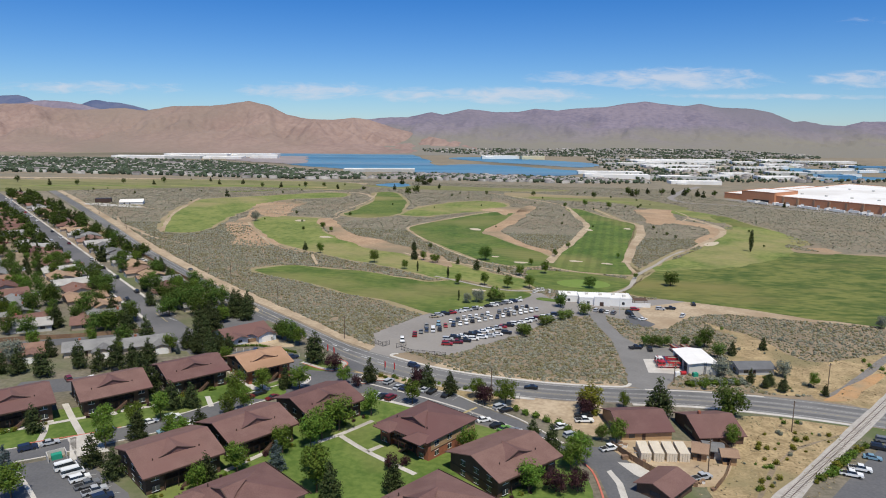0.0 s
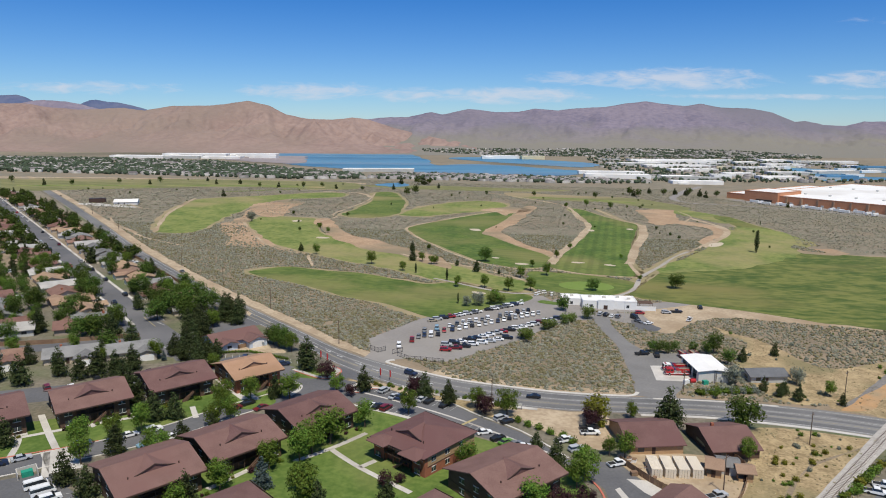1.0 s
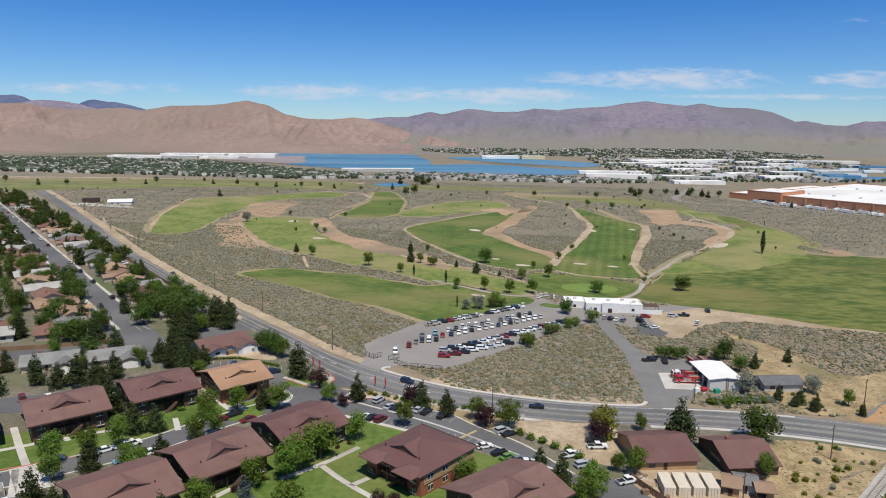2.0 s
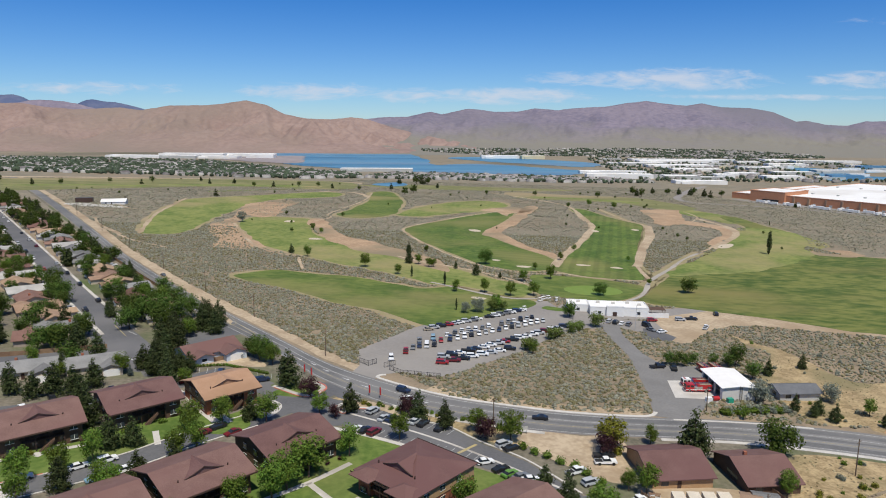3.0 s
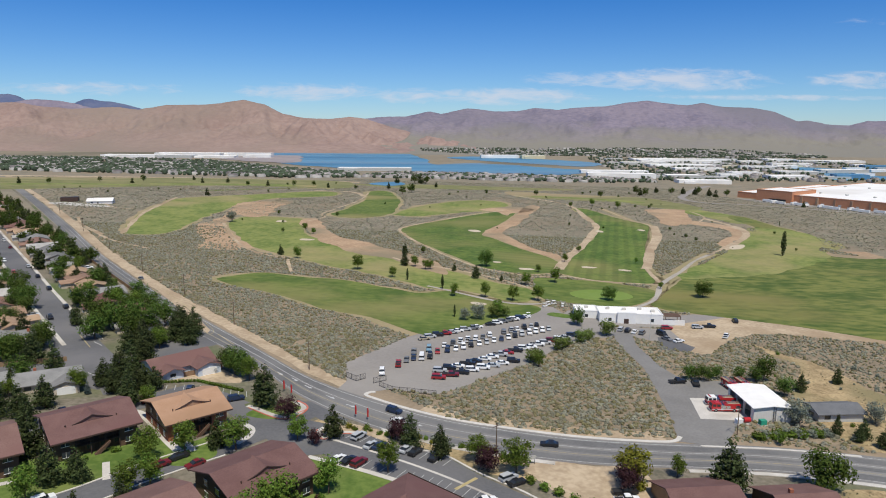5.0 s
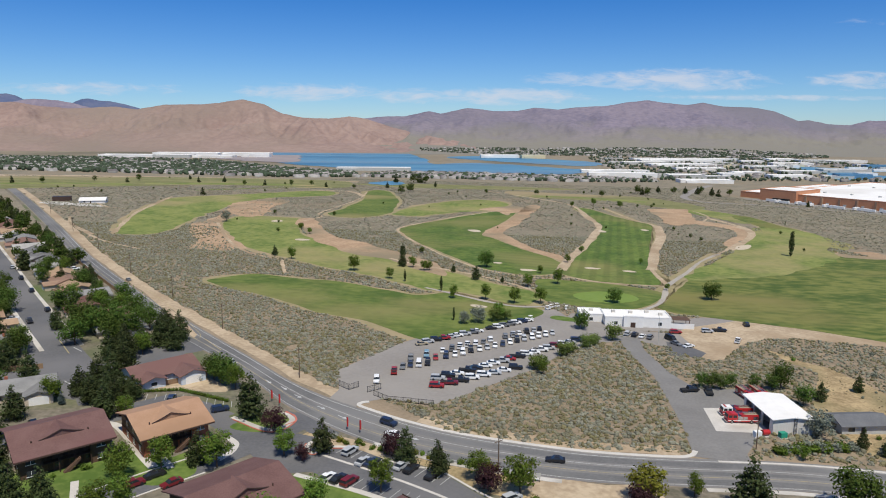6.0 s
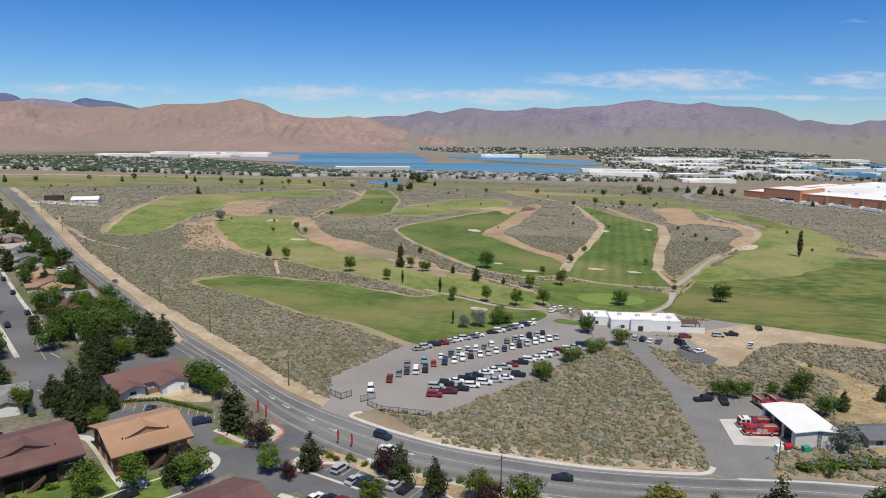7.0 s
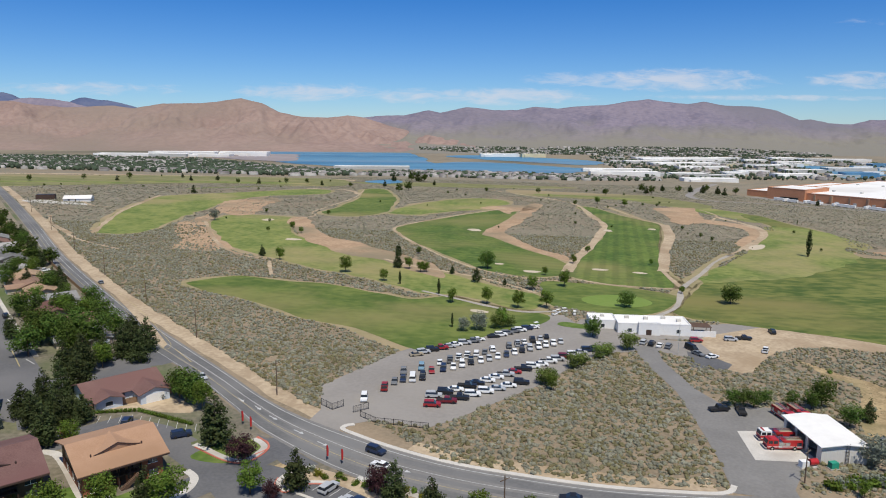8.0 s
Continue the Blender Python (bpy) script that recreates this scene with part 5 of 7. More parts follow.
    part("gablet_face", Geo().add([(q, yf + 0.1, z - 0.05) for q, z in arch] + [(q, yf + 0.1, zf - 0.15) for q, z in arch], [(n + i, n + i + 1, i + 1, i) for i in range(n - 1)]), roof_key, h, "shingled face of the gablet")
    rim = [(q, y, z + k) for y, k in ((yf - 0.12, 0.05), (yf - 0.12, -0.15), (yf + 0.12, -0.15), (yf + 0.12, 0.05)) for q, z in arch]
    part("gablet_rim", Geo().add(rim, [(a * n + i, ((a + 1) % 4) * n + i, ((a + 1) % 4) * n + i + 1, a * n + i + 1) for a in range(4) for i in range(n - 1)]), "brown_trim", h, "dark curved rim of the gablet")
    for q in (-0.3, 0.27):
        part("roof_vent", Geo().tube((q * w, -hd * 0.6, z1 + 0.9), (q * w, -hd * 0.6, z1 + 1.9), 0.16, 0.16), "brown_trim", h)
    fascia = Geo()
    for s in (-1, 1):
        fascia.box(-w / 2 - .1, w / 2 + .1, s * (d / 2 + .23) - .04, s * (d / 2 + .23) + .04, z1 - 0.42, z1 - 0.1)
    part("fascia", fascia, "brown_trim", h)
    for z in (0.9, 3.6):
        for s in (-1, 1):
            for q in (-hd * 0.62, -hd * 0.1, hd * 0.45):
                win = part("window", Geo().box(s * hw - .05, s * hw + .05, q - .8, q + .8, z, z + 1.25), "window_glass", h)
                part("window_frame", Geo().box(s * hw - .07, s * hw + .07, q - .9, q + .9, z - .12, z).box(s * hw - .07, s * hw + .07, q - .9, q + .9, z + 1.25, z + 1.35).box(s * hw - .065, s * hw + .065, q - .04, q + .04, z, z + 1.25), "white_paint", win)
            q = s * (hw - 2.1)
            win = part("window", Geo().box(q - .9, q + .9, -hd - .05, -hd + .05, z, z + 1.25), "window_glass", h)
            part("window_frame", Geo().box(q - 1, q + 1, -hd - .07, -hd + .07, z - .12, z).box(q - .04, q + .04, -hd - .065, -hd + .065, z, z + 1.25), "white_paint", win)
        for q in np.linspace(-hw + 6, hw - 6, 3):
            part("door", Geo().box(q - .5, q + .5, -hd + 1.54, -hd + 1.62, z - .85, z + 1.25), "brown_trim", h)
            part("window", Geo().box(q + .9, q + 2.1, -hd + 1.55, -hd + 1.63, z, z + 1.2), "window_glass", h)
    part("band", Geo().box(-hw - .04, hw + .04, -hd - .04 + 1.6, hd + .04, 2.5, 2.72), "brown_trim", h)
    return h


for q in APARTMENTS:
    apartment(*q, brick=q[2] < 0, hip=q[2] < 0)
apartment(-65.6, 230.8, 40, 17, 20, "orange_roof")


# ---- one-storey houses of the suburb ----
mat("roof_grey", (0.165, 0.162, 0.155), (0.245, 0.238, 0.228), 0.3, 0.9, fine=14, per_object=0.25)
mat("roof_tan", (0.27, 0.175, 0.115), (0.36, 0.24, 0.16), 0.3, 0.9, fine=14, per_object=0.2)
mat("roof_brown", (0.165, 0.090, 0.070), (0.235, 0.135, 0.105), 0.3, 0.9, fine=14, per_object=0.25)
mat("roof_pale", (0.30, 0.285, 0.265), (0.42, 0.40, 0.37), 0.3, 0.9, fine=14, per_object=0.15)
mat("roof_slate", (0.115, 0.118, 0.125), (0.165, 0.168, 0.175), 0.3, 0.9, fine=14)
mat("grey_wall", (0.42, 0.42, 0.40), (0.52, 0.52, 0.49), 0.3, 0.8)
WALLS = {"roof_grey": "house_wall", "roof_tan": "house_wall", "roof_brown": "house_wall", "roof_pale": "grey_wall"}
SAY = {"roof_grey": "grey", "roof_tan": "tan", "roof_brown": "red-brown", "roof_pale": "pale grey"}


def house(m, w, d, roof_key, wall_key, label, wing=True, chimney=True, openings=True):
    """A bungalow; its street side looks towards -y before it is turned."""
    h = thing("house", m, label, "house", "suburb houses")
    part("wall", Geo().box(-w / 2, w / 2, -d / 2, d / 2, -1.0, 2.75), wall_key, h)
    part("roof", roof_gable(Geo(), w, d, 2.7, d * 0.17, 0.7, 0.22), roof_key, h)
    for s in (-1, 1):
        g = Geo().profile([(-d / 2, 2.7), (d / 2, 2.7), (0, 2.7 + d * 0.165)], -0.1, 0.1)
        g.v = [(s * (w / 2 - 0.1) + p[1], p[0], p[2]) for p in g.v]
        part("gable", g, wall_key, h)
    if wing:
        a, b, k = w * 0.08, w / 2 - 0.4, d * 0.42
        part("garage", Geo().box(a, b, -d / 2 - k, -d / 2 + 0.2, -1.0, 2.65), wall_key, h)
        r = roof_gable(Geo(), k + d * 0.5, b - a, 2.62, (b - a) * 0.17, 0.55, 0.2)
        r.v = [((a + b) / 2 - p[1], p[0] - d / 2 - k / 2 + d * 0.25, p[2]) for p in r.v]
        part("garage_roof", r, roof_key, h)
        g = Geo().profile([(a, 2.6), (b, 2.6), ((a + b) / 2, 2.6 + (b - a) * 0.16)], -d / 2 - k, -d / 2 - k + 0.2)
        part("garage_gable", g, wall_key, h)
        door = part("garage_door", Geo().box((a + b) / 2 - 2.4, (a + b) / 2 + 2.4, -d / 2 - k - .05, -d / 2 - k + .02, -0.3, 2.15), "white_paint", h)
    if openings:
        part("door", Geo().box(-w * 0.06 - .5, -w * 0.06 + .5, -d / 2 - .05, -d / 2 + .02, 0, 2.1), "brown_trim", h)
        for x, y, tall in ((-w * 0.3, -d / 2, 1.2), (-w * 0.3, d / 2, 1.2), (w * 0.2, d / 2, 1.2)):
            part("window", Geo().box(x - .9, x + .9, y - .05, y + .05, 0.95, 0.95 + tall), "window_glass", h)
        for s in (-1, 1):
            part("window", Geo().box(s * w / 2 - .05, s * w / 2 + .05, -d * .2, d * .1, 1.0, 2.1), "window_glass", h)
    if chimney:
        part("chimney", Geo().box(-w * 0.22, -w * 0.22 + 0.8, 0.8, 1.6, 2.6, 2.7 + d * 0.17 + 0.7), "red_brick", h)
    return h


def hidden(i):
    return pose(-320 + 30 * i, -1000, gz(0, 0) + 4)


MODELS = []
for i, (key, w, d) in enumerate([("roof_grey", 17, 11.5), ("roof_tan", 16, 11), ("roof_brown", 17, 11.5), ("roof_pale", 16, 11), ("roof_grey", 16, 11), ("roof_tan", 17, 11), ("roof_brown", 16, 11.5)]):
    MODELS.append(house(hidden(i), w, d, key, WALLS[key], "one-storey suburban house with a %s shingle roof and garage" % SAY[key], True, i % 2 == 0))
PLAIN = []
for i, (key, w, d) in enumerate([("roof_grey", 17, 11.5), ("roof_tan", 16, 11), ("roof_brown", 17, 11.5), ("roof_pale", 16, 11), ("roof_brown", 16, 11)]):
    PLAIN.append(house(hidden(i + 8), w, d, key, WALLS[key], "distant one-storey house with a %s shingle roof" % SAY[key], True, False, False))
U, N2 = Vector((-0.6245, 0.781)), Vector((0.781, 0.6245))
BASE = Vector((-119.6, 287.0))
HOMES = []
lot = random.Random(11)
for offset, s0, s1, turn in ((20.5, 22, 640, 128.6 - 90), (-20.5, 22, 640, 128.6 + 90), (-50.5, 30, 620, 128.6 - 90), (-91, 45, 600, 128.6 + 90), (-121, 60, 560, 128.6 - 90), (-162, 100, 520, 128.6 + 90), (-192, 120, 480, 128.6 - 90)):
    s = s0
    while s < s1:
        p = BASE + U * s + N2 * (offset + lot.uniform(-1.5, 1.5))
        if p.x > -0.70 * p.y - 14:
            HOMES.append(p)
            copy_thing(lot.choice(MODELS if p.y < 420 else PLAIN), at(p.x, p.y, turn - 90 + lot.choice((0, 0, 0, 90)) + lot.uniform(-3, 3)))
        s += lot.uniform(16.5, 19.5)
for x, y, turn, i in ((-134, 248, 25, 0), (-116, 255, 28, 0), (-156, 240, 25, 2), (-178, 230, 25, 1), (-172, 274, 205, 3), (-150, 282, 205, 6)):
    HOMES.append(Vector((x, y)))
    copy_thing(MODELS[i], at(x, y, turn))
blue_house = house(at(-84, 273, 43), 19, 13, "brown_roof", "blue_wall", "pale blue one-storey house with a red-brown shingle roof", True, False)
wing = Geo().box(-8.6, -2.2, -9.6, -6.3, -1.0, 2.65)
part("wing", wing, "blue_wall", blue_house)
wr = roof_gable(Geo(), 8.5, 6.4, 2.62, 1.1, 0.55, 0.2)
wr.v = [(-5.4 - p[1], p[0] - 5.9, p[2]) for p in wr.v]
part("wing_roof", wr, "brown_roof", blue_house)
part("wing_gable", Geo().profile([(-8.6, 2.6), (-2.2, 2.6), (-5.4, 3.65)], -9.6, -9.4), "blue_wall", blue_house)
pane = part("window", Geo().box(-6.3, -4.6, -9.66, -9.58, 0.9, 2.0), "window_glass", blue_house)
part("window_frame", Geo().box(-6.45, -4.45, -9.68, -9.57, 0.78, 0.9).box(-6.45, -4.45, -9.68, -9.57, 2.0, 2.1), "white_paint", pane)
HOMES.append(Vector((-83.5, 272.5)))
house(at(117, 249.5, 4), 13.5, 8, "roof_slate", "grey_wall", "low grey house with a dark grey shingle roof", False, False)
house(at(58.0, 194.5, 6), 15, 17, "brown_roof", "tan_siding", "low brown-roofed workshop with tan wooden walls", False, False)
house(at(79.2, 193.0, 6), 13, 17, "brown_roof", "brown_siding", "low brown-roofed house beside a dry slope", False, True)
house(at(54.8, 156.8, 44), 11, 9, "brown_roof", "brown_siding", "small brown-roofed hut beside the drive", False, False)

# garden trees between the houses
for p in HOMES:
    far = p.y > 430
    for k in range(lot.choice((3, 4, 5)) + (2 if (p - BASE).dot(N2) < -10 else 1)):
        q = p + Vector((lot.uniform(-13, 13), lot.uniform(-13, 13)))
        away = abs((q - BASE).dot(N2))
        if (q.x > -98 and q.y < 300) or (q - p).length < 7.0 or in_house(q.x, q.y, 1) or away < 8.5 or any(inside(c, [q.x], [q.y])[0] for c in COVERED[-40:]) or not (-60 > q.x):
            continue
        kind = lot.choice("dddpgg") if not far else lot.choice("fffqqf")
        plant(kind, q.x, q.y, lot.uniform(5.5, 9.6) * (1.05 if far else 1.0), "garden trees")
for k in range(34):
    p = BASE + U * (18 + 17.5 * k + lot.uniform(-8, 8)) + N2 * (lot.uniform(29, 33.5))
    if lot.random() < 0.4:
        continue
    plant("p" if k % 3 else "d", p.x, p.y, lot.uniform(7, 12), "roadside trees")
for k in range(40):
    for side in (-1, 1):
        p = BASE + U * (16 + 15 * k + lot.uniform(-4, 4)) + N2 * side * (9.3 + lot.uniform(0, 1.5))
        if lot.random() < 0.42:
            plant(lot.choice("dgd") if p.y < 430 else lot.choice("fqf"), p.x, p.y, lot.uniform(6.5, 11), "street trees")

# ---- bushes ----
BUSH = []
for i, (key, name, lab) in enumerate((("leaf_green", "bush", "clipped round green garden bush"), ("leaf_silver", "bush", "round grey-green bush on gravel"), ("leaf_yellow", "bush", "loose yellow-green bush on gravel"), ("leaf_purple", "bush", "dark red-leaved bush on a lawn"))):
    b = thing(name, pose(-280 + 9 * i, -1100, gz(0, 0) + 4), lab, "bush")
    link("foliage", leaf_cards([(0, 0, 0.75, 0.78, 0.9), (0.35, 0.2, 0.55, 0.5, 0.9), (-0.3, -0.25, 0.6, 0.5, 0.9)], 260, 0.16, key, "foliage_" + key), b)
    part("stem", Geo().tube((0, 0, -0.2), (0, 0, 0.7), 0.05, 0.03, 5), "bark", b)
    BUSH.append(b)


def bush(i, x, y, h, group="bushes"):
    k = h / 1.5
    t = copy_thing(BUSH[i], at(x, y, lot.uniform(0, 360)) @ Matrix.Diagonal((k, k, k, 1)))
    t["group"] = group


for x, y in ((22.8, 204.4), (25.5, 201.4), (28.4, 199.4), (31.4, 196.4), (34.7, 194.6), (36.9, 190.9), (39.7, 186.4)):
    bush(0, x, y, 2.2, "bushes along the parking")
bush(2, 47.5, 203, 2.6, "bushes along the parking")
for k in range(34):
    u = k / 33
    bush(lot.choice((0, 2, 1, 0)), -25 + 44 * u + lot.uniform(-1.2, 1.2), 231.8 - 15.0 * u + lot.uniform(-1.6, 1.6), lot.uniform(1.0, 1.9), "bushes on the planting strip")
for x, y, turn, w, d in [(a[0], a[1], a[2], a[3], a[4]) for a in APARTMENTS[:8]]:
    for k in range(9):
        q = Matrix.Rotation(radians(turn), 2) @ Vector((lot.uniform(-w / 2, w / 2), -d / 2 - lot.uniform(0.6, 1.6)))
        bush(lot.choice((0, 0, 2, 3)), x + q.x, y + q.y, lot.uniform(0.8, 1.5), "bushes before the apartments")
for k in range(26):
    bush(0, -84 + k * 1.05, 262.5 - abs(k - 10) * 0.35 - k * 0.12, 1.1, "hedge bushes")
for k in range(34):
    bush(lot.choice((0, 0, 1)), 87 + k * 0.65, 232.3 + k * 0.09 + lot.uniform(-1.0, 1.0), lot.uniform(1.5, 2.8), "bushes before the fire station")
for k in range(14):
    bush(lot.choice((0, 2, 0)), 96 + k * 2.0, 163 + k * 1.75 + lot.uniform(-1, 1), lot.uniform(1.2, 2.8), "bushes by the railway")
for k in range(40):
    bush(lot.choice((0, 2, 2, 1)), *(lambda q: (q + lot.uniform(-1, 8), 148 + (q - 72) * 1.0 + lot.uniform(4, 22)))(lot.uniform(76, 112)), lot.uniform(0.6, 1.6), "bushes on the dry slope")

mat("tuft", (0.26, 0.21, 0.115), (0.37, 0.30, 0.18), 0.4, 0.95, c3=(0.17, 0.17, 0.085), per_island=0.3)


# ---- scrub: countless sagebrush ----
def ico():
    t = (1 + 5 ** 0.5) / 2
    v = np.array([(-1, t, 0), (1, t, 0), (-1, -t, 0), (1, -t, 0), (0, -1, t), (0, 1, t), (0, -1, -t), (0, 1, -t), (t, 0, -1), (t, 0, 1), (-t, 0, -1), (-t, 0, 1)], float)
    f = np.array([(0, 11, 5), (0, 5, 1), (0, 1, 7), (0, 7, 10), (0, 10, 11), (1, 5, 9), (5, 11, 4), (11, 10, 2), (10, 7, 6), (7, 1, 8), (3, 9, 4), (3, 4, 2), (3, 2, 6), (3, 6, 8), (3, 8, 9), (4, 9, 5), (2, 4, 11), (6, 2, 10), (8, 6, 7), (9, 8, 1)])
    keep = v[f].mean(1)[:, 2] > -0.9
    return v / np.linalg.norm(v[0]), f[keep]


def clumps(name, P, R, key, label, category, flat=0.75, rough=0.28, seed=1, soft=False):
    """Many rounded, uneven clumps in one mesh: P their feet, R their radii."""
    rng = np.random.default_rng(seed)
    v, f = ico()
    n = len(P)
    V = v[None] * (1 + rng.uniform(-rough, rough, (n, 12, 1)))
    w = rng.uniform(0, 6.28, n)
    c, s = np.cos(w)[:, None], np.sin(w)[:, None]
    V = np.stack([V[..., 0] * c - V[..., 1] * s, V[..., 0] * s + V[..., 1] * c, V[..., 2] * flat + flat * 0.7], -1) * R[:, None, None] + P[:, None, :]
    F = (f[None] + 12 * np.arange(n)[:, None, None]).reshape(-1, 3)
    ob = new(name, arrays(name, V.reshape(-1, 3), F, key))
    if soft:
        ob.data.shade_smooth()
    return tagged(ob, label, category, "", "stuff")


def twigs(name, P, R, cards, key, label, category, seed=2, size=(0.36, 0.64), lift=0.7):
    """Loose low shrubs in one mesh, each made of a few tilted leafy sprays."""
    rng = np.random.default_rng(seed)
    n = len(P)
    d = rng.normal(size=(n, cards, 3))
    d[..., 2] = np.abs(d[..., 2]) * 0.8 + 0.15
    d /= np.linalg.norm(d, axis=-1, keepdims=True)
    r = R[:, None, None]
    C = P[:, None, :] + d * r * rng.uniform(0.25, 0.95, (n, cards, 1)) * np.array([1, 1, 0.8])
    nrm = d * 0.7 + rng.normal(size=(n, cards, 3)) * 0.3 + np.array([0, 0, lift])
    nrm /= np.linalg.norm(nrm, axis=-1, keepdims=True)
    a = np.cross(nrm, rng.normal(size=(n, cards, 3)))
    a /= np.linalg.norm(a, axis=-1, keepdims=True)
    b = np.cross(nrm, a)
    s = r * rng.uniform(*size, (n, cards, 1))
    V = np.stack([C - a * s, C - b * s * .8 + nrm * s * .2, C + a * s, C + b * s * .8 + nrm * s * .2], 2).reshape(-1, 3)
    ob = new(name, arrays(name, V, np.arange(len(V)).reshape(-1, 4), key))
    return tagged(ob, label, category, "", "stuff")


def scatter(poly, per_m2, seed, avoid=True, patch=0.0, scale=0.05):
    """Random places inside an outline, off everything laid on the ground; patch leaves bare spots."""
    rng = np.random.default_rng(seed)
    xs, ys = [p[0] for p in poly], [p[1] for p in poly]
    n = int((max(xs) - min(xs)) * (max(ys) - min(ys)) * per_m2)
    x, y = rng.uniform(min(xs), max(xs), n), rng.uniform(min(ys), max(ys), n)
    ok = inside(poly, x, y)
    x, y = x[ok], y[ok]
    if avoid:
        for c in COVERED:
            cx, cy = [q[0] for q in c], [q[1] for q in c]
            box = (x > min(cx)) & (x < max(cx)) & (y > min(cy)) & (y < max(cy))
            if box.any():
                hit = np.zeros(len(x), bool)
                hit[box] = inside(c, x[box], y[box])
                x, y = x[~hit], y[~hit]
    for c in THIN:
        drop = inside(c, x, y) & (rng.uniform(0, 1, len(x)) < 0.62)
        x, y = x[~drop], y[~drop]
    if patch:
        keep = np.array([noise.noise((a * scale, b * scale, 0.0)) > -patch + rng.uniform(-0.15, 0.15) for a, b in zip(x, y)], bool)
        x, y = x[keep], y[keep]
    return x, y, np.array([gz(a, b) for a, b in zip(x, y)])


SCRUB = [p for p in [(-300, 604), (-204, 470), (-134, 380), (-92, 332), (-59, 294), (-27, 262), (-14, 259), (4, 240), (17, 236), (38, 231.5), (65, 231), (70, 232), (90, 229), (112, 226), (140, 222), (235, 290), (330, 380), (330, 420), (300, 604)]]
x, y, z = scatter(SCRUB, 0.68, 3, patch=0.64, scale=0.07)
extra = scatter([(-60, 300), (-27, 262), (-14, 259), (4, 240), (17, 236), (38, 231.5), (65, 231), (74, 318), (60, 322), (0, 257), (-30, 300)], 0.22, 33, patch=0.3, scale=0.12)
strip = scatter([(-130, 378), (-92, 334), (-59, 296), (-30, 264), (-26, 280), (-14, 312), (-2, 318), (-30, 345), (-85, 385)], 0.32, 34)
x, y, z = (np.concatenate(q) for q in zip((x, y, z), extra, strip))
R = (0.36 + 0.62 * np.random.default_rng(4).uniform(0, 1, len(x)) ** 1.4) * np.where(y > 380, 1.15, 1.0)
hue_rnd = np.random.default_rng(9).uniform(0, 1, len(x))
close = (y < 325) & (x > -62) & (x < 120)
for k, (pick, cards, size, key, lab) in enumerate(((close & (hue_rnd > 0.38), 18, (0.13, 0.25), "sage", "dense grey-green sagebrush on sandy ground"), (close & (hue_rnd <= 0.38), 15, (0.13, 0.25), "sage_olive", "olive-brown low brush among sagebrush"),
                                                   (~close & (hue_rnd > 0.24), 2, (0.22, 0.38), "sage", "grey-green sagebrush beside the fairways"), (~close & (hue_rnd <= 0.24), 2, (0.24, 0.42), "sage_olive", "olive-brown low brush beside the fairways"))):
    feet, reach = np.stack([x, y, z], 1)[pick], R[pick] * (1.12 if k < 2 else 1.0)
    lump_rng = np.random.default_rng(40 + k)
    for part_of, (near, big) in enumerate(((0.0, 0.60), (0.52, 0.44), (0.58, 0.40)) if k < 2 else ((0.0, 0.66),)):
        w = lump_rng.uniform(0, 6.283, len(feet))
        shift = np.stack([np.cos(w) * near * reach, np.sin(w) * near * reach, np.full(len(feet), -0.10)], 1)
        clumps("sagebrush", feet + shift, reach * big * lump_rng.uniform(0.8, 1.2, len(feet)), key, lab, "sagebrush", flat=0.86, rough=0.30, seed=20 + 5 * k + part_of, soft=True)
    twigs("sagebrush", feet, reach, cards, key, lab, "sagebrush", 2 + k, size, 0.5)
FAR_SCRUB = [(-640, 1060), (-300, 604), (300, 604), (340, 560), (390, 535), (400, 440), (620, 520), (640, 700), (560, 860), (425, 1060), (415, 1230), (-140, 1230), (-200, 1150), (-420, 1110)]
x, y, z = scatter(FAR_SCRUB, 0.10, 5, patch=0.45, scale=0.02)
R = np.random.default_rng(6).uniform(0.7, 1.4, len(x))
twigs("sagebrush", np.stack([x, y, z], 1), R * 1.4, 2, "sage", "distant grey-green sagebrush between fairways", "sagebrush", 12, (0.4, 0.62), 1.3)
x, y, z = scatter([(-28, 262), (-14, 259), (4, 240), (38, 231.5), (65, 231), (72, 320), (60, 320), (0, 257), (-20, 276), (-60, 330), (-62, 296)], 0.5, 15)
twigs("dry_tufts", np.stack([x, y, z], 1), np.random.default_rng(16).uniform(0.15, 0.42, len(x)), 7, "tuft", "dry straw tufts among sagebrush", "dry grass", 17, (0.3, 0.5))

for k, (poly, per) in enumerate((([(78, 186), (96, 206), (131, 199.5), (150, 208), (117, 180), (86, 148), (74, 144), (66, 158)], 0.28), ([(112, 230), (128, 227), (150, 216), (245, 300), (160, 266), (141, 295), (125, 320), (112, 262)], 0.22), ([(48, 150), (60, 110), (100, 120), (96, 150), (80, 146), (66, 158)], 0.2))):
    x, y, z = scatter(poly, per, 80 + k, avoid=False, patch=0.2, scale=0.08)
    twigs("dry_tufts", np.stack([x, y, z], 1), np.random.default_rng(k).uniform(0.18, 0.5, len(x)), 6, "tuft", "dry straw tufts and weeds on a slope", "dry grass", seed=90 + k)
for k in range(60):
    x, y = lot.uniform(112, 215), lot.uniform(228, 318)
    if inside(SCRUB, [x], [y])[0]:
        bush(lot.choice((0, 1, 1)), x, y, lot.uniform(0.7, 1.7), "bushes on the dry slope")

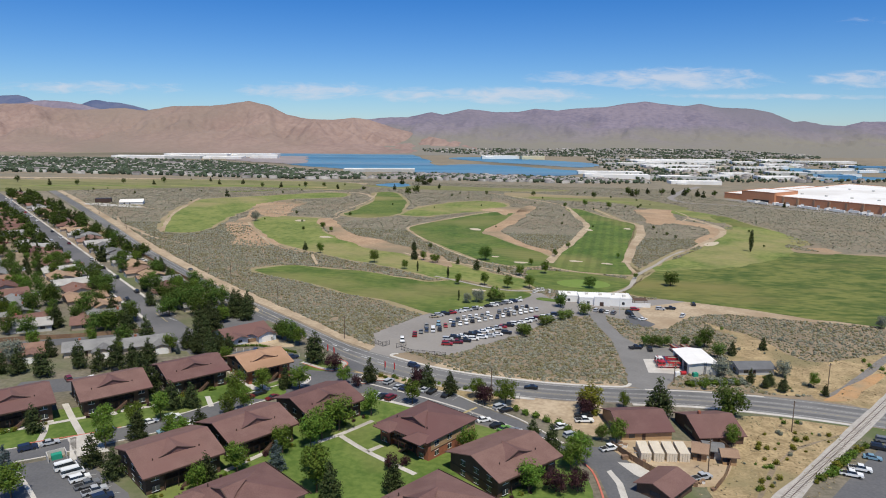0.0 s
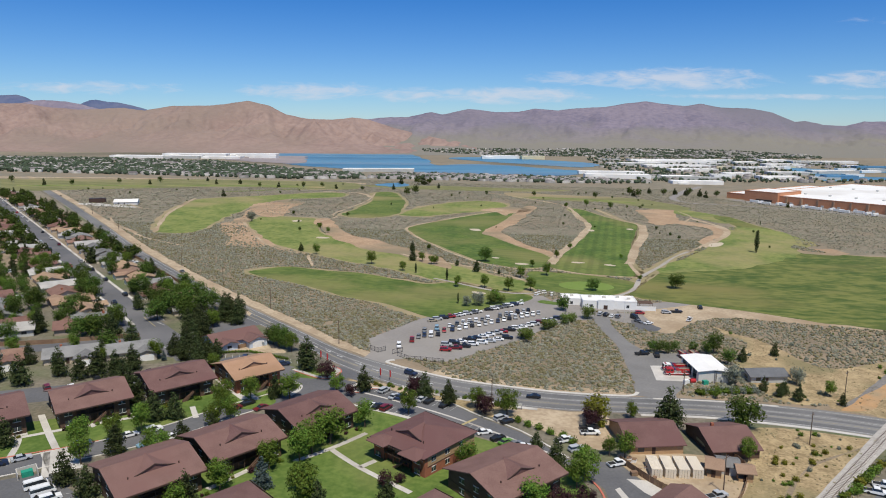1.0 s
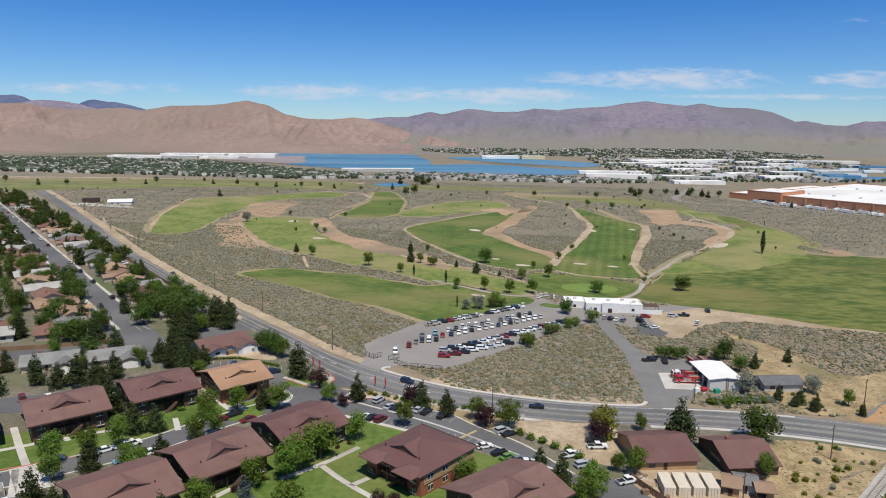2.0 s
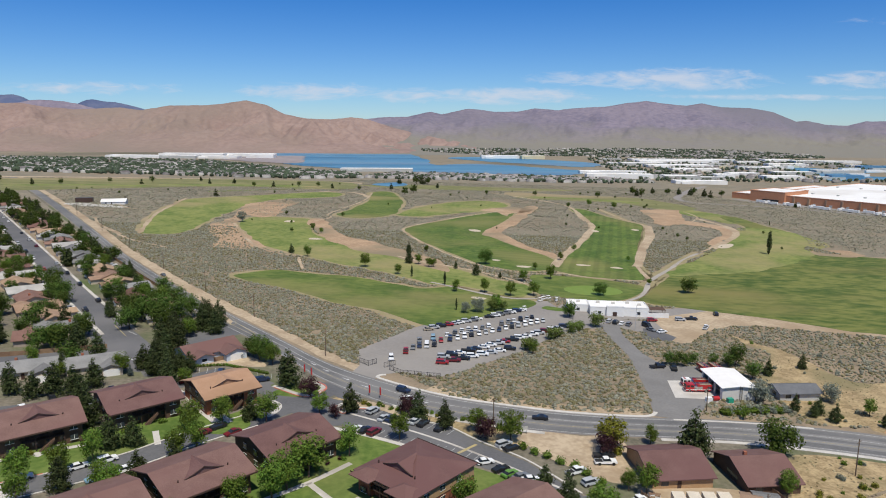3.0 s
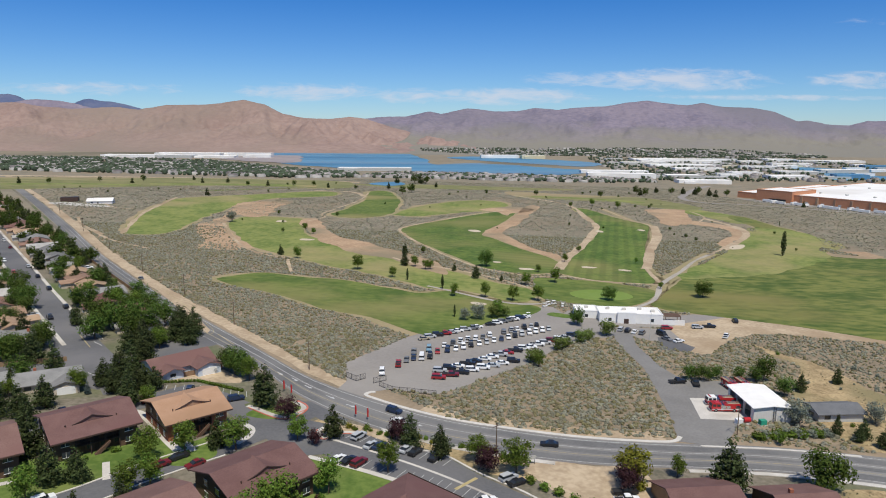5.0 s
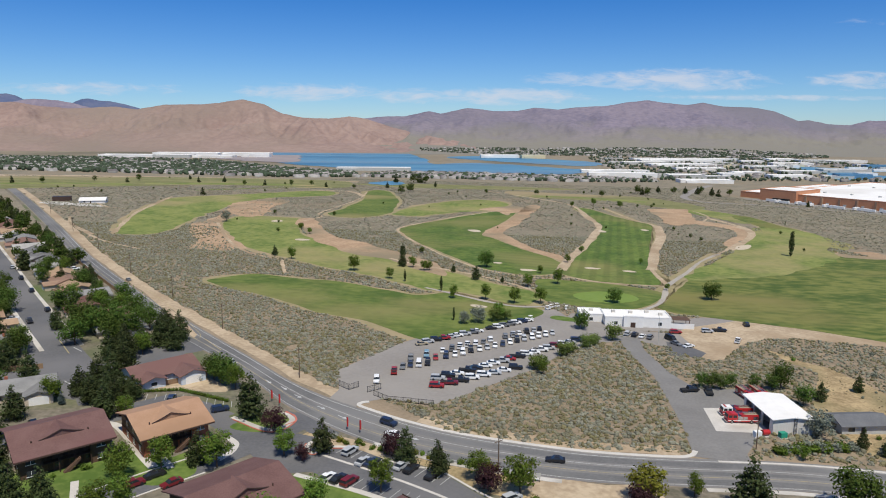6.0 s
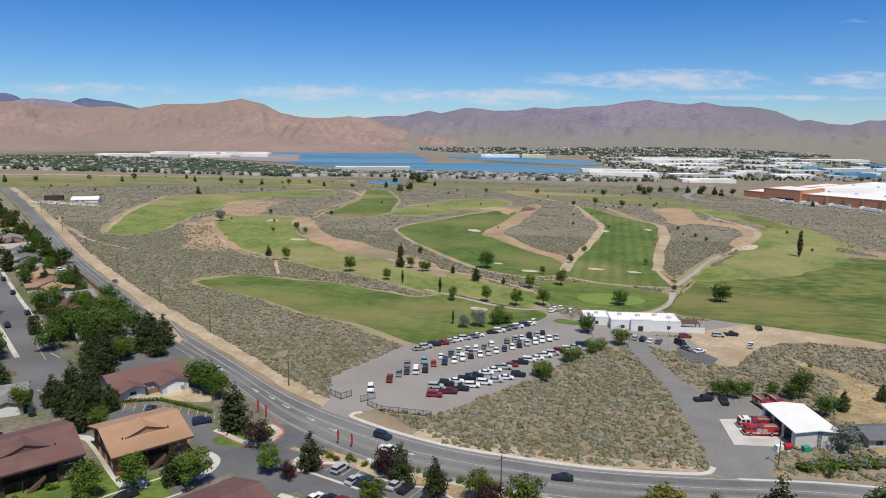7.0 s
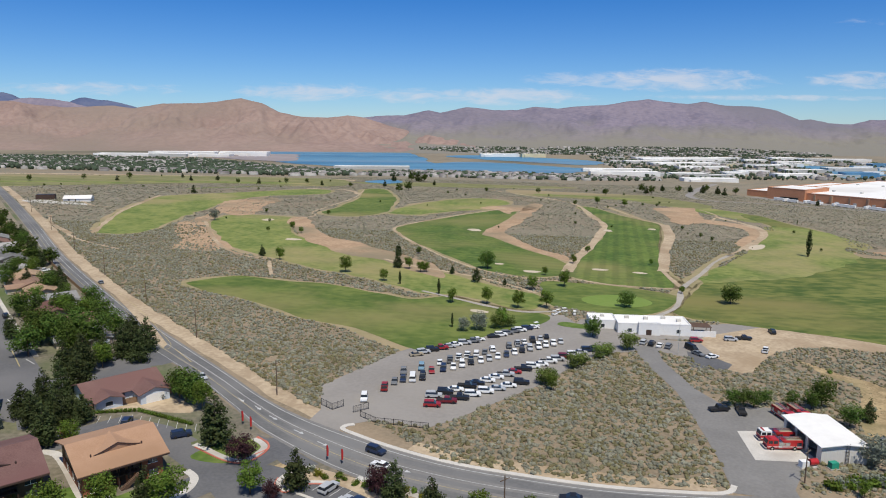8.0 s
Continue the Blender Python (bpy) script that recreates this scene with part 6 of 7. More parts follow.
# ---- cars ----
PAINT = {}
for name, c, rough in (("white", (0.75, 0.75, 0.74), 0.3), ("silver", (0.42, 0.43, 0.44), 0.3), ("grey", (0.16, 0.165, 0.17), 0.3), ("black", (0.02, 0.02, 0.022), 0.25), ("red", (0.30, 0.022, 0.024), 0.3), ("maroon", (0.15, 0.016, 0.022), 0.3), ("dark_blue", (0.020, 0.032, 0.070), 0.28), ("tan", (0.34, 0.29, 0.21), 0.35), ("green", (0.12, 0.25, 0.05), 0.35), ("pale_blue", (0.18, 0.30, 0.38), 0.3)):
    PAINT[name] = material("paint_" + name, c, tuple(v * 1.08 for v in c), 1.0, rough, spec=0.5)
mat("car_glass", (0.02, 0.024, 0.028), (0.03, 0.035, 0.04), 1.0, 0.06, spec=0.6)
mat("lamp_red", (0.30, 0.02, 0.02), (0.38, 0.03, 0.03), 1.0, 0.3)
SHAPES = {
    "sedan": dict(w=0.9, body=[(-2.3, .32), (2.3, .32), (2.38, .55), (2.25, .74), (1.1, .90), (-1.55, .98), (-2.25, .93), (-2.36, .6)], glass=[(1.0, .90), (.25, 1.40), (-.95, 1.42), (-1.75, .97)], top=[(.30, 1.36), (.2, 1.45), (-.95, 1.47), (-1.1, 1.37)], axle=(1.4, -1.4), r=.33),
    "suv": dict(w=0.96, body=[(-2.3, .40), (2.3, .40), (2.4, .70), (2.28, 1.0), (1.15, 1.12), (-2.3, 1.15), (-2.4, .7)], glass=[(1.1, 1.10), (.45, 1.70), (-2.0, 1.72), (-2.3, 1.14)], top=[(.5, 1.66), (.4, 1.79), (-2.0, 1.81), (-2.15, 1.68)], axle=(1.45, -1.45), r=.38),
    "pickup": dict(w=0.98, body=[(-2.85, .48), (2.75, .48), (2.85, .78), (2.7, 1.08), (1.4, 1.18), (-.75, 1.18), (-.78, 1.0), (-2.85, 1.0)], glass=[(1.35, 1.16), (.75, 1.76), (-.6, 1.78), (-.75, 1.16)], top=[(.8, 1.72), (.7, 1.85), (-.6, 1.87), (-.68, 1.74)], axle=(1.85, -1.75), r=.41),
    "van": dict(w=1.0, body=[(-2.6, .40), (2.5, .40), (2.62, .8), (2.3, 1.2), (-2.6, 1.25), (-2.65, .7)], glass=[(2.2, 1.18), (1.4, 1.98), (-2.5, 2.0), (-2.6, 1.24)], top=[(1.5, 1.95), (1.35, 2.2), (-2.4, 2.22), (-2.55, 1.95)], axle=(1.6, -1.6), r=.37)}
CARS = {}
for i, (kind, s) in enumerate(SHAPES.items()):
    c = thing("car" if kind != "pickup" else "pickup_truck", pose(-300 + 10 * i, -1150, gz(0, 0) + 4), "parked car", "car")
    body = part("body", Geo().profile(s["body"], -s["w"], s["w"], 0.06), "white_paint", c)
    top = part("roof", Geo().profile(s["top"], -s["w"] + .2, s["w"] - .2, 0.05), "white_paint", c)
    for o in (body, top):
        o.material_slots[0].link = "OBJECT"
    part("cabin_glass", Geo().profile(s["glass"], -s["w"] + .05, s["w"] - .05, 0.2), "car_glass", c)
    if kind == "pickup":
        # The bed is closed; a thin dark sheet lies on top of it.
        part("bed", Geo().box(-2.75, -.85, -.82, .82, 1.0, 1.012), "tyre", c, "flat dark sheet on the truck bed")
    for q in s["axle"]:
        for side in (-1, 1):
            wh = part("wheel", Geo().tube((q, side * (s["w"] - .2), s["r"]), (q, side * (s["w"] + .01), s["r"]), s["r"], s["r"], 12), "tyre", c)
    front = max(p[0] for p in s["body"])
    zf = s["body"][3][1] - 0.14
    for side in (-1, 1):
        part("headlight", Geo().box(front - .22, front - .03, side * (s["w"] - .3) - .18, side * (s["w"] - .3) + .18, zf - .06, zf + .06), "chrome", c)
    CARS[kind] = c
NAMES = {"sedan": "saloon car", "suv": "sport utility car", "pickup": "pickup truck", "van": "van"}
car_rnd = random.Random(21)


def car(kind, colour, x, y, turn, where="parked on asphalt", group="parked cars"):
    c = copy_thing(CARS[kind], at(x, y, turn, 0.06))
    tagged(c, "%s %s %s" % (colour.replace("_", " "), NAMES[kind], where), "car", group)
    for o in c.children:
        if o.name.split(".")[0] in ("body", "roof"):
            o.material_slots[0].material = PAINT[colour]
    return c


def any_car(x, y, turn, where="parked on asphalt", group="parked cars"):
    kind = car_rnd.choice(("sedan", "suv", "pickup", "suv", "pickup", "sedan"))
    colour = car_rnd.choice(("white", "white", "white", "white", "silver", "silver", "white", "white", "white", "white", "white", "white", "silver", "silver", "silver", "grey", "grey", "black", "black", "black", "black", "black", "maroon", "maroon", "red", "dark_blue"))
    return car(kind, colour, x, y, turn, where, group)


GROUP = "cars in the golf club car park"
for (x0, y0), (x1, y1), turn, n, fill in (((4.0, 299.5), (46, 332.5), -92, 15, 0.95), ((3.0, 305.5), (42, 338), 88, 14, 0.92), ((0.5, 318), (38.5, 350), 12, 15, 0.95), ((1.3, 270.5), (27, 289.5), -3, 8, 0.85), ((1.6, 277), (57, 326), -3, 19, 0.98)):
    for k in range(n):
        if car_rnd.random() < fill:
            u = k / (n - 1)
            any_car(x0 + (x1 - x0) * u + car_rnd.uniform(-.25, .25), y0 + (y1 - y0) * u + car_rnd.uniform(-.25, .25), turn + car_rnd.uniform(-4, 4), "parked in the golf club car park", GROUP)
for kind, colour, x, y, turn in (("suv", "white", -17.5, 273.6, -86), ("pickup", "red", -12.7, 282.4, 92), ("sedan", "grey", -10.2, 287.2, -90), ("pickup", "grey", -8, 296, -88), ("sedan", "dark_blue", -7.8, 289.6, -90), ("van", "white", -5, 290.2, 90), ("suv", "black", -2.1, 291.6, -90), ("suv", "pale_blue", -2.7, 300, -90), ("sedan", "red", .5, 297.7, -88), ("sedan", "tan", -4.8, 312.8, 20), ("suv", "silver", -2.6, 315.4, 20)):
    car(kind, colour, x, y, turn, "parked in the golf club car park", GROUP)
for k, (x, y, turn) in enumerate([(-105.6, 171.3, 38), (-109.5, 167.8, 38), (-95.2, 180.4, 40), (-85.3, 186.4, 42), (-80.2, 190, 44), (-78.6, 181.2, 222), (-74.0, 185.5, 225), (-62.8, 206.6, 48), (-55, 207.6, 228), (-60, 211, 48)]):
    car(("sedan", "suv", "sedan", "sedan", "suv", "sedan", "sedan", "suv", "sedan", "sedan")[k], ("silver", "dark_blue", "white", "white", "white", "pale_blue", "white", "maroon", "maroon", "black")[k], x, y, turn, "parked along the apartment street", "cars at the apartments")
for k in range(6):
    car(("van", "van", "suv", "pickup", "pickup", "suv")[k], ("white", "white", "white", "grey", "silver", "dark_blue")[k], -94.2 + 3.15 * k, 158.3 - 2.7 * k, 40, "parked nose-in at the apartments", "cars at the apartments")
for k, (kind, colour, x, y, turn) in enumerate([("suv", "silver", -19.1, 225, 58), ("sedan", "silver", -15.4, 220.2, 58), ("sedan", "dark_blue", -13.3, 220, 58), ("sedan", "silver", -6.4, 218.6, 58), ("sedan", "black", -4.1, 217.3, 58), ("sedan", "black", .8, 214.6, 58), ("suv", "maroon", -17.3, 210.6, 58), ("sedan", "black", -19.9, 211.8, 58), ("sedan", "white", -22.4, 212.2, 58), ("sedan", "white", 12.2, 195.4, 20), ("sedan", "black", 15.9, 191.9, 35), ("sedan", "green", 17.9, 189.6, 40), ("sedan", "grey", 20.4, 188.4, 35), ("sedan", "white", 22.8, 187, 10), ("suv", "silver", 17.8, 205.6, 35), ("sedan", "black", 19.6, 203.6, 35), ("pickup", "white", 34.5, 191.6, 25), ("suv", "silver", 37, 186.4, 25), ("pickup", "black", 43.4, 200.8, 2), ("pickup", "white", 43, 197.2, 2), ("pickup", "white", 46.3, 178.6, 20)]):
    car(kind, colour, x, y, turn, "parked at the apartments", "cars at the apartments")
for k in range(9):
    any_car(-132 + 6.2 * k + car_rnd.uniform(-1, 1), 211.5 + 4.1 * k + (2.5 if k % 2 else 0), 128, "parked behind the apartments", "cars at the apartments")
for x, y, turn in ((-73, 253.5, 100), (-57.5, 247.5, 30)):
    car("suv", "dark_blue", x, y, turn, "parked behind a hedge", "cars at the apartments")
for k in range(34):
    side = 1 if k % 2 else -1
    p = BASE + U * (20 + 17 * k + car_rnd.uniform(-5, 5)) + N2 * side * 4.2
    if car_rnd.random() < 0.8:
        any_car(p.x, p.y, 128.6 + (0 if side > 0 else 180), "parked along the residential street", "cars on the street")
for k in range(len(HOMES)):
    p = HOMES[k] + Vector((car_rnd.uniform(-3, 3), car_rnd.uniform(-2, 2))) + N2 * (10.5 if k % 2 else -10.5)
    if car_rnd.random() < 0.3 and not any(inside(c, [p.x], [p.y])[0] for c in COVERED[-12:]):
        any_car(p.x, p.y, 38.6, "parked on a house drive", "cars at the houses")
for kind, colour, x, y, turn in (("suv", "silver", 76.4, 334.4, 60), ("suv", "black", 78.9, 333, 60), ("sedan", "white", 81.4, 331.6, 60), ("suv", "grey", 84.1, 330.4, 60), ("suv", "red", 96.9, 338.7, 0), ("suv", "silver", 110.9, 341.6, -4), ("pickup", "black", 116.6, 343.6, -6), ("van", "black", 91.6, 328.6, -70), ("sedan", "grey", 91.9, 323.0, -60), ("sedan", "white", 95.8, 320.4, 25), ("pickup", "white", 118, 329.1, 60), ("suv", "black", 132.1, 353.9, 80)):
    car(kind, colour, x, y, turn, "parked beside the clubhouse", "cars at the clubhouse")
for x, y, turn in ((79.6, 273.6, 10), (85.2, 272.7, 80)):
    car("pickup", "black", x, y, turn, "parked behind the fire station", "cars at the fire station")
car("suv", "dark_blue", -11.2, 242.2, -32, "on the bend of the main road", "cars on the road")
car("sedan", "white", -9.5, 235.4, 148, "on the bend of the main road", "cars on the road")
car("sedan", "grey", -152.8, 402.5, 128, "on the straight main road", "cars on the road")
car("sedan", "black", 30, 224, 172, "on the main road", "cars on the road")
car("sedan", "silver", -66, 286, -52, "on the straight main road", "cars on the road")
for k, (x, y) in enumerate([(107.6, 167.8), (111.9, 171.1), (119.6, 178.2), (125.6, 184.7), (130.1, 189.6)]):
    car(("pickup", "pickup", "sedan", "suv", "suv")[k], ("white", "white", "pale_blue", "black", "grey")[k], x, y, -25, "parked beside the railway", "cars beside the railway")
car("pickup", "silver", 66.5, 163.5, 20, "parked in the yard")


# ---- golf clubhouse ----
def flat_building(name, m, blocks, wall_key, roof_key, label, category, parapet=0.35, windows=True):
    """A flat-roofed building of blocks (x0, x1, y0, y1, height)."""
    h = thing(name, m, label, category)
    for x0, x1, y0, y1, z in blocks:
        part("wall", Geo().box(x0, x1, y0, y1, -2.0, z), wall_key, h)
        part("roof", Geo().box(x0 + .25, x1 - .25, y0 + .25, y1 - .25, z, z + 0.06), roof_key, h)
        rim = Geo().box(x0 - .05, x1 + .05, y0 - .05, y0 + .25, z, z + parapet).box(x0 - .05, x1 + .05, y1 - .25, y1 + .05, z, z + parapet)
        rim.box(x0 - .05, x0 + .25, y0 + .25, y1 - .25, z, z + parapet).box(x1 - .25, x1 + .05, y0 + .25, y1 - .25, z, z + parapet)
        part("parapet", rim, wall_key, h)
        if windows:
            n = int((x1 - x0) / 9)
            for k in range(n):
                q = x0 + (k + 0.5) * (x1 - x0) / n
                win = part("window", Geo().box(q - .7, q + .7, y0 - .05, y0 + .05, 0.9, 2.3), "window_glass", h)
                part("window_frame", Geo().box(q - .8, q + .8, y0 - .07, y0 + .04, 0.78, 0.9).box(q - .8, q + .8, y0 - .07, y0 + .04, 2.3, 2.4), "white_paint", win)
    return h


club = flat_building("clubhouse", at(84.4, 352.8, -4.8), [(-13.5, 13.5, -6, 6, 4.0), (-23.5, -13.5, -1, 9, 3.6), (-6, 2, -7.2, -6, 4.6)], "white_paint", "white_roof", "long low white golf clubhouse with a flat white roof", "clubhouse")
part("door", Geo().box(-3.2, -1.2, -7.26, -7.18, 0, 2.3), "brown_trim", club)
for q, r in ((-9, 2), (-2, 1), (5, 2.5), (10, -1), (-18, 5)):
    part("rooftop_unit", Geo().box(q - .8, q + .8, r - .6, r + .6, 4.0 if q > -13 else 3.6, 5.0 if q > -13 else 4.5), "concrete", club)
part("annex_wall", Geo().box(13.6, 23, -5.4, -5.1, -0.5, 1.8), "white_paint", club, "low white yard wall")
part("awning", Geo().box(15, 22, -3, 3, 2.6, 2.75).box(15.2, 15.4, -2.8, -2.6, -0.5, 2.6).box(21.6, 21.8, -2.8, -2.6, -0.5, 2.6).box(15.2, 15.4, 2.6, 2.8, -0.5, 2.6).box(21.6, 21.8, 2.6, 2.8, -0.5, 2.6), "brown_siding", club, "brown shade roof on posts")

# ---- fire station ----
mat("metal_wall", (0.60, 0.57, 0.52), (0.68, 0.65, 0.60), 0.8, 0.55, fine=6, stretch=(6, 6, 0.3))
st = thing("fire_station", at(96.4, 252.3, 1.2), "white metal fire station with open vehicle doors", "fire station")
part("wall", Geo().box(-5.4, 5.4, -8.5, -8.2, -1, 4.4).box(-5.4, 5.4, 8.2, 8.5, -1, 4.4).box(5.1, 5.4, -8.2, 8.2, -1, 4.4).box(-5.4, -5.1, -8.2, -6.6, -1, 4.4).box(-5.4, -5.1, -2.6, -1.6, -1, 4.4).box(-5.4, -5.1, 2.4, 3.4, -1, 4.4).box(-5.4, -5.1, 7.2, 8.2, -1, 4.4).box(-5.4, -5.1, -6.6, 7.2, 3.9, 4.4), "metal_wall", st, "pale ribbed metal walls")
rf = roof_gable(Geo(), 17.2, 10.9, 4.45, 0.55, 0.5, 0.18)
rf.v = [(-p[1], p[0], p[2]) for p in rf.v]
part("roof", rf, "white_roof", st, "low white metal roof")
for s in (-1, 1):
    part("gable", Geo().profile([(-5.4, 4.38), (5.4, 4.38), (0, 4.9)], s * 8.35 - .12, s * 8.35 + .12), "metal_wall", st)
part("floor_slab", Geo().box(-5.1, 5.1, -8.2, 8.2, -0.5, 0.12), "concrete", st)
part("door", Geo().box(1.6, 2.6, -8.56, -8.48, 0.1, 2.2), "grey_wall", st)
ladder = Geo().box(0.2, 0.28, -8.75, -8.67, 0.1, 5.2).box(0.9, 0.98, -8.75, -8.67, 0.1, 5.2)
for k in range(14):
    ladder.box(0.28, 0.9, -8.74, -8.68, 0.4 + k * 0.34, 0.46 + k * 0.34)
part("ladder", ladder, "dark_metal", st)

mat("fire_red", (0.42, 0.022, 0.024), (0.50, 0.032, 0.032), 0.6, 0.3, spec=0.5)
mat("tank_green", (0.02, 0.26, 0.17), (0.03, 0.32, 0.21), 0.6, 0.5)


mat("container_canvas", (0.30, 0.26, 0.18), (0.42, 0.37, 0.27), 1.5, 0.9)


def fire_engine(x, y, turn, cab="fire_red"):
    e = thing("fire_engine", at(x, y, turn, 0.07), "red fire engine with a white-topped cab and a roof ladder" if cab == "white_paint" else "red fire engine with steel lockers and a roof ladder", "fire engine", "fire engines")
    part("cab", Geo().profile([(1.5, .6), (4.2, .6), (4.3, 1.35), (4.28, 1.62), (1.5, 1.62)], -1.22, 1.22, .03), "fire_red", e)
    part("cab_top", Geo().profile([(1.5, 1.62), (4.28, 1.62), (4.05, 2.62), (3.8, 2.75), (1.5, 2.75)], -1.19, 1.19, .08), cab, e)
    part("windscreen", Geo().profile([(4.20, 1.68), (4.31, 1.68), (4.13, 2.5), (4.02, 2.5)], -1.02, 1.02), "car_glass", e)
    for s in (-1, 1):
        for q in (1.75, 3.0):
            part("side_window", Geo().box(q, q + .95, s * 1.14 - .07, s * 1.14 + .07, 1.72, 2.4), "car_glass", e)
        for q in (-4.0, -1.2, 0.1):
            part("locker", Geo().box(q, q + 1.15, s * 1.2 - .05, s * 1.2 + .05, 1.15, 2.0), "chrome", e, "steel roller locker")
        part("stripe", Geo().box(-4.2, 4.2, s * 1.215 - .03, s * 1.215 + .03, .86, 1.02), "white_paint", e, "white side stripe")
    part("body", Geo().box(-4.2, 0.5, -1.2, 1.2, .6, 2.3).box(-4.3, 4.2, -1.15, 1.15, .45, .62).box(-4.2, 0.5, -1.2, -1.0, 2.3, 2.55).box(-4.2, 0.5, 1.0, 1.2, 2.3, 2.55), "fire_red", e)
    part("pump_panel", Geo().box(0.55, 1.45, -1.15, 1.15, .6, 2.2), "chrome", e, "steel pump panel")
    part("hose_bed", Geo().box(-4.1, -0.6, -.95, .95, 2.31, 2.45), "container_canvas", e, "pale hoses on the open top")
    lad = Geo().box(-4.3, 1.8, -.45, -.35, 2.75, 2.87).box(-4.3, 1.8, .35, .45, 2.75, 2.87)
    for k in range(16):
        lad.box(-4.2 + k * .38, -4.12 + k * .38, -.35, .35, 2.78, 2.84)
    lad.box(-3.5, -3.4, -.4, .4, 2.5, 2.78).box(.8, .9, -.4, .4, 2.5, 2.78)
    part("ladder", lad, "chrome", e)
    part("beacon", Geo().box(3.2, 3.6, -.9, .9, 2.7, 2.9), "lamp_red", e)
    part("bumper", Geo().box(4.25, 4.6, -1.15, 1.15, .5, .8), "chrome", e)
    for q in (3.0, -2.4):
        for s in (-1, 1):
            w = part("wheel", Geo().tube((q, s * .95, .52), (q, s * 1.25, .52), .52, .52, 14), "tyre", e)
            part("rim", Geo().tube((q, s * 1.2, .52), (q, s * 1.27, .52), .28, .25, 10), "chrome", w)
    return e


fire_engine(86.0, 251.2, 180)
fire_engine(86.6, 256.0, 180, "white_paint")
fire_engine(95.4, 269.4, -82)
fire_engine(99.8, 270.0, -84)
for x, y, key, lab in ((86.2, 241.6, "white_paint", "white storage tank on the ground"), (88.6, 242.2, "fire_red", "red fuel tank on legs"), (92.8, 241.4, "tank_green", "green metal box on a concrete pad")):
    t = thing("tank", at(x, y, 10), lab, "tank")
    part("shell", Geo().box(-.9, .9, -.7, .7, .25, 1.7) if key != "fire_red" else Geo().tube((-1.0, 0, 1.2), (1.0, 0, 1.2), .75, .75, 14), key, t)
    part("base", Geo().box(-1.1, 1.1, -.85, .85, -.2, .28), "concrete", t)

# ---- yard with containers and sheds ----
mat("container_tan", (0.60, 0.53, 0.42), (0.70, 0.62, 0.50), 0.5, 0.7, bump=0.01)
for k in range(4):
    c = thing("shipping_container", at(55.0 + 3.55 * k, 175.6 + 0.15 * k, -4), "tan ribbed shipping container in a yard", "container", "shipping containers")
    part("body", Geo().box(-1.35, 1.35, -3.2, 4.3, -.3, 2.5), "container_tan", c)
    rib = Geo()
    for q in np.linspace(-3.0, 4.1, 16):
        rib.box(-1.39, 1.39, q - .1, q + .1, 0, 2.54)
    part("ribs", rib, "container_tan", c)
    part("door_bars", Geo().box(-.7, -.64, -3.27, -3.2, .1, 2.4).box(.64, .7, -3.27, -3.2, .1, 2.4).box(-.03, .03, -3.25, -3.2, .1, 2.4), "chrome", c)
for x, y, turn, w, d, key, wall in ((70.8, 176.5, -20, 3.4, 6, "roof_tan", "tan_siding"), (74.6, 177.5, -15, 4.5, 5, "roof_grey", "grey_wall"), (77.5, 174, -10, 3.5, 4.5, "roof_tan", "tan_siding")):
    house(at(x, y, turn), w, d, key, wall, "small wooden yard shed with a pitched roof", False, False)
junk = random.Random(8)
for k in range(14):
    x, y = junk.uniform(49, 54), junk.uniform(171, 182)
    if k > 8:
        x, y = junk.uniform(62, 68), junk.uniform(157, 162)
    b = thing("crate", at(x, y, junk.uniform(0, 90)), "weathered storage crate in the yard", "crate", "crates in the yard")
    s = junk.uniform(.4, .9)
    part("box", Geo().box(-s, s, -s * .7, s * .7, -.1, s * 1.2), junk.choice(("white_paint", "grey_wall", "fence_wood")), b)
    part("lid", Geo().box(-s - .04, s + .04, -s * .7 - .04, s * .7 + .04, s * 1.2, s * 1.2 + .08), "fence_wood", b)


# ---- fences, gates, poles ----
def board_fence(pts, high, label, key="fence_wood", step=0.32):
    """Panels of upright boards, alternately a little proud, between posts."""
    f = thing("fence", Matrix(), label, "fence", "wooden fences")
    line = spline(pts, steps=4)
    for a, b in zip(line, line[1:]):
        n = max(2, int((b - a).length / step))
        d = (b - a).normalized()
        s = Vector((-d.y, d.x))
        front = []
        for k in range(n):
            for e in (0.0, 1.0):
                front.append(a.lerp(b, (k + e) / n) + s * (0.03 if k % 2 else 0.06))
        ring = front + [b - s * 0.03, a - s * 0.03]
        m = len(ring)
        lo = [(p.x, p.y, gz(p.x, p.y) - 0.2) for p in ring]
        hi = [(p.x, p.y, gz(p.x, p.y) + high + 0.05 * noise.noise((p.x, p.y, 0))) for p in ring]
        part("panel", Geo().add(lo + hi, [(i, i + m, (i + 1) % m + m, (i + 1) % m) for i in range(m)] + [tuple(range(m, 2 * m))]), key, f)
        part("post", Geo().box(a.x - .08, a.x + .08, a.y - .08, a.y + .08, gz(a.x, a.y) - .2, gz(a.x, a.y) + high + .1), key, f)
    return f


board_fence([(47.5, 181), (50, 175), (53, 169), (56, 165.5), (60, 167)], 1.8, "tall brown board fence beside the drive")
board_fence([(79, 186), (80, 178), (74, 166), (68, 158)], 1.7, "grey weathered board fence round the yard")
board_fence([(-200, 238.5), (-172, 256.5), (-150, 264), (-134, 271), (-122, 276)], 1.7, "orange-brown board fence along a garden")
board_fence([(-77, 281), (-70, 274), (-78, 266), (-90, 258)], 1.6, "grey board fence round a garden")
board_fence([BASE + U * s + N2 * 35.5 for s in (34, 120, 250, 420, 600)], 1.7, "weathered board fence along the main road", step=0.6)


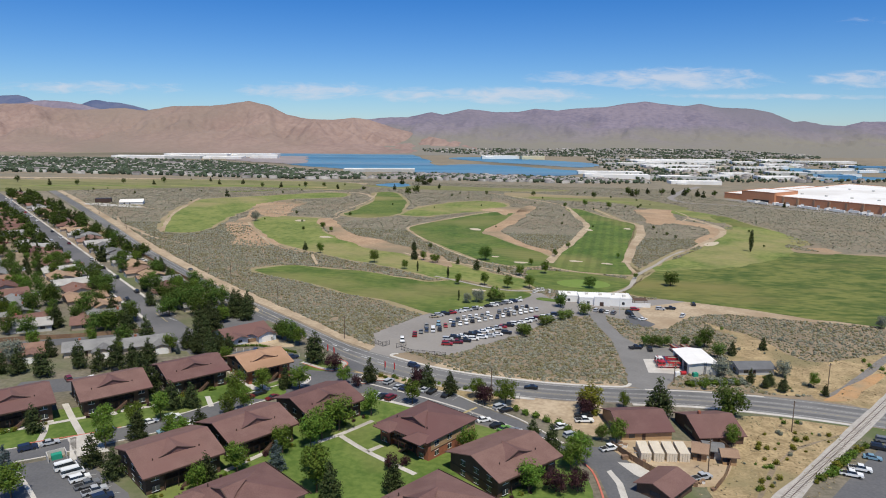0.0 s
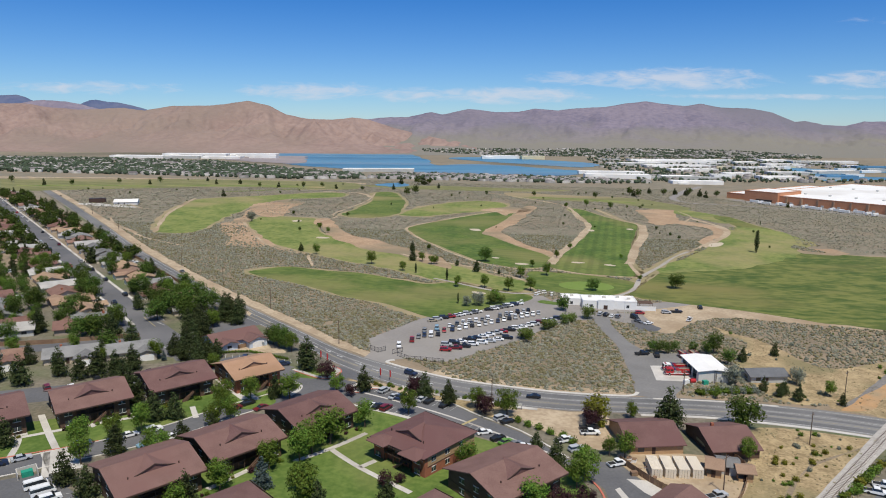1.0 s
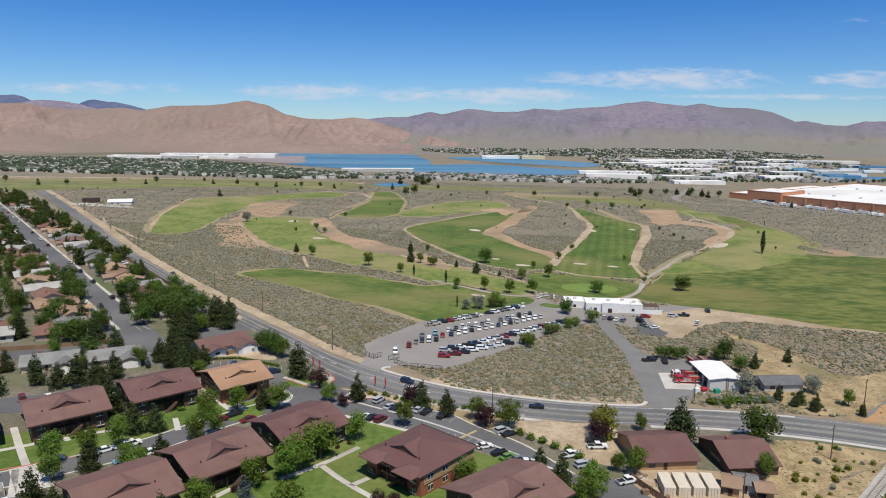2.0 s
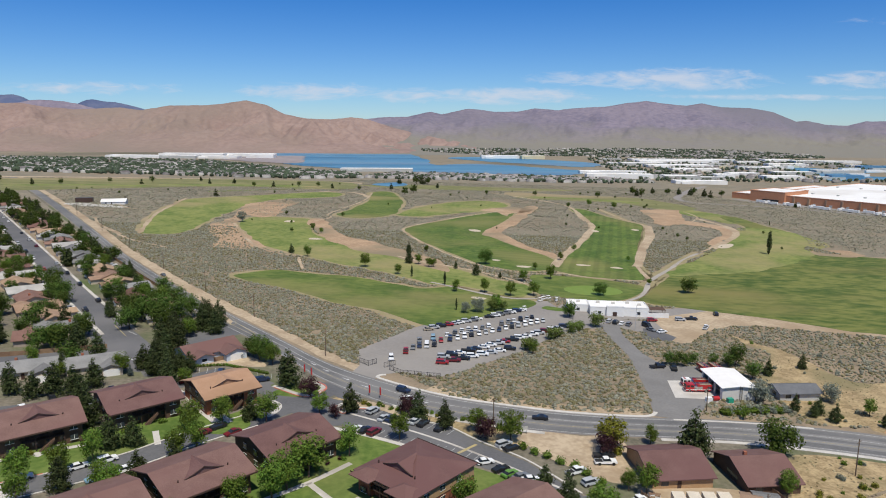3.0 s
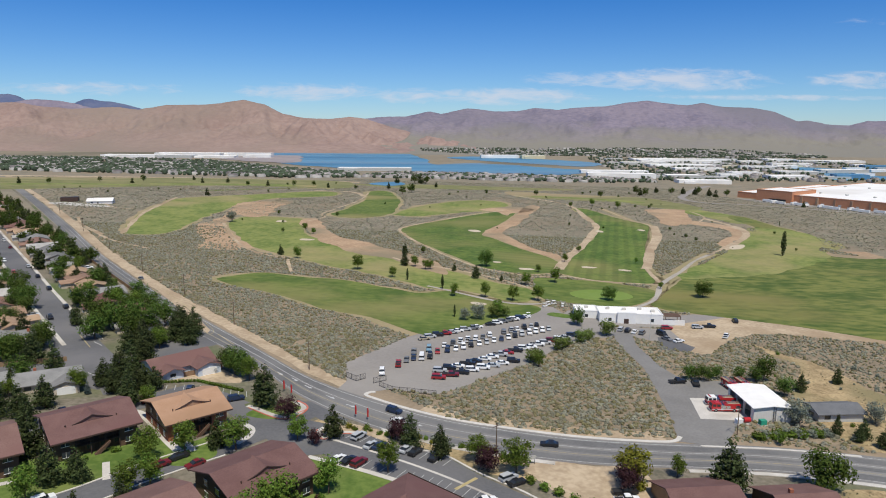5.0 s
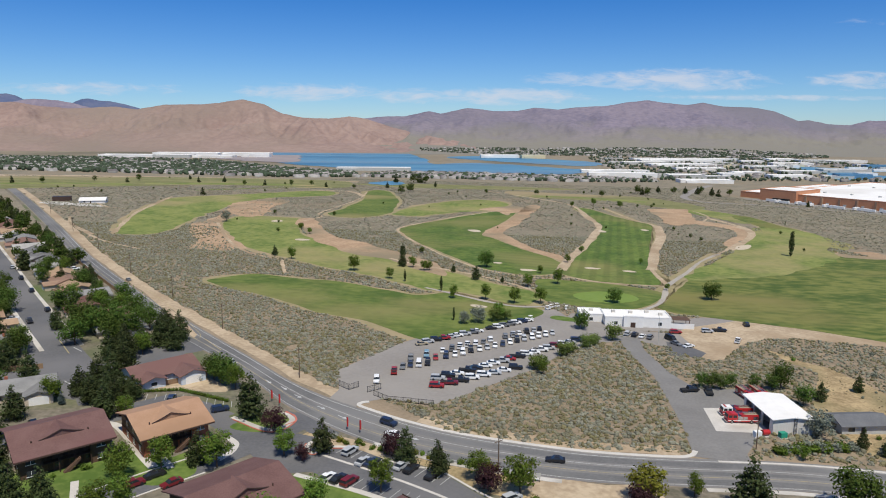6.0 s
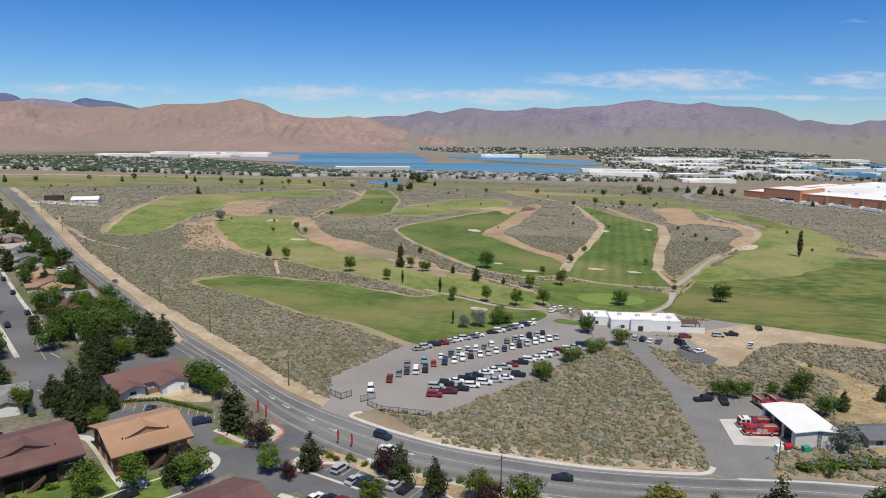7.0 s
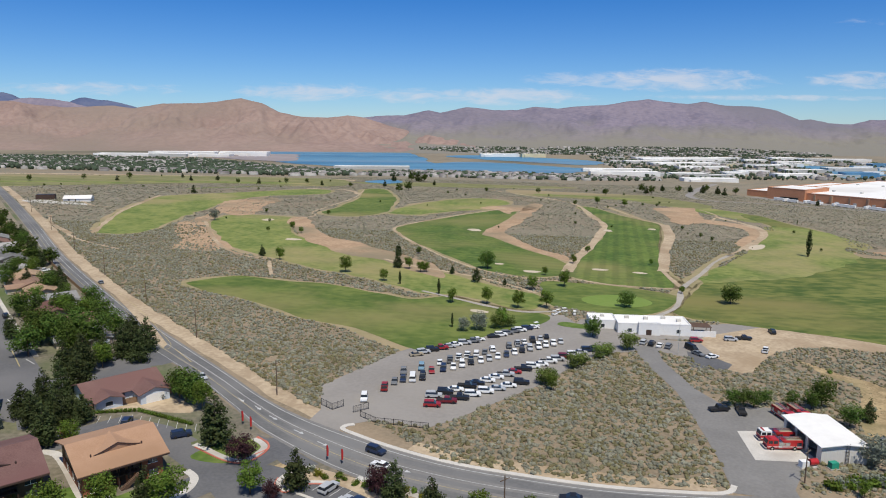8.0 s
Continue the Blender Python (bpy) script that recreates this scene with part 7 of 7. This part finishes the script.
def iron_fence(pts, high, label):
    f = thing("iron_fence", Matrix(), label, "fence")
    for (ax, ay), (bx, by) in zip(pts, pts[1:]):
        a, b = Vector((ax, ay)), Vector((bx, by))
        n = int((b - a).length / 2.4) + 1
        for k in range(n + 1):
            p = a.lerp(b, k / n)
            part("post", Geo().box(p.x - .06, p.x + .06, p.y - .06, p.y + .06, gz(p.x, p.y) - .2, gz(p.x, p.y) + high + .1), "dark_metal", f)
        bars, m = Geo(), int((b - a).length / 0.22)
        for k in range(m):
            p = a.lerp(b, k / m)
            bars.box(p.x - .015, p.x + .015, p.y - .015, p.y + .015, gz(p.x, p.y), gz(p.x, p.y) + high)
        ang = math.degrees(math.atan2(by - ay, bx - ax))
        c, L = a.lerp(b, .5), (b - a).length / 2
        for z in (.15, high - .08):
            bars.box(c.x - L, c.x + L, c.y - .03, c.y + .03, gz(c.x, c.y) + z - .04, gz(c.x, c.y) + z + .04, ang, (c.x, c.y))
        part("grille", bars, "dark_metal", f)
    return f


iron_fence([(-17.2, 262.4), (-13, 258.6), (-6, 257.3), (0.5, 256)], 1.6, "black iron bar fence beside the car park")
iron_fence([(-19.3, 264.6), (-15.6, 267.4)], 1.9, "open black iron gate at the car park")
iron_fence([(-28.4, 269.2), (-25, 266), (-22.4, 268.6)], 1.9, "open black iron gate at the car park")


def utility_pole(x, y, high, arm=True):
    p = thing("utility_pole", at(x, y, 40), "weathered wooden utility pole with a crossarm", "utility pole", "utility poles")
    part("pole", Geo().tube((0, 0, -.5), (0, 0, high), .17, .11, 8), "wood_pole", p)
    if arm:
        part("crossarm", Geo().box(-1.2, 1.2, -.07, .07, high - .9, high - .74), "wood_pole", p)
        for q in (-1.05, -.5, .5, 1.05):
            part("insulator", Geo().tube((q, 0, high - .74), (q, 0, high - .5), .05, .03, 6), "grey_wall", p)
    return p


POLES = [(-160, 421), (-119, 372), (-81.5, 325), (-41.6, 275)]
for x, y in [(-330, 648), (-262, 556), (-208, 484)] + POLES + [(15.6, 214.6), (69.2, 166.3), (105.4, 195), (137, 232.6), (82.7, 234.4)]:
    utility_pole(x, y, 10.0 if x != 82.7 else 8)
lp = thing("flagpole", at(85, 323), "slim grey steel pole in the car park", "pole")
part("pole", Geo().tube((0, 0, -.3), (0, 0, 11), .12, .07, 8), "grey_wall", lp)
part("finial", Geo().tube((0, 0, 11), (0, 0, 11.2), .1, .02, 8), "chrome", lp)
for x, y in ((-45.5, 255.2), (-42.6, 252.1), (-21.7, 238), (-18.2, 236.4)):
    b = thing("banner", at(x, y, 30), "tall narrow red feather banner on a pole", "banner", "red banners")
    part("pole", Geo().tube((0, 0, -.2), (0, 0, 3.6), .04, .03, 6), "dark_metal", b)
    part("cloth", Geo().profile([(0, 1.0), (.42, .9), (.5, 2.6), (.35, 3.5), (0, 3.6)], -.02, .02), "fire_red", b)
sg = thing("road_sign", at(24.2, 213.6, 10), "grey roadside sign board on two posts", "sign")
part("board", Geo().box(-.9, .9, -.04, .04, 1.3, 2.3), "grey_wall", sg)
for q in (-.7, .7):
    part("post", Geo().box(q - .05, q + .05, .04, .12, -.3, 2.3), "dark_metal", sg)
en = thing("dumpster_enclosure", at(-99.5, 163.6, 38), "low block wall round a green refuse bin", "enclosure")
part("wall", Geo().box(-2.2, 2.2, 1.4, 1.6, -.3, 1.9).box(-2.2, -2.0, -1.6, 1.4, -.3, 1.9).box(2.0, 2.2, -1.6, 1.4, -.3, 1.9), "concrete", en)
part("bin", Geo().box(-1.2, 1.2, -.7, .9, -.2, 1.4), "tank_green", en, "green refuse bin")
for k in range(5):
    x, y, turn = [(50, 371, 20), (52, 374, 40), (55, 376.5, 10), (58.5, 372, 80), (40, 352.5, 30)][k]
    c = thing("golf_cart", at(x, y, turn, .1), "white golf cart with a canopy", "golf cart", "golf carts")
    part("body", Geo().profile([(-1.2, .25), (1.2, .25), (1.25, .7), (.5, .75), (.3, .5), (-.3, .5), (-.4, .85), (-1.2, .85)], -.55, .55), "white_paint", c)
    part("canopy", Geo().box(-1.0, .8, -.6, .6, 1.75, 1.83), "white_paint", c)
    part("struts", Geo().tube((.75, .5, .7), (.6, .5, 1.75), .03, .03, 5).tube((.75, -.5, .7), (.6, -.5, 1.75), .03, .03, 5).tube((-.9, .5, .8), (-.9, .5, 1.75), .03, .03, 5).tube((-.9, -.5, .8), (-.9, -.5, 1.75), .03, .03, 5), "dark_metal", c)
    for q in (.8, -.8):
        for s in (-1, 1):
            part("wheel", Geo().tube((q, s * .42, .22), (q, s * .58, .22), .22, .22, 10), "tyre", c)

# sheds at the far end of the course
drape("concrete_pad", [(-385, 728), (-372, 716), (-322, 706), (-318, 718), (-352, 728), (-372, 738)], "concrete", 0.12, "pale concrete pad before sheds", cover=False)
flat_building("dark_shed", at(-373, 744, 20), [(-8, 8, -4, 4, 4.6)], "brown_trim", "dark_metal", "black windowless storage shed on a concrete pad", "shed", 0.1, False)
house(at(-340, 740, 15), 23, 14, "white_roof", "white_paint", "white shed with a pale pitched roof", False, False)

# ---- the big distribution warehouse ----
P0, WU, WV = Vector((435, 1086)), Vector((0.577, -0.817)), Vector((0.817, 0.577))
wm = Matrix.Translation((P0.x, P0.y, -20.4)) @ Matrix.Rotation(math.atan2(WU.y, WU.x), 4, "Z")
wh = thing("warehouse", wm, "huge terracotta warehouse with a flat white roof", "warehouse")
for x0, x1, y0, y1, z0, z1 in ((0, 42, 12, 260, -6, 7.5), (42, 470, 0, 330, -14, 10.5), (40, 92, -5, 60, -6, 15)):
    part("wall", Geo().box(x0, x1, y0, y1, z0, z1), "terracotta_wall", wh)
    part("roof", Geo().box(x0 + .6, x1 - .6, y0 + .6, y1 - .6, z1, z1 + .25), "white_roof", wh)
    part("parapet", Geo().box(x0 - .2, x1 + .2, y0 - .2, y0 + .6, z1, z1 + 1).box(x0 - .2, x1 + .2, y1 - .6, y1 + .2, z1, z1 + 1).box(x0 - .2, x0 + .6, y0 + .6, y1 - .6, z1, z1 + 1).box(x1 - .6, x1 + .2, y0 + .6, y1 - .6, z1, z1 + 1), "terracotta_wall", wh)
for k in range(16):
    part("buttress", Geo().box(102 + k * 22, 104.5 + k * 22, -4 if k % 2 else -1.2, 0, -14, 10), "roof_tan", wh)
    if k < 9:
        part("dock_door", Geo().box(108 + k * 22, 112 + k * 22, -.3, -.02, -1.5, 3.2), "grey_wall", wh)
part("entrance", Geo().box(60, 84, -7, -5.1, 0, 4.2), "car_glass", wh, "dark glazed entrance")
for k in range(22):
    u, v = 60 + (k % 11) * 36, 60 + (k // 11) * 150
    part("rooftop_unit", Geo().box(u, u + 3, v, v + 4, 10.5, 12.4), "grey_wall", wh)
trailer_rnd = random.Random(3)
for k in range(26):
    u, v = 70 + k * 12 + trailer_rnd.uniform(-2, 2), -26 - (k % 3) * 6
    p = P0 + WU * u + WV * v
    t = thing("truck_trailer", at(p.x, p.y, -54.8 + trailer_rnd.choice((0, 90))), "white box trailer parked at the warehouse", "trailer", "trailers at the warehouse")
    part("box", Geo().box(-6.5, 6.5, -1.3, 1.3, 1.1, 4.1), "white_paint", t)
    part("axles", Geo().box(-5.5, -3, -1.2, 1.2, 0, 1.1).box(4.5, 5, -1, 1, 0, 1.1), "tyre", t)
drape("warehouse_yard", [tuple(P0 + WU * u + WV * v) for u, v in ((10, -12), (60, -40), (460, -46), (470, 0), (40, 0))], "lot_asphalt", 0.1, "pale asphalt yard of the warehouse", closed_curve=False)

# ---- far industrial halls ----
mat("blue_metal", (0.09, 0.22, 0.36), (0.12, 0.27, 0.42), 0.05, 0.5)
mat("cream_wall", (0.60, 0.54, 0.36), (0.66, 0.60, 0.42), 0.05, 0.8)
HALLS = "-1010,2300,190,50,8 -860,2280,120,50,9 -740,2290,140,45,7 -860,2400,220,55,11 -690,2440,200,50,10 -610,2330,90,40,10 -163,1697,174,36,7 190,2420,130,36,10 300,2395,80,34,11 380,1535,142,34,9 400,1680,190,30,8 516,1545,92,44,9 511,1413,125,30,8 760,2290,380,60,9 720,2180,300,50,10 650,1960,220,50,9 580,2060,160,40,9 750,1566,107,36,9 932,2170,82,40,10 1090,2310,110,50,10 1000,2060,140,40,9 840,1700,120,40,8 640,1800,150,36,8 860,1910,130,36,8 1220,2250,260,40,9 700,1660,90,30,8 980,1760,150,34,9"
for k, item in enumerate(HALLS.split()):
    x, y, w, d, hh = (float(v) for v in item.split(","))
    if k > 9:
        w, hh = w * 0.82, hh * 0.78
    flat_building("industrial_hall", at(x, y, -4 + (k * 37 % 9)), [(-w / 2, w / 2, -d / 2, d / 2, hh), (-w / 2 + w * .1, -w / 2 + w * .3, -d / 2 - 6, -d / 2, hh * .6)], "cream_wall" if k == 8 else ("grey_wall" if k % 5 == 1 else "white_roof"), "white_roof", "long low white industrial hall with a flat roof", "industrial hall", 0.6, False)
hall_rnd = random.Random(14)
for k in range(34):
    x, y = hall_rnd.uniform(470, 1250), hall_rnd.uniform(1480, 2380)
    w, d, hh = hall_rnd.uniform(22, 70), hall_rnd.uniform(16, 30), hall_rnd.uniform(4.5, 8)
    if x > 0.63 * y:
        continue
    flat_building("industrial_hall", at(x, y, hall_rnd.uniform(-8, 8)), [(-w / 2, w / 2, -d / 2, d / 2, hh)], hall_rnd.choice(("cream_wall", "grey_wall", "white_paint", "grey_wall")), hall_rnd.choice(("white_roof", "grey_wall", "white_roof")), "small low industrial shed with a flat pale roof", "industrial shed", 0.4, False)
for x, y, w in ((897, 1580, 70), (1180, 1930, 90)):
    flat_building("industrial_hall", at(x, y, -3), [(-w / 2, w / 2, -16, 16, 9)], "blue_metal", "blue_metal", "long low blue metal industrial hall", "industrial hall", 0.5, False)


# ---- far suburbs: countless small houses and trees ----
def far_z(x, y):
    return max(gz(x, y), apron(x, y))


def small_houses(name, x, y, z, key, label, seed):
    rng = np.random.default_rng(seed)
    n = len(x)
    box = np.array([(-.5, -.5, -.3), (.5, -.5, -.3), (.5, .5, -.3), (-.5, .5, -.3), (-.5, -.5, .55), (.5, -.5, .55), (.5, .5, .55), (-.5, .5, .55), (-.5, 0, 1), (.5, 0, 1)])
    fw = np.array([(0, 1, 5), (0, 5, 4), (1, 2, 6), (1, 6, 5), (2, 3, 7), (2, 7, 6), (3, 0, 4), (3, 4, 7), (4, 5, 9), (4, 9, 8), (6, 7, 8), (6, 8, 9), (5, 6, 9), (7, 4, 8)])
    S = np.stack([rng.uniform(11, 17, n), rng.uniform(8, 11, n), rng.uniform(4.2, 6.0, n)], 1)
    a = rng.choice([0.6, 0.6 + 1.57, 0.1, 2.2], n)
    c, s = np.cos(a)[:, None], np.sin(a)[:, None]
    V = box[None] * S[:, None, :]
    V = np.stack([V[..., 0] * c - V[..., 1] * s + x[:, None], V[..., 0] * s + V[..., 1] * c + y[:, None], V[..., 2] + z[:, None]], -1).reshape(-1, 3)
    F = (fw[None] + 10 * np.arange(n)[:, None, None]).reshape(-1, 3)
    ob = new(name, arrays(name, V, F, key))
    me = ob.data
    me.materials.append(M["far_wall"])
    me.polygons.foreach_set("material_index", np.tile(np.array([1] * 8 + [0] * 4 + [1] * 2), n).astype(np.int32))
    return tagged(ob, label, "houses", "", "stuff")


mat("far_wall", (0.24, 0.23, 0.21), (0.40, 0.38, 0.35), 0.02, 0.85, per_island=0.3)
mat("far_roof", (0.20, 0.18, 0.17), (0.34, 0.31, 0.295), 0.02, 0.9, per_island=0.45)
TOWNS = [([(-1500, 1190), (-700, 1150), (-240, 1200), (-150, 1290), (-190, 1560), (-420, 1800), (-700, 2120), (-1100, 2230), (-1700, 2300)], 0.0012, 0.0098, "far_roof"),
         ([(-150, 1300), (80, 1330), (300, 1340), (420, 1400), (330, 1500), (100, 1570), (-120, 1600)], 0.0026, 0.0052, "far_roof"),
         ([(-90, 2860), (150, 2680), (700, 2580), (1400, 2580), (1500, 2800), (1200, 2950), (600, 2980), (-100, 2960)], 0.0006, 0.0088, "far_roof"),
         ([(420, 1440), (700, 1480), (1150, 1500), (1300, 1900), (1200, 2500), (500, 2480), (430, 1900)], 0.0004, 0.0028, "far_roof")]
for k, (poly, ph, pt, key) in enumerate(TOWNS):
    x, y, z = scatter(poly, ph, 30 + k)
    z = np.array([far_z(a, b) for a, b in zip(x, y)])
    small_houses("far_houses", x, y, z, key, "far suburb of small pitched-roof houses", 40 + k)
    x, y, z = scatter(poly, pt, 50 + k, patch=0.25, scale=0.012)
    z = np.array([far_z(a, b) for a, b in zip(x, y)])
    R = np.random.default_rng(60 + k).uniform(1.9, 4.7 if k != 2 else 3.6, len(x))
    clumps("far_trees", np.stack([x, y, z], 1), R, "far_trees", "dark green trees of a far suburb", "trees", flat=0.95, seed=70 + k)
# trees along the far course and before the lake
for item in "-537,928,9 -507,942,8 -422,1027,9 -422,992,7 -340,1031,8 -269,1007,7 -244,1018,8 -211,1033,8 -185,1044,7 -272,852,9 -52,951,11 -42,982,12 -77,1037,9 -73,1156,14 -45,1155,16 -35,1160,15 -27,1164,13 288,1080,13 289,1061,11 294,1053,12 219,1008,9 402,1093,12 405,1075,11 394,1120,12 433,1105,10 471,950,8 -120,1010,6 -160,1020,7 -310,1050,8 -370,1080,7 60,1000,6 130,1010,7 -10,1090,8 330,1120,10 350,1110,10 370,1115,11 385,1105,12 -600,960,9 -640,930,10 -470,1000,7".split():
    x, y, h = (float(v) for v in item.split(","))
    plant(tree_rnd.choice("fq"), x, y, h, "trees on the far course")
far_shrub = random.Random(4)
for k in range(70):
    x, y = far_shrub.uniform(-480, 300), far_shrub.uniform(560, 1100)
    if x < -0.5 * (y - 200) + 40 and y < 700:
        continue
    plant("f", x, y, far_shrub.uniform(1.8, 4.2), "small trees on the course")

# ---- the far garden trees, beyond counting, in one mesh ----
FV, FF, FM, base = [], [], [], 0
for e, m in FAR:
    for o in e.children:
        me = o.data
        v = np.empty(len(me.vertices) * 3, np.float32)
        me.vertices.foreach_get("co", v)
        v = v.reshape(-1, 3) @ np.array(m.to_3x3()).T + np.array(m.translation)
        quads = [tuple(p.vertices) for p in me.polygons if len(p.vertices) == 4]
        FV.append(v)
        FF.append(np.array(quads) + base)
        FM += [("leaf_dark", "leaf_pine", "bark").index(me.materials[0].name)] * len(quads)
        base += len(v)
far = arrays("far_garden_trees", np.concatenate(FV), np.concatenate(FF), "leaf_dark")
far.materials.append(M["leaf_pine"])
far.materials.append(M["bark"])
far.polygons.foreach_set("material_index", np.array(FM, np.int32))
tagged(new("far_garden_trees", far), "dark green trees of far gardens and of the course", "trees", "", "stuff")

# ---- clear away the models that were only copied ----
for e in [t[0] for k in TREES.values() for t in k] + MODELS + PLAIN + BUSH + list(CARS.values()):
    for o in [*e.children_recursive, e]:
        bpy.data.objects.remove(o)
